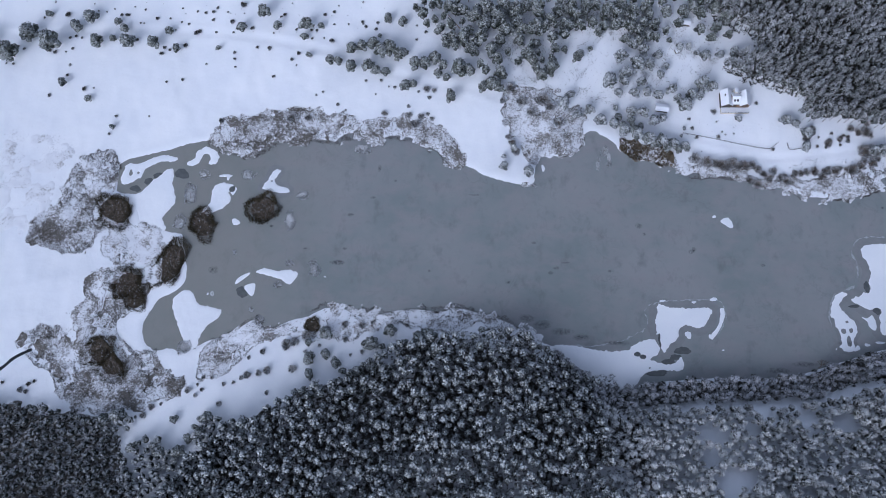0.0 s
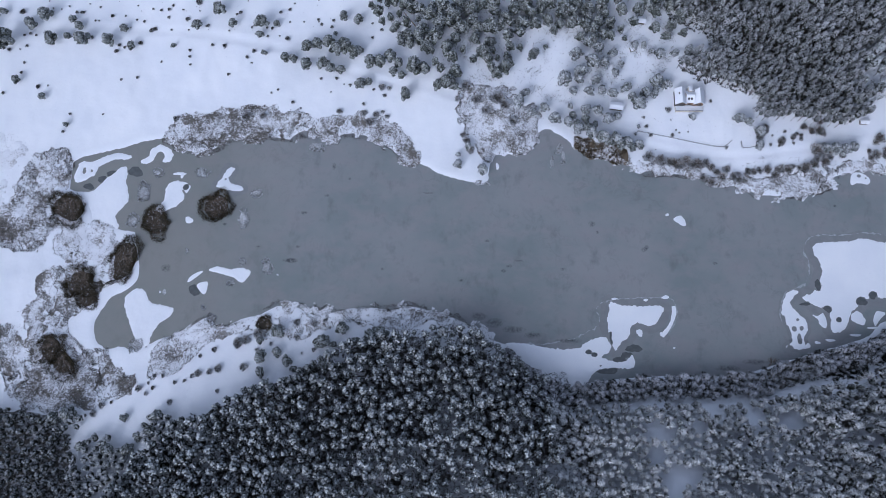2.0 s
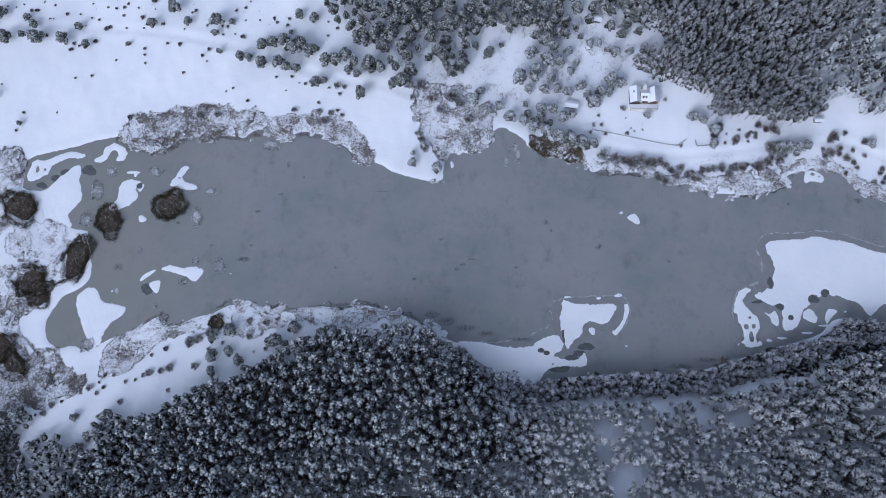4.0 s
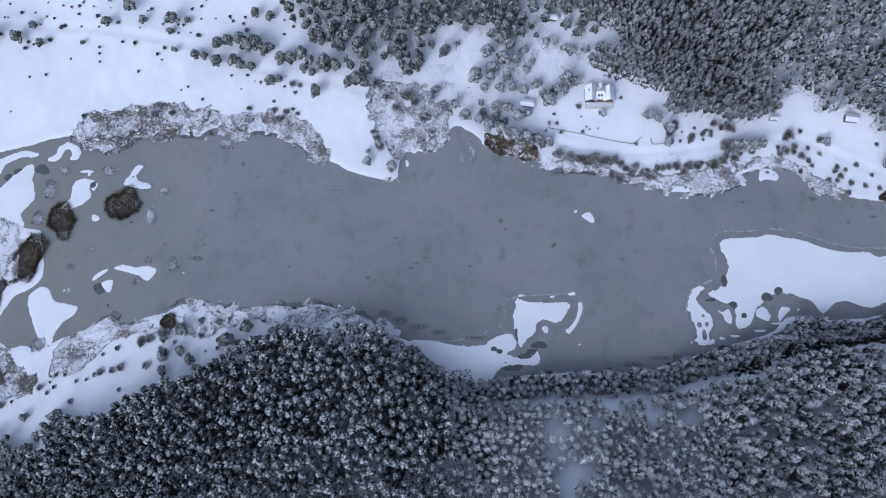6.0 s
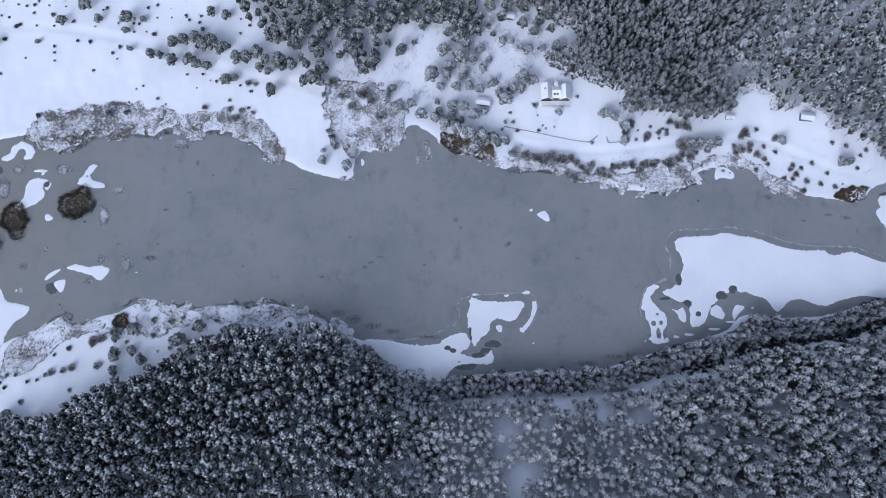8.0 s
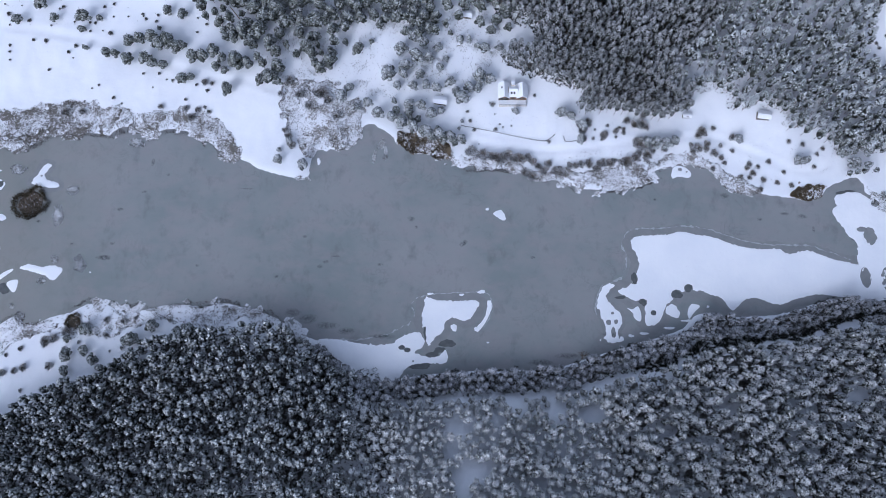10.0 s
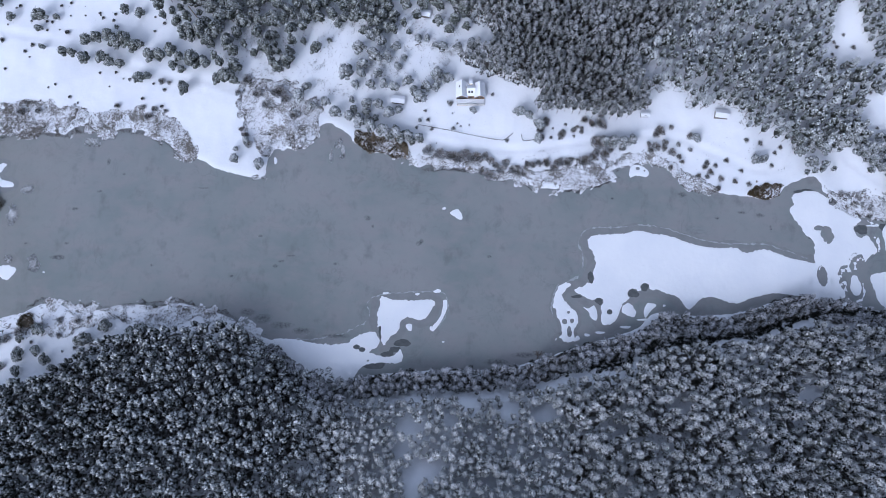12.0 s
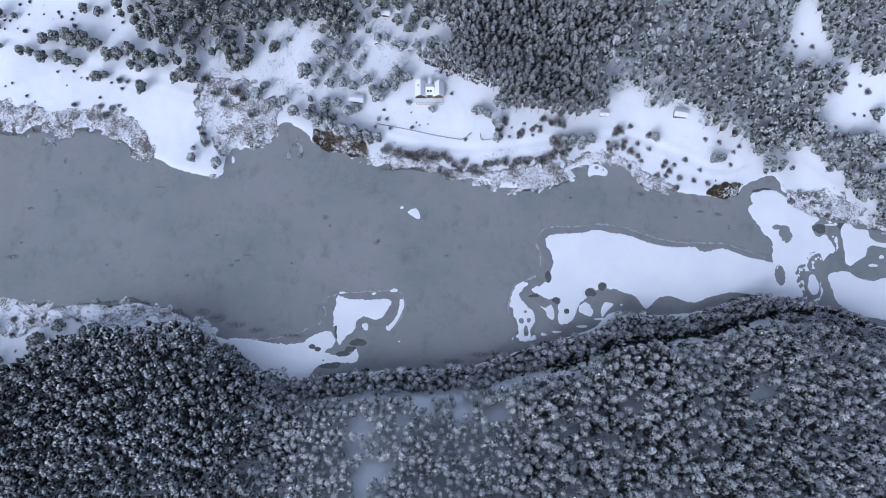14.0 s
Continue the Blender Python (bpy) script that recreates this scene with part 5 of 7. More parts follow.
for m in PINE_MASTERS + PALE_MASTERS + HOAR_MASTERS + BUSH_MASTERS + BROWN_BUSH_MASTERS + SHRUB_MASTERS:
    for o in (*m.children_recursive, m):
        bpy.data.objects.remove(o)


def scattered(outline, gap, seed, thin=None):
    """Places inside an outline, no two nearer than about gap."""
    r = random.Random(seed)
    line = spline(outline, 3)
    lo, hi = line.min(0), line.max(0)
    n = int((hi[0] - lo[0]) * (hi[1] - lo[1]) / gap ** 2 * 7)
    p = np.array([(r.uniform(lo[0], hi[0]), r.uniform(lo[1], hi[1])) for _ in range(n)])
    p = p[distance(line, p[:, 0], p[:, 1]) < 0]
    if thin is not None:
        p = p[thin(p[:, 0], p[:, 1])]
    cells, out = {}, []
    for x, y in p:
        c = (int(x // gap), int(y // gap))
        if all(math.hypot(x - u, y - v) >= gap for i in (-1, 0, 1) for j in (-1, 0, 1) for u, v in cells.get((c[0] + i, c[1] + j), ())):
            cells.setdefault(c, []).append((x, y))
            out.append((x, y))
    return np.array(out)


def forest(name, outline, shapes, mat, gap, wide, tall, seed, label, thin=None):
    """Far too many trees to count: one mesh, each tree turned and sized on its own."""
    r = random.Random(seed)
    places = scattered(outline, gap, seed, thin)
    ground = land_height(places[:, 0], places[:, 1])
    vs, fs, ms, base = [], [], [], 0
    tv, tf = trunk_shape(0.85, 0.035, 4)
    for (x, y), z in zip(places, ground):
        v, f, kinds = r.choice(shapes)
        a, w = r.uniform(0, 6.283), wide * r.uniform(0.62, 1.22)
        h = tall * (0.55 + 0.45 * w / wide) * r.uniform(0.85, 1.15)
        c, s = math.cos(a), math.sin(a)
        for q, g, k in ((v, f, kinds), (tv, tf, np.full(len(tf), 2))):
            vs.append(np.stack([(q[:, 0] * c - q[:, 1] * s) * w + x, (q[:, 0] * s + q[:, 1] * c) * w + y, q[:, 2] * h + z], 1))
            fs.append(g + base)
            ms.append(k)
            base += len(q)
    me = mesh_of(name, np.concatenate(vs), np.concatenate(fs), [mat, NEEDLES_SHADE, BARK], False, np.concatenate(ms))
    return tagged(new(name, me), label, "forest", kind="stuff")


GLADES = list(zip([
    (104.8, 1.5), (102.6, -6.6), (107.9, -15.2), (106.1, -22.7), (76.1, -24.3), (86, -26), (128, 9.7), (120.2, 3.5),
    (158.4, 5.9), (260.4, 11.3), (209.7, 8.5), (71.9, 9.2), (64, -12.5), (273.1, 11.1), (198.6, -4.4), (135.3, -19.1),
    (311.8, 11.3), (187.2, -1),
], [(5.0, 7.0), (4.2, 5.0), (6.4, 6.0), (4.7, 4.0), (3.9, 3.2), (3.9, 2.8), (3.5, 2.8), (3.1, 2.0), (5.1, 4.8), (4.3, 3.2), (3.1, 2.4), (3.9, 1.6), (3.9, 1.8), (3.1, 2.4), (3.1, 2.1), (2.7, 2.4), (5.5, 2.8), (3.9, 2.4)]))
LANE = spline([
    (103.8, 12), (131.5, 13.2), (152.4, 15.3), (169, 21.8), (188.2, 25.5), (197.9, 28.1), (212.7, 34.8), (227.6, 36),
    (251, 38.8), (277.5, 46), (303.1, 46.5), (318.7, 40),
], 3, False)


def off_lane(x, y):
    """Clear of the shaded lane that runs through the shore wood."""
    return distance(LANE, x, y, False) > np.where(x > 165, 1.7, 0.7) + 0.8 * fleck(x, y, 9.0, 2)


def open_glades(x, y):
    clear = np.ones(len(x), bool)
    for (gx, gy), (a, b) in GLADES:
        clear &= np.hypot((x - gx) / a, (y - gy) / b) + 0.6 * fleck(x, y, 7.0, 3) > 1
    return clear


def dark_part(x, y):
    return open_glades(x, y) & (x < 70 + 16 * fleck(x, y, 14.0, 3))


def pale_part(x, y):
    return open_glades(x, y) & (x >= 70 + 16 * fleck(x, y, 14.0, 3)) & (x < 164 + 22 * fleck(x, y + 9, 18.0, 3))


def grey_part(x, y):
    return open_glades(x, y) & (x >= 164 + 22 * fleck(x, y + 9, 18.0, 3))


NORTH_GLADES = list(zip([
    (216.4, 158.9), (238.3, 153.4), (227, 163), (232.4, 167.1), (237.8, 171.8), (243, 175.3), (260.6, 175.4), (254.4, 178.3),
    (273.6, 178.7),
], [(7.5, 3), (3.5, 2.6), (3, 1.5), (3, 1.5), (3, 1.5), (3, 1.5), (3.5, 1.5), (4, 1.8), (3.5, 1.5)]))


def north_gaps(x, y):
    clear = np.ones(len(x), bool)
    for (gx, gy), (a, b) in NORTH_GLADES:
        clear &= np.hypot((x - gx) / a, (y - gy) / b) + 0.4 * fleck(x, y, 5.0, 2) > 1
    return clear


forest("hillside_forest", [
    (-112.4, -24.8), (-103.9, -9.8), (-95.4, -1.5), (-89.3, 4.3), (-77.4, 8.5), (-59.1, 18.3), (-47.3, 21.2), (-33.4, 29.2),
    (-16.8, 38.5), (2.5, 40.6), (17.2, 44), (34.2, 41.2), (47.3, 32), (60.2, 23.5), (74.3, 19.4), (92, 12), (84.6, -38.6),
    (-104.3, -41.6),
], ROUND_PINES, NEEDLES, 2.85, 5.0, 12.0, 1, "snow-covered pine forest on the southern hillside", dark_part)
forest("hillside_forest", [
    (50.2, 8.6), (75.4, 10.4), (94.1, 11.1), (126.8, 12.2), (152.7, 13.8), (168.1, 16.8), (184, 18), (185, -40.4),
    (52.1, -40.5),
], FEATHERED + ROUND_PINES[:6], NEEDLES_PALE, 2.2, 4.4, 7.5, 2, "pale frosted pine forest above the southern shore", pale_part)
forest("hillside_forest", [
    (168.1, 16.8), (178.8, 20), (200.7, 26.4), (217.7, 32.4), (242.1, 33.2), (267.2, 39.4), (287.2, 40.8), (311.4, 35.3),
    (334.7, 27.9), (357, 25.5), (322.1, -42.2), (141.4, -40.4), (147, -17.7), (152, 5),
], FEATHERED + ROUND_PINES[:4], NEEDLES_MID, 2.75, 5.2, 11.0, 8, "dense grey frosted pine forest above the shore", grey_part)
forest("shore_wood", [
    (45.7, 35.5), (55.7, 27.1), (70.1, 20.2), (84.2, 21.5), (103.1, 23.2), (126.8, 24), (153.1, 26.4), (172.6, 32.2),
    (189.7, 36.4), (204.5, 40.7), (212.3, 47), (227, 45.9), (244.3, 46.3), (259.7, 51.2), (272.6, 54.6), (289.7, 52.5),
    (301.7, 49.4), (313.7, 45.9), (327.7, 39.6), (342, 35.8), (339.9, 28.3), (312.3, 37.9), (288.2, 43.9), (268.2, 43),
    (242.9, 36.8), (218.4, 36), (201.3, 30.4), (179.2, 23.4), (152.9, 17.1), (126.8, 15.5), (93.9, 13.9), (70.6, 12.3),
    (47.4, 16.5),
], FEATHERED, NEEDLES_BANK, 2.3, 4.2, 8.0, 6, "dense snowy trees crowding the southern shore", off_lane)
forest("hillside_forest", [
    (-200.9, 12.8), (-186.8, 11.9), (-172.7, 11.1), (-155.9, 8), (-143.7, 4.4), (-134.5, -1.7), (-130.3, -14), (-120.9, -37.6),
    (-205.2, -38.4),
], YOUNG, NEEDLES_SHORE, 2.6, 3.8, 5.5, 3, "dark dense young pine plantation dusted with snow")
forest("spruce_forest", [
    (127.7, 166.5), (140.2, 159.5), (155.8, 154.4), (164, 148.5), (161, 142.5), (168.6, 140), (181.7, 140), (194.7, 137.5),
    (207, 139.5), (214.6, 144.5), (210.5, 154.1), (210.3, 162.3), (213.7, 169.6), (225.1, 178.9), (228.9, 209.3), (113.8, 214.4),
    (123.2, 195.3), (135.2, 186.6), (143.1, 180.9), (141.6, 171.1), (132.4, 170.7),
], SPRUCES, NEEDLES_DARK, 2.2, 3.9, 11.5, 4, "dense snow-dusted spruce forest north of the lake")
forest("mixed_forest", [
    (213.7, 169.6), (210.8, 162.3), (211, 154.1), (224, 151.7), (233, 146.5), (231.4, 141), (239.6, 141), (244.2, 144.5),
    (253, 140), (257, 132), (264, 129), (274.7, 125), (282.6, 123.4), (298, 123.2), (309.1, 125.6), (308.4, 137.3),
    (311.1, 147.4), (319.6, 150.6), (316.2, 157.2), (298.9, 160), (292.9, 163.6), (297.2, 178), (304.6, 203.1), (228.9, 209.3),
    (225.1, 178.9),
], SPRUCES[:4] + ROUND_PINES, NEEDLES, 3.0, 4.8, 11.0, 7, "snow-laden mixed forest with narrow white gaps", north_gaps)
forest("spruce_forest", [
    (309.5, 205.3), (308.6, 187.6), (312.8, 173), (316.3, 163.1), (325.7, 158.7), (330.6, 153.1), (346.9, 152.7), (375.6, 169.5),
    (370.9, 199.2),
], ROUND_PINES[:6], NEEDLES_SLOPE, 2.6, 4.6, 8.0, 5, "snowy open pine wood beyond the clearing")


forest("young_pines", [
    (-130.6, -7.3), (-126.1, -2.4), (-119.1, -1.6), (-112.6, -7.2), (-107.5, -13.8), (-105.5, -22.4), (-105.5, -28.8), (-126.9, -29.0),
    (-131.3, -18.3),
], YOUNG, NEEDLES_EDGE, 2.7, 4.2, 5.5, 18, "round young pines filling the forest gap")
forest("young_pines", [
    (-104.7, 3.7), (-99.1, 6.9), (-91.8, 5.3), (-85.4, 2.0), (-89.1, -7.0), (-95.1, -15.8), (-100.4, -20.2), (-103.0, -12.6),
    (-100.7, -4.9),
], YOUNG, NEEDLES_EDGE, 2.7, 4.2, 5.5, 19, "pale young pines at the hillside forest edge")
forest("young_pines", [
    (-144.8, 5.7), (-138.2, 7.8), (-131.4, 6.7), (-129.8, 2.1), (-135.9, 0.5), (-142.9, 1.1),
], YOUNG, NEEDLES_EDGE, 2.7, 4.2, 5.5, 20, "clump of small frosted pines by the plantation")


def grove(x, y):
    return fleck(x + 40, y, 12.0, 3) > -0.05


forest("pine_grove", [
    (-6, 184), (8, 176), (18, 160), (30, 164), (44, 160), (54, 168), (52, 180), (66, 186),
    (92, 180), (104, 184), (112, 204), (-12, 206),
], ROUND_PINES, NEEDLES_OPEN, 4.2, 5.6, 8.0, 17, "dark snow-flecked pines crowding the meadow's edge", grove)


def lanes(x, y):
    """Broken by slanting strips of open snow."""
    return fleck(0.35 * (x + 1.4 * y), 1.3 * (y - 0.5 * x), 6.0, 2) > -0.22


forest("mixed_forest", [
    (307.0, 122.0), (311.8, 126.1), (318.2, 127.2), (327.7, 126.1), (344.9, 124.3), (354.4, 110.4), (353.2, 83.1), (339.0, 88.5),
    (328.4, 95.8), (321.4, 102.9), (314.8, 108.8), (310.0, 114.0),
], ROUND_PINES[:8], NEEDLES_SLOPE, 2.6, 4.4, 6.0, 15, "young frosted pines in strips beside the track", lanes)
forest("mixed_forest", [
    (281.4, 130.3), (288.1, 133.0), (295.6, 131.2), (300.0, 132.6), (306.7, 129.7), (313.8, 128.5), (308.9, 124.5), (301.7, 123.9),
    (299.2, 116.4), (295.8, 112.5), (289.4, 112.6), (283.2, 110.0), (280.0, 115.2),
], ROUND_PINES[:8], NEEDLES_SLOPE, 2.7, 4.4, 6.5, 16, "small frosted pines between clearing and track", lanes)


for x, y in [
    (158.7, 29),
]:
    root = tagged(new("bare_tree"), "leafless reddish-brown tree leaning over the ice", "tree")
    root.matrix_world = pose(x, y, max(on_land(x, y), 0.0), 0, 0, 0)
    trunk_top = Vector((0.3, 0.8, 2.2))
    part("trunk", rod((0, 0, -0.3), trunk_top, 0.22, 0.15), BARK, root)
    r = random.Random(5)
    for k in range(13):
        a = radians(r.uniform(10, 170))
        tip = trunk_top + Vector((2.8 * math.cos(a), 2.8 * math.sin(a) * 0.9, r.uniform(0.8, 2.6))) * r.uniform(0.6, 1.1)
        limb = part("limb", rod(trunk_top, tip, 0.10, 0.03, 4), WILLOW_PALE, root)
        for q in range(4):
            p = trunk_top.lerp(tip, r.uniform(0.4, 0.9))
            part("twig", rod(p, p + Vector((r.uniform(-0.9, 0.9), r.uniform(-0.3, 0.9), r.uniform(0.2, 0.8))), 0.045, 0.02, 3), WILLOW_PALE, limb)

(x0, y0), (x1, y1) = [
    (6, 187.1), (0.1, 194.7),
]
root = tagged(new("fallen_log"), "long pale fallen pole lying in the snow", "log")
root.matrix_world = pose(x0, y0, on_land(x0, y0) + 0.2, 0, 0, 0)
part("pole", rod((0, 0, 0), (x1 - x0, y1 - y0, on_land(x1, y1) - on_land(x0, y0)), 0.22, 0.14, 8), TIMBER, root)

n = len(STREAM)
flow = np.gradient(STREAM, axis=0)
flow /= np.linalg.norm(flow, axis=1)[:, None]
bank = np.stack([-flow[:, 1], flow[:, 0]], 1) * 0.75
water = land_height(STREAM[:, 0], STREAM[:, 1]) + 0.3
verts = np.concatenate([np.column_stack([STREAM + bank, water]), np.column_stack([STREAM - bank, water])])
i = np.arange(n - 1)
tagged(new("water", mesh_of("water", verts, np.stack([i, n + i, n + i + 1, i + 1], 1), [STREAM_WATER], True)), "narrow dark stream running into the marsh", "stream", kind="structure")

# ---- reeds and willow thickets ----
def tufts(name, outline, mat, seed, density, label, low=-0.1, height=0.40, reach=0.34, edge=0.7, bare=0.05, blades=3, cell=4.0, category="reeds", spread=0.0, lines=0, grain=0.9):
    """Frosted stems in ragged clumps and winding lines, thick along the outline of the bed."""
    r = np.random.RandomState(seed)
    line = spline(outline, 3)
    lo, hi = line.min(0) - 4, line.max(0) + 4
    n = int((hi[0] - lo[0]) * (hi[1] - lo[1]) * density)
    x, y = r.uniform(lo[0], hi[0], n), r.uniform(lo[1], hi[1], n)
    d = distance(line, x, y) + 2.0 * fleck(x, y, 5.0, 3) - spread
    clump = fleck(x, y - 50, 9.0, 3)
    band = np.abs(fleck(x + 31, y + 7, 1.5 * cell, 3))
    rim = (d > -edge) & (clump > -0.45)
    chance = np.where(clump > low, np.clip(0.40 + 0.7 * (clump - low), 0, 0.85), bare)
    chance = np.where((band < 0.025) & (clump > -0.35), 0.9, chance * (fleck(x - 8, y + 3, grain, 2) > -0.15))
    keep = (d < 0) & (r.rand(n) < np.where(rim, 1.0, chance))
    x, y = x[keep], y[keep]
    if lines:
        n = int((hi[0] - lo[0]) * (hi[1] - lo[1]) * lines)
        u, v = r.uniform(lo[0], hi[0], n), r.uniform(lo[1], hi[1], n)
        wave = fleck(u + 31, v + 7, 1.5 * cell, 3)
        other = fleck(u - 63, v + 80, 1.6 * cell, 3)
        near = ((np.abs(wave) < 0.025) | (np.abs(other) < 0.02)) & (fleck(u + 5, v - 9, 2.5, 2) > -0.1)
        u, v = u[near], v[near]
        near = (distance(line, u, v) + 2.0 * fleck(u, v, 5.0, 3) < spread) & (fleck(u, v + 20, 15.0, 2) > -0.45)
        x, y = np.concatenate([x, u[near]]), np.concatenate([y, v[near]])
    z = np.maximum(land_height(x, y), 0.0)
    n = len(x)
    vs, fs = [], []
    for k in range(blades):
        a = r.uniform(0, 6.283, n)
        l, h, w = reach * r.uniform(0.4, 1.0, n), height * r.uniform(0.4, 1.1, n), reach * r.uniform(0.09, 0.2, n)
        ca, sa = np.cos(a), np.sin(a)
        base = 3 * n * k
        vs += [np.stack([x - w * sa, y + w * ca, z - 0.03], 1), np.stack([x + w * sa, y - w * ca, z - 0.03], 1), np.stack([x + l * ca, y + l * sa, z + h], 1)]
        i = np.arange(n)
        fs.append(np.stack([base + i, base + n + i, base + 2 * n + i], 1))
    return tagged(new(name, mesh_of(name, np.concatenate(vs), np.concatenate(fs), [mat])), label, category, kind="stuff")


def forest_floor(outline, seed, label, hollow, mat, inset=1.0):
    """Needle litter added to darken the ground under dense trees; snow lies on in the hollows."""
    line = spline(outline, 3)
    x = np.arange(line[:, 0].min(), line[:, 0].max(), 1.0)
    y = np.arange(line[:, 1].min(), line[:, 1].max(), 1.0)
    px, py = np.meshgrid(x, y)
    d = distance(line, px, py) + 2.5 * fleck(px, py, 7.0, 3) + inset
    h = np.minimum(-0.15 * d, 0.5 * (fleck(px + seed, py, 9.0, 3) - hollow))
    for (gx, gy), (a, b) in GLADES:
        h = np.minimum(h, 0.5 * (np.hypot((px - gx) / a, (py - gy) / b) - 1.25 + 0.6 * fleck(px, py, 7.0, 3)))
    z = land_height(px, py) + np.clip(h, -0.15, 0.12) + 0.03
    keep = np.maximum(np.maximum(h[:-1, :-1], h[1:, :-1]), np.maximum(h[:-1, 1:], h[1:, 1:])) > 0
    verts, faces = grid_mesh(x, y, z, keep)
    return tagged(new("forest_floor", mesh_of("forest_floor", verts, faces, [mat], True)), label, "forest floor", kind="stuff")


HILL_OUTLINE = [
    (-112.4, -24.8), (-103.9, -9.8), (-95.4, -1.5), (-89.3, 4.3), (-77.4, 8.5), (-59.1, 18.3), (-47.3, 21.2), (-33.4, 29.2),
    (-16.8, 38.5), (2.5, 40.6), (17.2, 44), (34.2, 41.2), (47.3, 32), (60.2, 23.5), (74.3, 19.4), (66.6, -38.6),
    (-104.3, -41.6),
]
forest_floor(HILL_OUTLINE, 21, "needle litter added to darken the ground under hillside pines", -0.22, DARKENING_LITTER)
# undergrowth takes the near-black colour to deepen shade between the trees
tufts("undergrowth", HILL_OUTLINE, NEEDLES_SHADE, 21, 4.0, "undergrowth coloured near-black for shade under the hillside pines", -0.5, 0.9, 0.8, bare=0.35, category="undergrowth")
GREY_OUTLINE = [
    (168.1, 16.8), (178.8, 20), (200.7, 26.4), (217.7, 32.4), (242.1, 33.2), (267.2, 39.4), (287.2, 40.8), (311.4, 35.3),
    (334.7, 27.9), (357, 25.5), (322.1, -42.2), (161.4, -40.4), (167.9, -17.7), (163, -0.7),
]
forest_floor(GREY_OUTLINE, 31, "needle litter added to darken the ground among frosted pines", 0.02, DARKENING_LITTER)
tufts("undergrowth", GREY_OUTLINE, NEEDLES_SHADE, 31, 3.0, "undergrowth coloured near-black for shade among the frosted pines", 0.0, 0.7, 0.55, bare=0.10, category="undergrowth")
SHORE_OUTLINE = [
    (45.7, 35.5), (55.7, 27.1), (70.1, 20.2), (84.2, 21.5), (103.1, 23.2), (126.8, 24), (153.1, 26.4), (172.6, 32.2),
    (189.7, 36.4), (204.5, 40.7), (212.3, 47), (227, 45.9), (244.3, 46.3), (259.7, 51.2), (272.6, 54.6), (289.7, 52.5),
    (301.7, 49.4), (313.7, 45.9), (327.7, 39.6), (342, 35.8), (339.9, 28.3), (312.3, 37.9), (288.2, 43.9), (268.2, 43),
    (242.9, 36.8), (218.4, 36), (201.3, 30.4), (179.2, 23.4), (152.9, 17.1), (126.8, 15.5), (93.9, 13.9), (70.6, 12.3),
    (47.4, 16.5),
]
forest_floor(SHORE_OUTLINE, 22, "litter added to darken the ground below the shore trees", -0.35, DARKENING_LITTER)
tufts("undergrowth", SHORE_OUTLINE, NEEDLES_SHADE, 22, 6.0, "undergrowth coloured near-black for shade below the shore trees", -0.6, 0.9, 0.8, bare=0.4, category="undergrowth")
# brush added along the lane, its near-black colour standing for deep shade
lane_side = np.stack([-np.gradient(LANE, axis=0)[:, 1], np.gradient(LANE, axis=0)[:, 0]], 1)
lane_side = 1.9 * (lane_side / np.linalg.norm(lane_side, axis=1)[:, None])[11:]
tufts("undergrowth", np.concatenate([LANE[11:] + lane_side, (LANE[11:] - lane_side)[::-1]]), NEEDLES_SHADE, 37, 16, "near-black brush added to the lane as painted shade", -1.0, 0.8, 0.8, bare=0.8, category="undergrowth")
SPRUCE_OUTLINE = [
    (127.7, 166.5), (140.2, 159.5), (155.8, 154.4), (164.9, 151.5), (161.4, 145.6), (168.6, 143.3), (181.7, 143.5), (194.7, 140.4),
    (208, 142.7), (214.6, 144.5), (210.5, 154.1), (210.3, 162.3), (213.7, 169.6), (225.1, 178.9), (228.9, 209.3), (113.8, 214.4),
    (123.2, 195.3), (135.2, 186.6), (143.1, 180.9), (141.6, 171.1), (132.4, 170.7),
]
forest_floor(SPRUCE_OUTLINE, 23, "needle litter added to darken the spruce forest ground", -0.6, DARKENING_LITTER, 5.5)
tufts("undergrowth", SPRUCE_OUTLINE, NEEDLES_SHADE, 23, 4.0, "undergrowth coloured near-black for shade on the spruce forest floor", -1.0, 0.9, 0.9, bare=0.5, category="undergrowth")
tufts("undergrowth", [
    (213.7, 169.6), (210.8, 162.3), (211, 154.1), (224, 151.7), (233, 149.5), (231.4, 143.9), (239.6, 143.1), (244.2, 144.5),
    (253.6, 142.3), (256.4, 135.4), (264.2, 132.9), (274.7, 128.9), (282.6, 123.4), (298, 123.2), (309.1, 125.6), (308.4, 137.3),
    (311.1, 147.4), (319.6, 150.6), (316.2, 157.2), (298.9, 160), (292.9, 163.6), (297.2, 178), (304.6, 203.1), (228.9, 209.3),
    (225.1, 178.9),
], DARK_TWIGS, 30, 3.0, "grey frosted undergrowth in the mixed forest", -0.1, 0.8, 0.7, bare=0.1, category="undergrowth")
PLANTATION_OUTLINE = [
    (-200.9, 12.8), (-186.8, 11.9), (-172.7, 11.1), (-155.9, 8), (-143.7, 4.4), (-134.5, -1.7), (-130.3, -14), (-120.9, -37.6),
    (-205.2, -38.4),
]
forest_floor(PLANTATION_OUTLINE, 24, "litter added to darken the ground of the young plantation", -0.7, DARKENING_LITTER)
tufts("undergrowth", PLANTATION_OUTLINE, NEEDLES_SHADE, 24, 4.0, "undergrowth coloured near-black for shade in the young plantation", -1.0, 0.8, 0.8, bare=0.5, category="undergrowth")
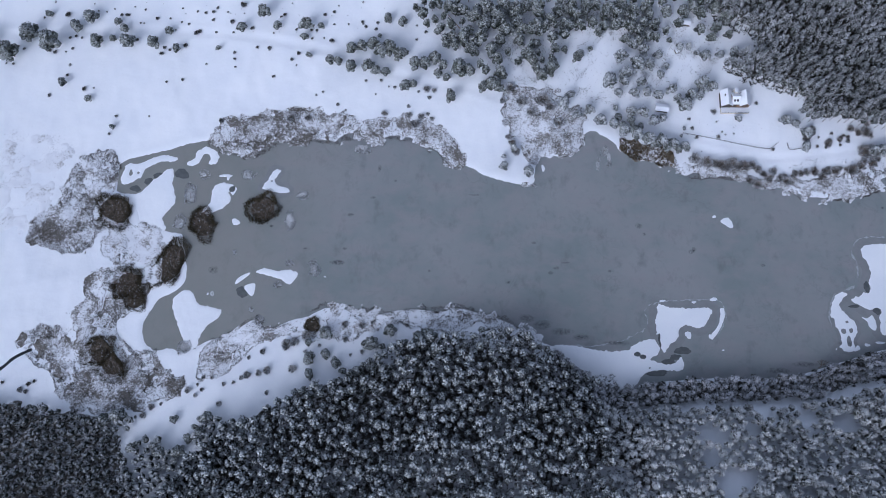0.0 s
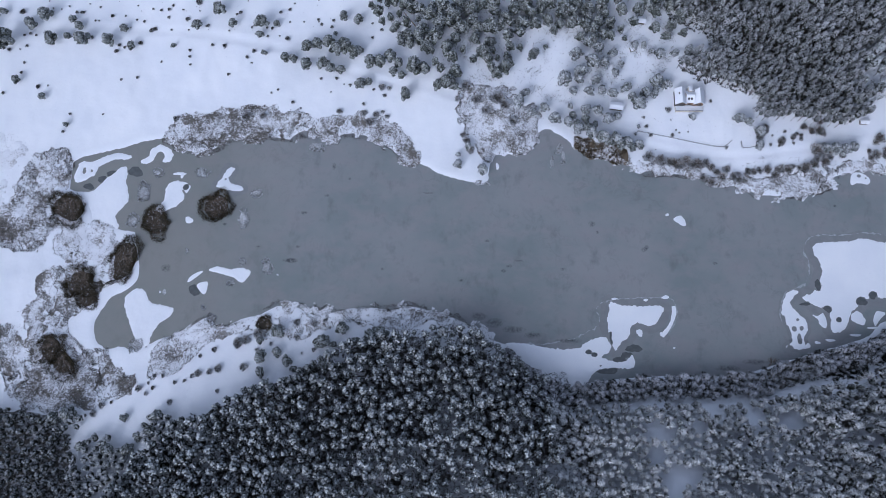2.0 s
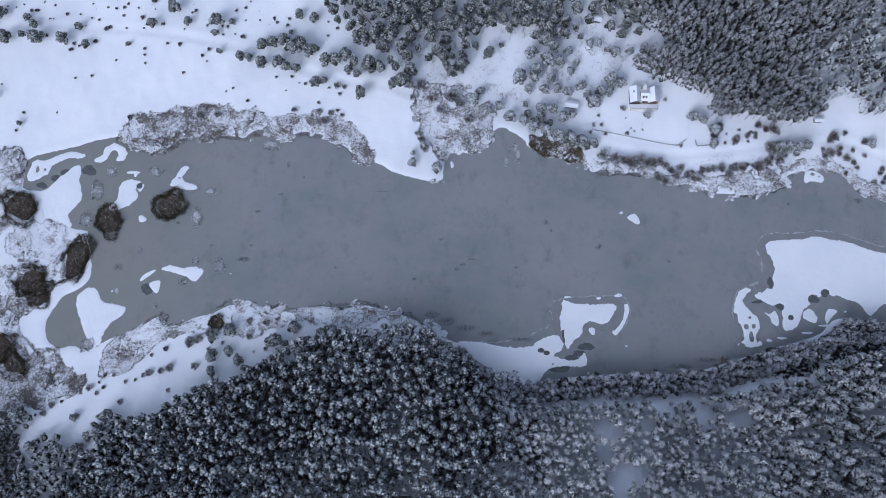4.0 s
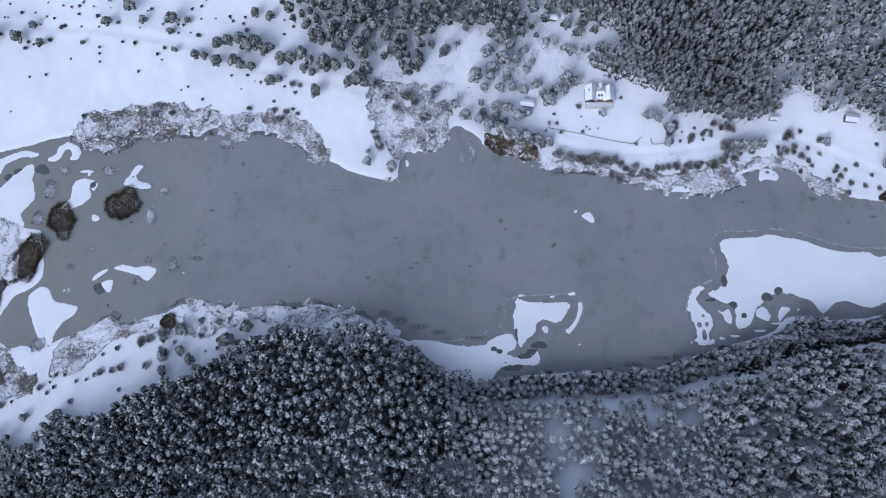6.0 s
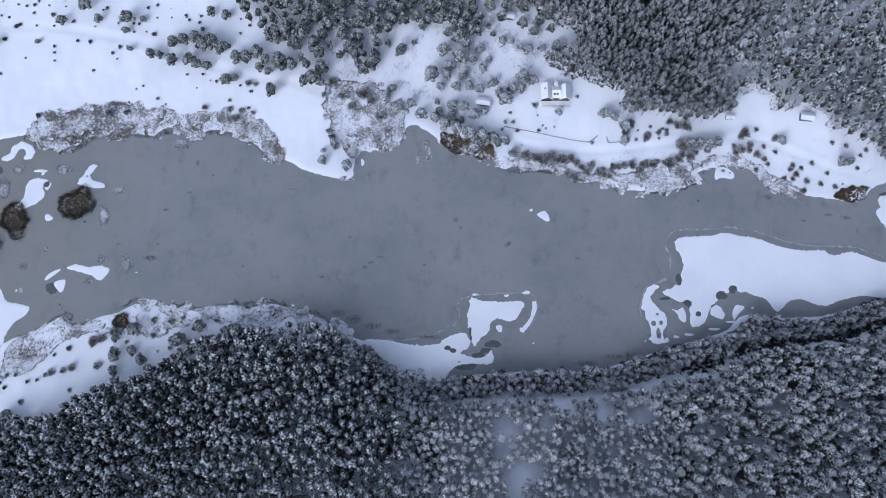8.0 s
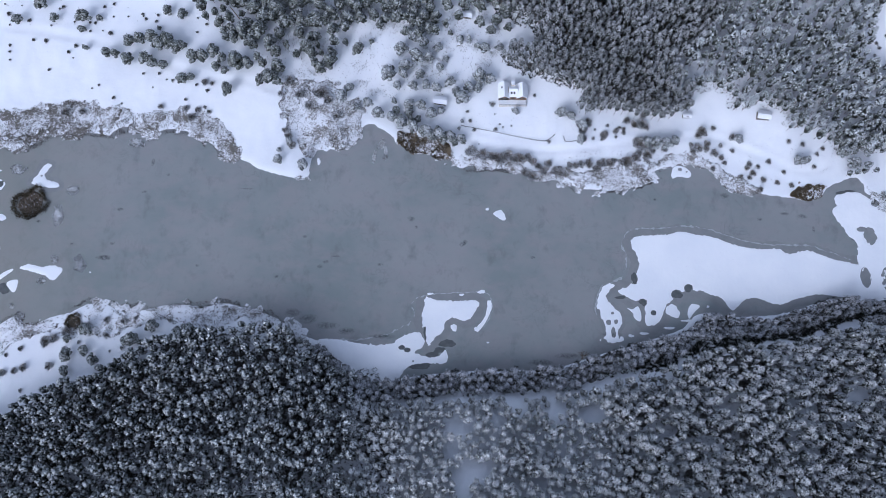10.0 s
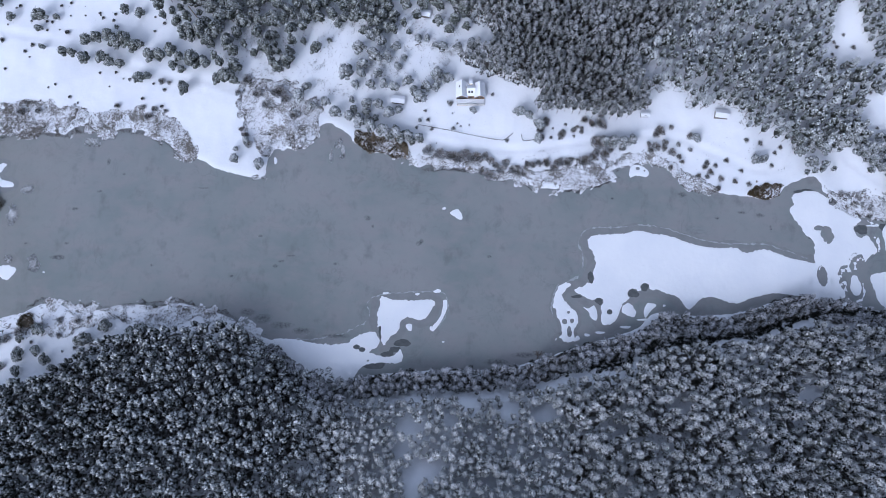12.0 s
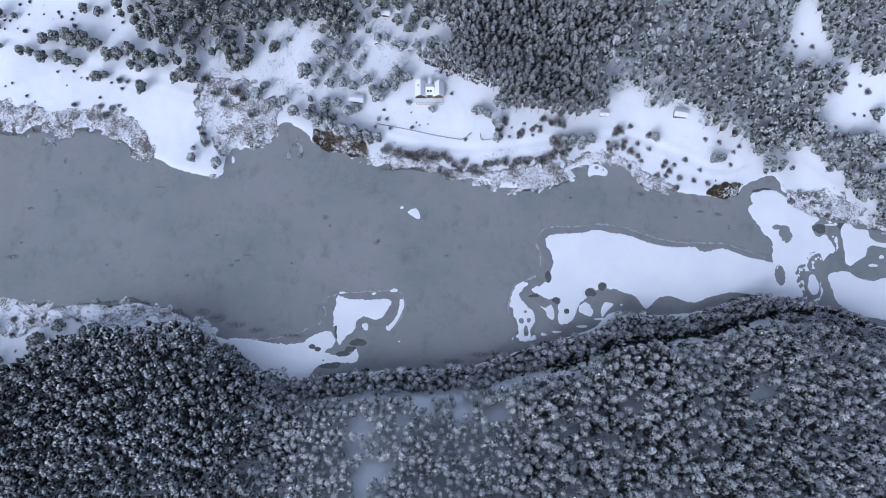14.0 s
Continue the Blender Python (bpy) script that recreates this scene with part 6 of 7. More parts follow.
tufts("meadow_tufts", [
    (-224.7, 195.2), (-187.8, 200.3), (-147.1, 199.2), (-125.2, 196.4), (-100.1, 184.8), (-62.3, 180.6), (-24.8, 185), (-8.9, 199.4),
    (-25.3, 214.2), (-134.9, 217.1), (-227.1, 213.1),
], TWIGS, 25, 0.06, "scattered weeds poking through meadow snow", 0.5, 0.5, 0.4, 0.0, 0.25, 9, category="weeds")
SEDGE_MEADOW = [
    (-213.3, 132.5), (-190.5, 133), (-176, 130), (-173.5, 119.6), (-178.1, 105.9), (-179.9, 92.5), (-189, 87.1), (-204.2, 89.4),
    (-212.1, 107.9),
]
tufts("sedge", SEDGE_MEADOW, TWIGS, 29, 9, "faint sedge tips showing through the snow", 0.15, 0.25, 0.3, 0.0, 0.02, 2, 9.0, category="sedge")
tufts("meadow_tufts", [
    (157.9, 122), (183.7, 124.1), (209.8, 125.4), (230.5, 124.1), (245.4, 116.3), (255.2, 108.4), (239.6, 107), (227.3, 115.2),
    (209.5, 120.7), (191.2, 116.6), (167.9, 113.9), (152.6, 116.1),
], TWIGS, 26, 3.0, "low frosted scrub along the sloping bank", 0.15, 0.45, 0.28, 0.0, 0.04, 8, category="weeds")
tufts("meadow_tufts", [
    (114.1, 143.8), (127.1, 141), (147.8, 140.9), (158.2, 140.7), (168.6, 140.6), (194.6, 136.9), (210.4, 137), (228.3, 131.4),
    (210.1, 131.6), (184, 131.4), (168.2, 125.9), (158.1, 134), (142.6, 132.8), (116.7, 137),
], TWIGS, 28, 1.2, "scattered weeds in the snowy garden", 0.5, 0.35, 0.22, 0.0, 0.10, 9, category="weeds")
tufts("meadow_tufts", [
    (230.6, 126), (245.7, 122.9), (260.8, 116.2), (274, 113.8), (279.9, 124.4), (272.1, 129.4), (258.7, 126.5), (245.9, 128.1),
], TWIGS, 27, 2.0, "low frosted scrub beside the track", 0.35, 0.45, 0.28, 0.0, 0.03, 8, category="weeds")
tufts("meadow_tufts", [
    (297.4, 102.8), (304.1, 104.2), (312.9, 105.2), (321.5, 100.0), (328.5, 94.1), (338.0, 90.7), (337.2, 86.2), (327.8, 88.1),
    (320.5, 91.6), (310.5, 94.2), (303.2, 97.5),
], BROWN_TWIGS, 45, 5, "brown frosted scrub along the eastern bank", -0.1, 1.0, 0.7, 0.0, 0.08, 6, category="weeds")
tufts("meadow_tufts", [
    (20, 162), (34, 158), (52, 157), (70, 150), (92, 148), (112, 156), (124, 166), (128, 178),
    (122, 192), (96, 198), (60, 199), (28, 196), (14, 182),
], TWIGS, 46, 6.0, "frosted scrub between the slope's pines", 0.12, 0.6, 0.34, 0.0, 0.05, 6, category="weeds")
def litter(outline, mat, seed, label, spread=0.6, hollow=-0.55):
    """A rough mat of bent stems and snow under a reed bed, ragged at its edge, with bare snow left in hollows."""
    line = spline(outline, 3)
    x = np.arange(line[:, 0].min() - 4, line[:, 0].max() + 4, 0.7)
    y = np.arange(line[:, 1].min() - 4, line[:, 1].max() + 4, 0.7)
    px, py = np.meshgrid(x, y)
    d = distance(line, px, py) + 2.0 * fleck(px, py, 5.0, 3) + 1.5 * fleck(px, py, 1.9, 3) - spread
    h = np.minimum(-0.22 * d, 0.8 * (fleck(px + seed, py, 7.0, 3) - hollow))
    z = np.maximum(land_height(px, py), 0.0) + np.clip(h, -0.1, 0.07) * (1 + 0.5 * fleck(px, py, 1.5, 2)) + 0.015
    keep = np.maximum(np.maximum(h[:-1, :-1], h[1:, :-1]), np.maximum(h[:-1, 1:], h[1:, 1:])) > 0
    verts, faces = grid_mesh(x, y, z, keep)
    return tagged(new("reed_litter", mesh_of("reed_litter", verts, faces, [mat], True)), label, "reeds", kind="stuff")


HEAD_BED = [
    (-166.4, 123.9), (-157.7, 126.2), (-150.7, 121.3), (-151.1, 114.6), (-155.5, 109), (-158.9, 103.6), (-159.1, 95.5), (-154.9, 88.9),
    (-160.5, 79.3), (-170.3, 79.1), (-183.7, 81.6), (-184.8, 88.5), (-179.5, 97.9), (-174, 103.3), (-172.5, 111.5), (-170.7, 116.9),
]
litter(SEDGE_MEADOW, LITTER_FAINT, 5, "snow with faint grey sedge tips", hollow=0.0)
litter([(-178, 100), (-160, 106), (-156, 104), (-159.1, 95.5), (-154.9, 88.9), (-160.5, 79.3), (-170.3, 79.1), (-183.7, 81.6), (-184.8, 88.5)], LITTER_BROWN, 1, "grey-brown bent reeds half buried in snow", hollow=-0.6)
litter([(-174, 104), (-161, 108), (-153, 107), (-151.1, 114.6), (-150.7, 121.3), (-157.7, 126.2), (-166.4, 123.9), (-170.7, 116.9)], LITTER_PALE, 2, "snow lying deep over bent reeds", hollow=-0.5)
tufts("reed_bed", HEAD_BED, REED, 1, 24, "snow-dusted reed bed at the lake's head", low=-0.8, edge=0.8, spread=0.7, lines=44)
PALE_BED = [
    (-153.9, 85), (-147.1, 89.8), (-135.8, 91.2), (-127.2, 86.5), (-126.5, 80), (-130, 73.2), (-138.3, 70.3), (-147.5, 74.3),
    (-153.7, 78.1),
]
litter(PALE_BED, LITTER_PALE, 2, "snow pressed over pale bent reeds", hollow=-0.2)
tufts("reed_bed", PALE_BED, REED, 2, 11, "pale snow-filled reed bed", low=0.0, edge=0.8, spread=0.7, lines=44)
MARSH_BED = [
    (-158.4, 64.1), (-149.2, 69.3), (-136.7, 65), (-128.5, 62.1), (-136.6, 52), (-143.4, 47), (-140.2, 39.6), (-133.4, 33.6),
    (-125.7, 33.7), (-121.4, 27.7), (-112.4, 22.9), (-113.4, 17.7), (-125.8, 12), (-139.7, 9.5), (-151.4, 9.4), (-161.6, 15),
    (-165.9, 24.8), (-175.5, 29.5), (-183.2, 39.1), (-177.3, 42.1), (-165.7, 44.2), (-158.8, 46.2), (-161.8, 51.6), (-156.3, 55.4),
]
litter(MARSH_BED, LITTER_BROWN, 3, "marsh litter of brown stems and thin snow", hollow=-0.25)
tufts("reed_bed", MARSH_BED, REED, 3, 20, "ragged marsh of frosted reeds and sedge", low=-0.45, edge=0.8, spread=0.7, lines=44)
NORTH_BELT = [
    (-109, 131.9), (-102.8, 141), (-89.7, 142.1), (-79.4, 145.6), (-66.2, 145.6), (-55.7, 145.7), (-45.1, 144.1), (-39.8, 141),
    (-24.1, 142.5), (-13.5, 141.7), (-0.4, 135), (3.8, 128.3), (6.9, 121.7), (3.5, 120.9), (-2.4, 123.8), (-5.6, 126.3),
    (-12.1, 129.6), (-23.9, 133.2), (-33.7, 129.6), (-39.6, 132.6), (-50, 131.6), (-60.4, 131.6), (-76.1, 131), (-83.2, 128.2),
    (-91.2, 123.7), (-101.8, 125.9),
]
litter(NORTH_BELT, LITTER_BROWN, 4, "brownish reed litter dusted with snow", hollow=-0.35)
tufts("reed_bed", NORTH_BELT, REED, 4, 18, "frosted reed belt along the north shore", low=-0.75, edge=0.45, spread=1.2, lines=26)
BAY_BED = [
    (26.6, 155), (36.4, 157.1), (50.9, 155.5), (54.7, 148.6), (61.5, 145.9), (62.7, 134.8), (59.1, 127.7), (54, 124),
    (43.7, 124.5), (38.4, 122.4), (34.6, 127.3), (29.5, 135.5), (26.8, 145.3),
]
litter(BAY_BED, LITTER_PALE, 5, "snow pressed over reeds in the bay", hollow=-0.4)
tufts("reed_bed", BAY_BED, REED, 5, 27, "snowy reed bed in the sheltered bay", low=-0.35, edge=0.8, spread=0.7, lines=44)
SOUTH_FRINGE = [
    (-105, 29), (-101.2, 39.9), (-95.1, 40.4), (-88.2, 46.2), (-82.4, 49.9), (-77, 44.5), (-61.4, 50), (-54.2, 53.8),
    (-41.9, 54.4), (-27, 51.4), (-9.8, 54.6), (2.5, 54.9), (14.8, 51.9), (31.9, 46.9), (47.5, 37.2), (41.4, 37.8),
    (26.9, 44.3), (12.3, 47.4), (2.5, 43.4), (-7.3, 45.8), (-22, 47.2), (-36.5, 42.7), (-46.1, 40.1), (-59.7, 42.1),
    (-77.8, 38.6), (-87, 32.7), (-93.9, 27.3), (-103.2, 23.4),
]
litter(SOUTH_FRINGE, LITTER_PALE, 6, "snowy litter of shore reeds", hollow=-0.02)
tufts("reed_bed", SOUTH_FRINGE, REED, 6, 18, "snowy reed fringe along the south shore", low=-0.05, edge=0.8, spread=0.7, lines=44)
HOUSE_FRINGE = [
    (96.5, 123.8), (109.1, 120.2), (125.7, 119), (140.6, 114.4), (155.8, 113.1), (168.5, 112.6), (181.7, 116.9), (193.8, 120.9),
    (199.1, 112.3), (185.6, 105.3), (167.8, 104.2), (155.4, 107.3), (140.6, 111.9), (120.5, 115.6), (108.9, 114.7),
]
litter(HOUSE_FRINGE, LITTER_PALE, 7, "rust-grey reed litter under snow", hollow=-0.2)
tufts("reed_bed", HOUSE_FRINGE, REED, 7, 27, "snow-bent reed fringe below the house", low=-0.2, edge=0.8, spread=0.7, lines=44)
SMALL_BAY_REEDS = [
    (189.5, 106.5), (193.1, 113.9), (207, 121.5), (219.9, 119.9), (227.8, 114.4), (234.6, 108.9), (242.5, 104.6), (235.7, 104),
    (228.1, 107.2), (220.9, 114.9), (209.5, 117.6), (203.4, 115.7), (195.2, 110.9),
]
litter(SMALL_BAY_REEDS, LITTER_PALE, 8, "rust-grey reed litter round the bay", hollow=-0.3)
tufts("reed_bed", SMALL_BAY_REEDS, REED, 8, 27, "frosted reeds round a small bay", low=-0.2, edge=0.8, spread=0.7, lines=44)
FAR_REEDS = [
    (292.7, 106.2), (298.5, 101.5), (306.3, 102.3), (316.4, 99.6), (328.5, 93.1), (339.3, 88.1), (337.1, 83.7), (320.5, 90.1),
    (307.9, 92.3), (299.3, 95.5),
]
litter(FAR_REEDS, LITTER_PALE, 9, "snowy reed litter by the track", hollow=-0.3)
tufts("reed_bed", FAR_REEDS, REED, 9, 27, "frosted reeds beside the far track", low=-0.2, edge=0.8, spread=0.7, lines=44)


tufts("sedge", HEAD_BED, OLIVE_SEDGE, 11, 12, "olive-brown sedge hummocks among the reeds", low=0.22, bare=0.0, edge=-5, height=0.5, category="sedge")
tufts("sedge", MARSH_BED, OLIVE_SEDGE, 12, 12, "olive-brown sedge hummocks in the marsh", low=0.30, bare=0.0, edge=-5, height=0.5, category="sedge")
tufts("sedge", NORTH_BELT, OLIVE_SEDGE, 13, 12, "brown sedge clumps in the shore reeds", low=0.35, bare=0.0, edge=-5, height=0.5, category="sedge")
tufts("sedge", BAY_BED, OLIVE_SEDGE, 14, 12, "brown sedge clumps in the sheltered bay", low=0.4, bare=0.0, edge=-5, height=0.5, category="sedge")


for k, (x, y, a, b) in enumerate([
    (-116.1, 105.3, 2.8, 4.6), (-91.3, 115.1, 2.8, 3.3), (-120, 91.9, 2.5, 3.2), (-58.7, 70.6, 2.2, 3.3), (-102.8, 59.8, 1.2, 1.8), (-94.3, 78.4, 1, 1), (-70.5, 93.5, 2.3, 4.8), (-65.5, 105.5, 2.8, 1.6),
    (-111.7, 36.7, 3.9, 3.2), (72.2, 127.1, 1.6, 3.9), (68.8, 121, 1.3, 2.7), (74.1, 123.8, 1.3, 3.3), (-84.9, 52.3, 0.7, 0.7), (-111.2, 114.8, 2.1, 1.9), (-81, 48.6, 2.5, 2), (-69.6, 73.1, 1, 0.8),
    (-73.3, 63.7, 1, 0.8), (-41.8, 53.1, 2.2, 1.5), (-11, 54.5, 2, 1.2), (2.5, 54.6, 2, 1.2), (-39.4, 128.3, 3.6, 1.9), (35.6, 110.5, 3.6, 1.4),
]):
    line = [(x + a * math.cos(q * 0.785) * random.uniform(0.8, 1.15), y + b * math.sin(q * 0.785) * random.uniform(0.8, 1.15)) for q in range(8)]
    root = tagged(new("reed_islet"), "small frosted reed islet frozen into the lake", "reeds", "reed islets")
    root.location = (x, y, 0)
    stems = tufts("reed_clump", line, HOAR_REED, 60 + k, 26, "", -0.6, 0.45, 0.5, 0.5, 0.3)
    stems.data.transform(Matrix.Translation((-x, -y, 0)))
    for key in list(stems.keys()):
        del stems[key]
    stems["kind"] = "stuff"
    stems.parent = root
    rim = spline(line, 3) - (x, y)
    m = len(rim)
    rim = rim * (0.55 + 0.25 * np.random.RandomState(k).rand(m, 1))
    i = np.arange(m)
    verts = np.concatenate([np.column_stack([rim, np.full(m, 0.005)]), np.column_stack([0.6 * rim, np.full(m, 0.10)]), [(0, 0, 0.13)]])
    faces = [(p, (p + 1) % m, m + p) for p in i] + [((p + 1) % m, m + (p + 1) % m, m + p) for p in i] + [(m + p, m + (p + 1) % m, 2 * m) for p in i]
    mat = new("snow_cap", mesh_of("snow_cap", verts, faces, [FLECKED_SNOW], True))
    mat.parent = root


def brush(name, parent, a, b, count, rad, ang, mat, height, r):
    """Bare leaning stems over an oval, as one part."""
    wob = 1 + 0.17 * np.sin(2 * ang + count) + 0.10 * np.sin(4 * ang + 3 * count) + 0.07 * np.sin(3 * ang + 5 * count) + 0.08 * np.sin(5 * ang + 2 * count) + 0.05 * np.sin(11 * ang + count) + r.normal(0, 0.06, count)
    px, py = a * rad * wob * np.cos(ang), b * rad * wob * np.sin(ang)
    full = fleck(px + 3.1 * count, py, 3.5, 3) > -0.42 - 0.5 * (rad > 0.85)
    px, py, rad, ang = px[full], py[full], rad[full], ang[full]
    count = len(px)
    dome = 0.5 * np.clip(1 - rad ** 2, 0, 1)
    la = ang + r.uniform(-2.0, 2.0, count)
    l, h, w = r.uniform(0.3, 1.3, count), height * r.uniform(0.2, 0.75, count), r.uniform(0.04, 0.11, count)
    ca, sa = np.cos(la), np.sin(la)
    vs = np.concatenate([np.stack([px - w * sa, py + w * ca, dome - 0.1], 1), np.stack([px + w * sa, py - w * ca, dome - 0.1], 1), np.stack([px + l * ca, py + l * sa, dome + h], 1)])
    i = np.arange(count)
    ob = new(name, mesh_of(name, vs, np.stack([i, count + i, 2 * count + i], 1), [mat]))
    ob.parent = parent
    return ob


def thicket(x, y, a, b, turn, seed, mat, label, height=2.0, count=2600, name="willow_thicket", heart=WILLOW_PALE):
    """A round thicket of bare stems, dark round its rim and greyer at its heart, on a low mound."""
    r = np.random.RandomState(seed)
    root = tagged(new(name), label, "thicket", "thickets in the marsh")
    root.matrix_world = pose(x, y, max(on_land(x, y), 0.0), 0, 0, turn)
    ang = r.uniform(0, 6.283, count)
    brush("rim_brush", root, a, b, count, 0.70 + 0.28 * r.rand(count) ** 0.8, ang, mat, height, r)
    inner = int(count * 0.8)
    ang = r.uniform(0, 6.283, inner)
    brush("heart_brush", root, a, b, inner, 0.80 * np.sqrt(r.rand(inner)), ang, heart, 0.45 * height, r)
    t = np.linspace(0, 6.283, 40, endpoint=False)
    rings = [np.stack([0.86 * a * q * np.cos(t), 0.86 * b * q * np.sin(t), np.full(40, 0.5 * (1 - q * q) - 0.12)], 1) for q in (0.98, 0.8, 0.5, 0.25, 0.01)]
    faces = [(k * 40 + j, k * 40 + (j + 1) % 40, (k + 1) * 40 + (j + 1) % 40, (k + 1) * 40 + j) for k in range(4) for j in range(40)]
    mound = new("mound", mesh_of("mound", np.concatenate(rings), np.array(faces), [SEDGE_MOUND], True))
    mound.parent = root
    return root


for (x, y), (a, b, turn, mat, h, label) in zip([
    (-149.7, 97), (-109.5, 91.4), (-83, 98.9), (-122.6, 73.3), (-141, 64.4), (-136.4, 57), (-150.2, 34.2), (-144.7, 27.9),
    (-57.9, 45.5),
], [
        (8.8, 8.0, 0, WILLOW, 2.4, "round dark willow thicket with a snowy heart"),
        (6.6, 7.2, 20, WILLOW, 2.0, "brown willow thicket at the water's edge"),
        (7.0, 7.8, 0, WILLOW, 2.0, "round brown thicket standing in the ice"),
        (7.0, 11.2, -18, WILLOW, 2.2, "long dark willow thicket beside the ice"),
        (8.5, 7.5, 30, WILLOW, 2.4, "blackish willow thicket in the marsh"),
        (5.5, 5.0, 0, WILLOW, 1.8, "low dark thicket on the snowy bank"),
        (7.0, 6.5, 0, WILLOW, 2.2, "brown thicket in the southern marsh"),
        (9.0, 6.5, -35, WILLOW, 2.2, "dark thicket in the southern marsh"),
        (3.6, 3.6, 0, WILLOW, 2.0, "small dark bush clump on the south shore")]):
    thicket(x, y, a, b, turn, int(x * 7 + 5000), mat, label, h, int(34 * a * b) + 300, heart=WILLOW_PALE if mat == WILLOW else BROWN_REED)
BANK_TAWNY = [
    (77.1, 132), (80.3, 134.8), (86.6, 132), (95.6, 130.1), (102.6, 126.5), (106.4, 122.2), (100.2, 120.6), (92.7, 122.6),
    (85.1, 123.7), (79, 126.7),
]
litter(BANK_TAWNY, LITTER_TAWNY, 41, "matted tawny dead reeds", 0.0, -0.4)
tufts("tawny_reeds", BANK_TAWNY, BROWN_REED, 41, 26, "tawny dead reeds on the steep bank", -0.5, 0.9, 0.55, bare=0.25, lines=30)
MOUTH_TAWNY = [
    (257.9, 104), (260.8, 107), (268.1, 107.5), (273.7, 106.2), (270.7, 100.9), (263.6, 99.6), (258.2, 101.2),
]
litter(MOUTH_TAWNY, LITTER_TAWNY, 42, "matted tawny dead reeds", 0.0, -0.4)
tufts("tawny_reeds", MOUTH_TAWNY, BROWN_REED, 42, 26, "tawny dead reeds at the bay's mouth", -0.5, 0.9, 0.55, bare=0.25, lines=30)


# ---- buildings ----
def roof_slab(a, b, c, d, thick):
    """A roof plane through four eaves and ridge points, with thickness downwards."""
    bm = bmesh.new()
    top = [bm.verts.new(p) for p in (a, b, c, d)]
    low = [bm.verts.new(Vector(p) - Vector((0, 0, thick))) for p in (a, b, c, d)]
    bm.faces.new(top)
    bm.faces.new(low[::-1])
    for i in range(4):
        j = (i + 1) % 4
        bm.faces.new((top[i], low[i], low[j], top[j]))
    bmesh.ops.recalc_face_normals(bm, faces=bm.faces)
    return bm


def gable_walls(x0, x1, y0, y1, h, ridge, along="y"):
    bm = bmesh.new()
    if along == "y":
        m = (x0 + x1) / 2
        front = [(x0, y0, -1.2), (x1, y0, -1.2), (x1, y0, h), (m, y0, ridge), (x0, y0, h)]
        back = [(p[0], y1, p[2]) for p in front]
    else:
        m = (y0 + y1) / 2
        front = [(x0, y0, -1.2), (x0, y1, -1.2), (x0, y1, h), (x0, m, ridge), (x0, y0, h)]
        back = [(x1, p[1], p[2]) for p in front]
    f = [bm.verts.new(p) for p in front]
    g = [bm.verts.new(p) for p in back]
    bm.faces.new(f)
    bm.faces.new(g[::-1])
    for i in range(5):
        j = (i + 1) % 5
        bm.faces.new((f[i], g[i], g[j], f[j]))
    bmesh.ops.recalc_face_normals(bm, faces=bm.faces)
    return bm


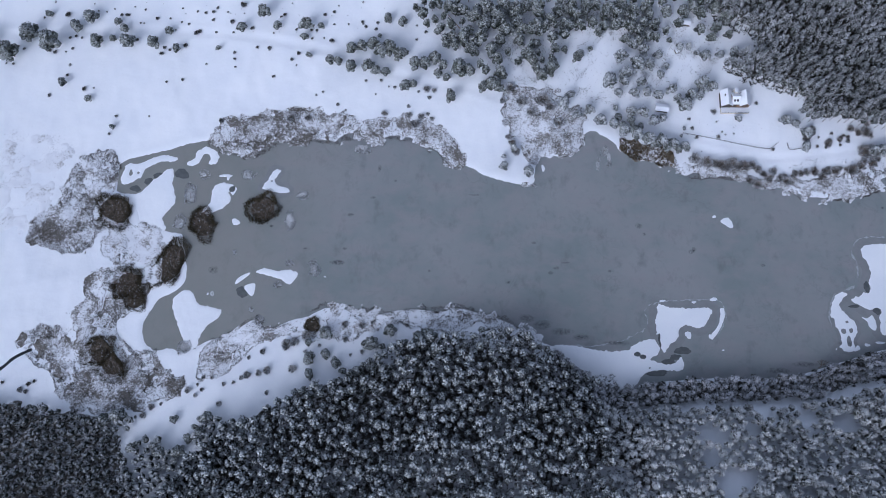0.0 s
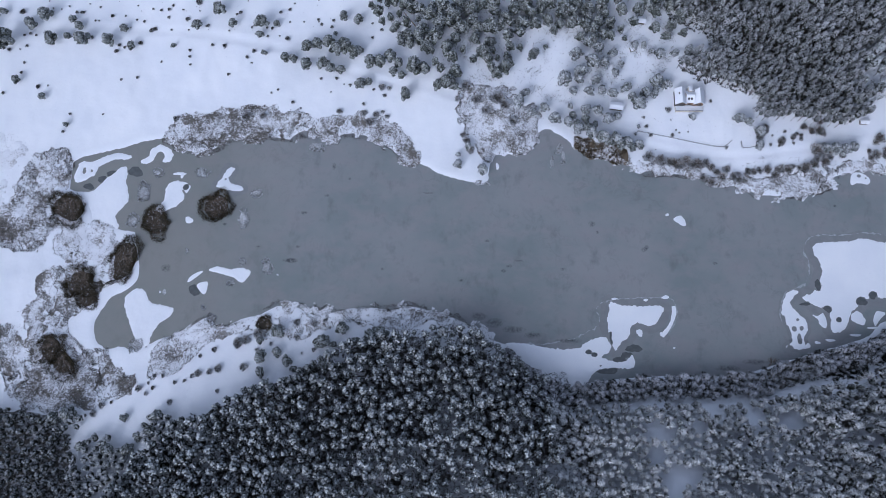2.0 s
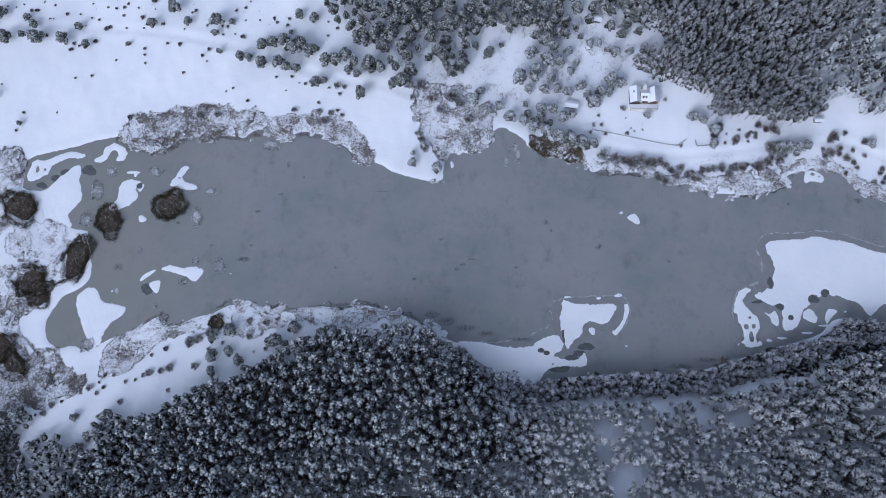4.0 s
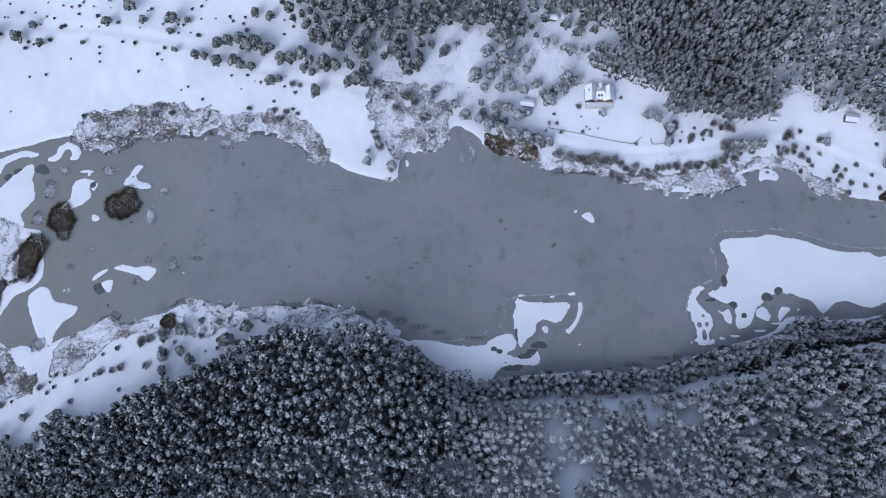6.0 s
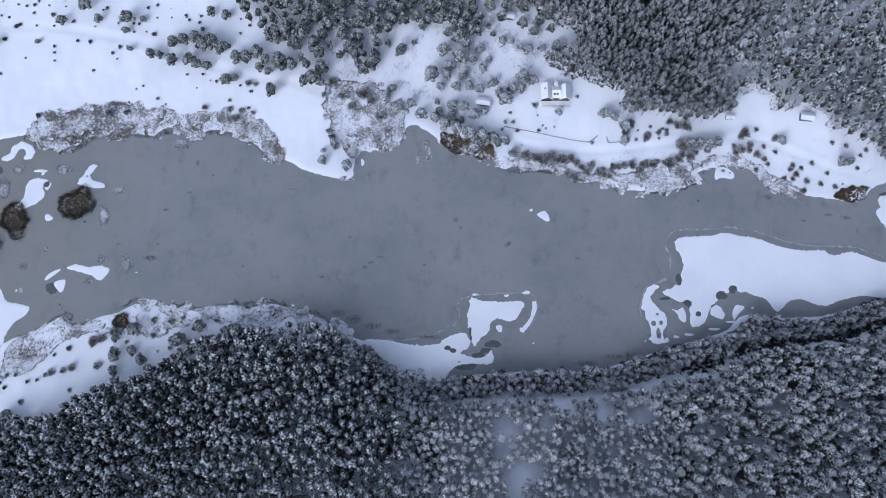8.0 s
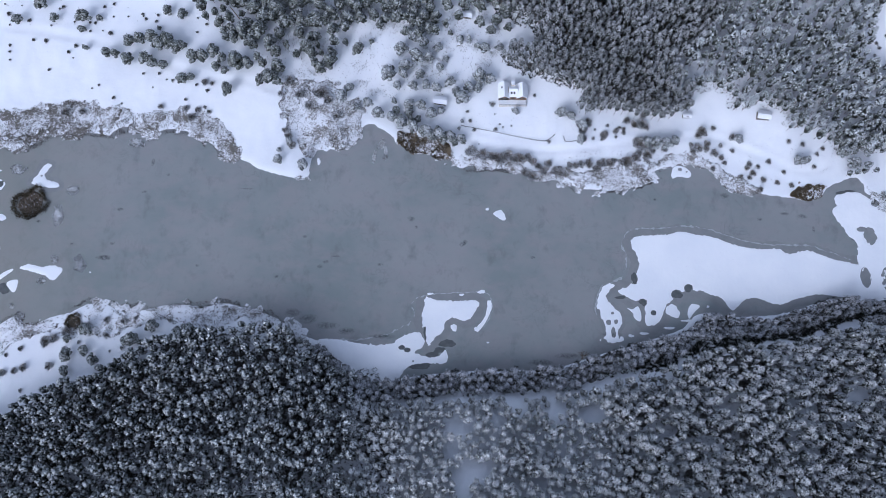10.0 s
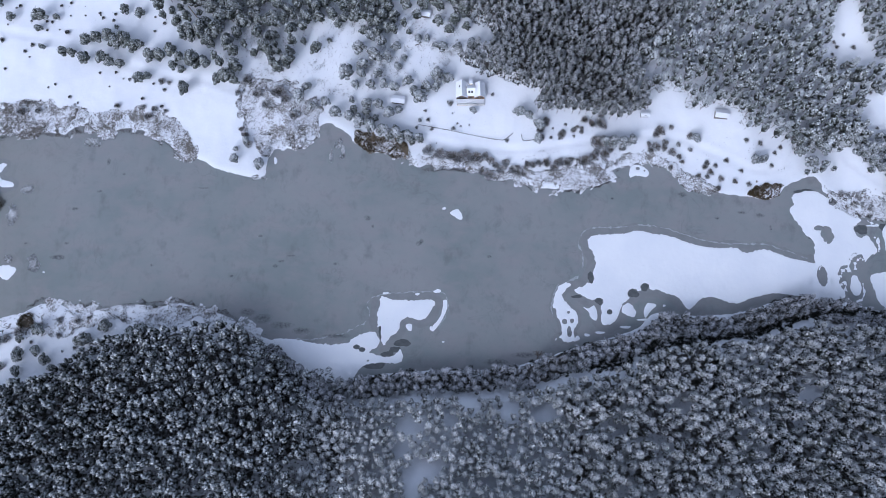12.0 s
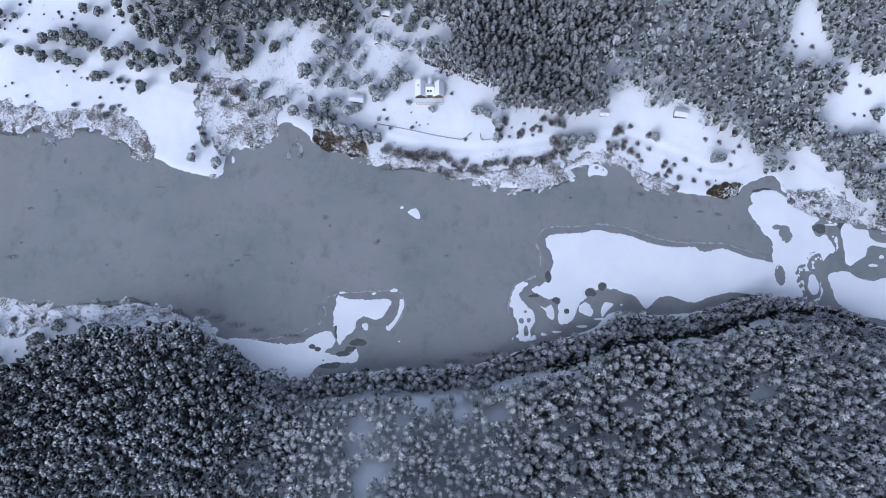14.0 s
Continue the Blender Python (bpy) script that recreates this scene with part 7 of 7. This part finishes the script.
def house(x, y, turn):
    root = tagged(new("house"), "brown timber lake house with two snowy gables", "house")
    root.matrix_world = pose(x, y, on_land(x, y) + 0.3, 0, 0, turn)
    front = -2.2
    part("wall", gable_walls(-6.4, -1.8, front, 4.6, 2.7, 4.6), DARK_TIMBER, root)
    part("wall", gable_walls(1.9, 6.4, front, 4.0, 2.7, 4.6), TIMBER, root)
    part("wall", gable_walls(-2.0, 2.0, front + 0.9, 3.4, 2.6, 4.1, "x"), TIMBER, root)
    for x0, x1, y1 in ((-6.8, -1.4, 5.0), (1.6, 6.8, 4.4)):
        m, y0 = (x0 + x1) / 2, front - 0.6
        part("roof", roof_slab((x0, y0, 2.5), (m, y0, 4.9), (m, y1, 4.9), (x0, y1, 2.5), 0.32), SNOW, root, "steep roof plane under thick snow")
        part("roof", roof_slab((m, y0, 4.9), (x1, y0, 2.5), (x1, y1, 2.5), (m, y1, 4.9), 0.32), SNOW, root, "steep roof plane under thick snow")
    part("roof", roof_slab((-1.9, front + 0.2, 2.6), (2.1, front + 0.2, 2.6), (2.1, 1.2, 4.3), (-1.9, 1.2, 4.3), 0.3), SNOW, root)
    part("roof", roof_slab((-1.9, 1.2, 4.3), (2.1, 1.2, 4.3), (2.1, 4.0, 2.6), (-1.9, 4.0, 2.6), 0.3), SNOW, root)
    for wx in (-0.7, 0.6):
        w = part("skylight", roof_slab((wx - 0.42, -0.9, 3.23), (wx + 0.42, -0.9, 3.23), (wx + 0.42, 0.0, 3.68), (wx - 0.42, 0.0, 3.68), 0.14), DARK_TIMBER, root)
        part("pane", roof_slab((wx - 0.34, -0.82, 3.29), (wx + 0.34, -0.82, 3.29), (wx + 0.34, -0.08, 3.66), (wx - 0.34, -0.08, 3.66), 0.05), GLASS, w)
    part("roof_vent", boxed(-5.4, -4.8, 1.6, 2.4, 3.5, 4.2), DARK_TIMBER, root)
    part("chimney", boxed(-0.7, 0.9, 3.2, 5.2, 0.0, 4.2, bevel=0.05), RENDER_WALL, root)
    part("chimney_snow", boxed(-0.75, 0.95, 3.15, 5.25, 4.2, 4.42, bevel=0.1), SNOW, root)
    part("flue", rod((1.7, 3.0, 2.6), (1.7, 3.0, 5.0), 0.2, 0.2, 10), METAL, root)
    for cx in (-4.1, 4.15):
        for wx in (-1.3, 0.3):
            w = part("window", boxed(cx + wx, cx + wx + 1.0, front - 0.08, front + 0.04, 0.8, 2.0), DARK_TIMBER, root)
            part("pane", boxed(cx + wx + 0.08, cx + wx + 0.92, front - 0.11, front - 0.05, 0.9, 1.9), GLASS, w)
        part("gable_board", boxed(cx - 2.1, cx + 2.1, front - 0.10, front + 0.02, 2.4, 2.65), TIMBER, root, "brown timber band under the gable")
        g = part("gable_window", boxed(cx - 0.6, cx + 0.6, front - 0.08, front + 0.04, 2.85, 3.6), DARK_TIMBER, root)
        part("pane", boxed(cx - 0.5, cx + 0.5, front - 0.11, front - 0.05, 2.93, 3.52), GLASS, g)
    part("porch", boxed(-1.7, 1.8, front + 0.3, front + 1.4, -0.9, 2.2, bevel=0.03), TIMBER, root, "brown timber porch between the gables")
    part("door", boxed(-0.5, 0.5, front + 0.22, front + 0.30, -0.1, 1.95), DARK_TIMBER, root)
    t = part("terrace", boxed(-6.2, 6.4, front - 3.0, front - 0.15, -1.2, -0.1, bevel=0.05), RENDER_WALL, root)
    part("terrace_snow", boxed(-6.1, 6.3, front - 2.9, front - 0.2, -0.096, 0.12, bevel=0.08), SNOW, t)
    for k in range(9):
        part("railing_post", boxed(-6.1 + 1.53 * k, -6.0 + 1.53 * k, front - 2.96, front - 2.86, -0.1, 0.8), DARK_TIMBER, root)
    part("rail", boxed(-6.1, 6.3, front - 2.97, front - 2.85, 0.8, 0.9), DARK_TIMBER, root)
    return root


def hut(x, y, w, d, h, turn, label, category="shed"):
    root = tagged(new("shed"), label, category)
    root.matrix_world = pose(x, y, on_land(x, y), 0, 0, turn)
    part("wall", gable_walls(-w / 2, w / 2, -d / 2, d / 2, h, h + 0.18 * d, "x"), GREY_TIMBER, root)
    e, top = 0.35, h + 0.18 * d + 0.12
    part("roof", roof_slab((-w / 2 - e, -d / 2 - e, h), (w / 2 + e, -d / 2 - e, h), (w / 2 + e, 0, top), (-w / 2 - e, 0, top), 0.2), SNOW, root, "low roof plane covered with snow")
    part("roof", roof_slab((-w / 2 - e, 0, top), (w / 2 + e, 0, top), (w / 2 + e, d / 2 + e, h), (-w / 2 - e, d / 2 + e, h), 0.2), SNOW, root, "low roof plane covered with snow")
    part("door", boxed(-0.45, 0.45, -d / 2 - 0.06, -d / 2 + 0.02, 0, 1.9), DARK_TIMBER, root)
    return root


spots = [
    (132.3, 149.1), (99, 147.5), (247.2, 139.2), (212.6, 140.2),
]
house(spots[0][0], spots[0][1] + 1.0, 0)
hut(*spots[1], 5.6, 3.0, 1.8, -8, "low timber shed with a snow-covered roof")
hut(*spots[2], 5.6, 3.4, 1.9, -8, "snow-roofed timber cabin at the forest edge", "cabin")
hut(*spots[3], 3.6, 1.8, 1.6, 0, "small snow-topped timber store in the clearing")
near = [
    (112, 189.7), (107.6, 175.8),
]
hut(*near[0], 3.6, 2.8, 2.0, -10, "tiny snow-roofed hut among the pines", "hut")
hut(*near[1], 2.2, 2.0, 1.6, 20, "tiny garden store capped with snow")


def fence(points, label):
    line = spline(points, 3, False)
    root = tagged(new("fence"), label, "fence")
    x0, y0 = line[0]
    root.location = (x0, y0, on_land(x0, y0))
    gap, z = 0.0, land_height(line[:, 0], line[:, 1])
    base = root.location
    previous = None
    for (x, y), h in zip(line, z):
        p = Vector((x, y, h)) - base
        part("post", rod(p - Vector((0, 0, 0.3)), p + Vector((0, 0, 1.25)), 0.09, 0.08), DARK_TIMBER, root)
        if previous is not None:
            for up in (0.55, 1.05):
                part("rail", rod(previous + Vector((0, 0, up)), p + Vector((0, 0, up)), 0.06, 0.06, 4), DARK_TIMBER, root)
        previous = p
    return root


fence([
    (108.5, 135.7), (116.7, 134.1), (127.1, 131.8), (137.4, 129.6), (145.6, 128.2), (148.2, 128.7), (151.3, 131.1),
], "dark wooden post-and-rail fence crossing the garden")
fence([
    (155.4, 130.5), (156.4, 127.6), (162.6, 128.3),
], "short dark wooden fence beside the track")
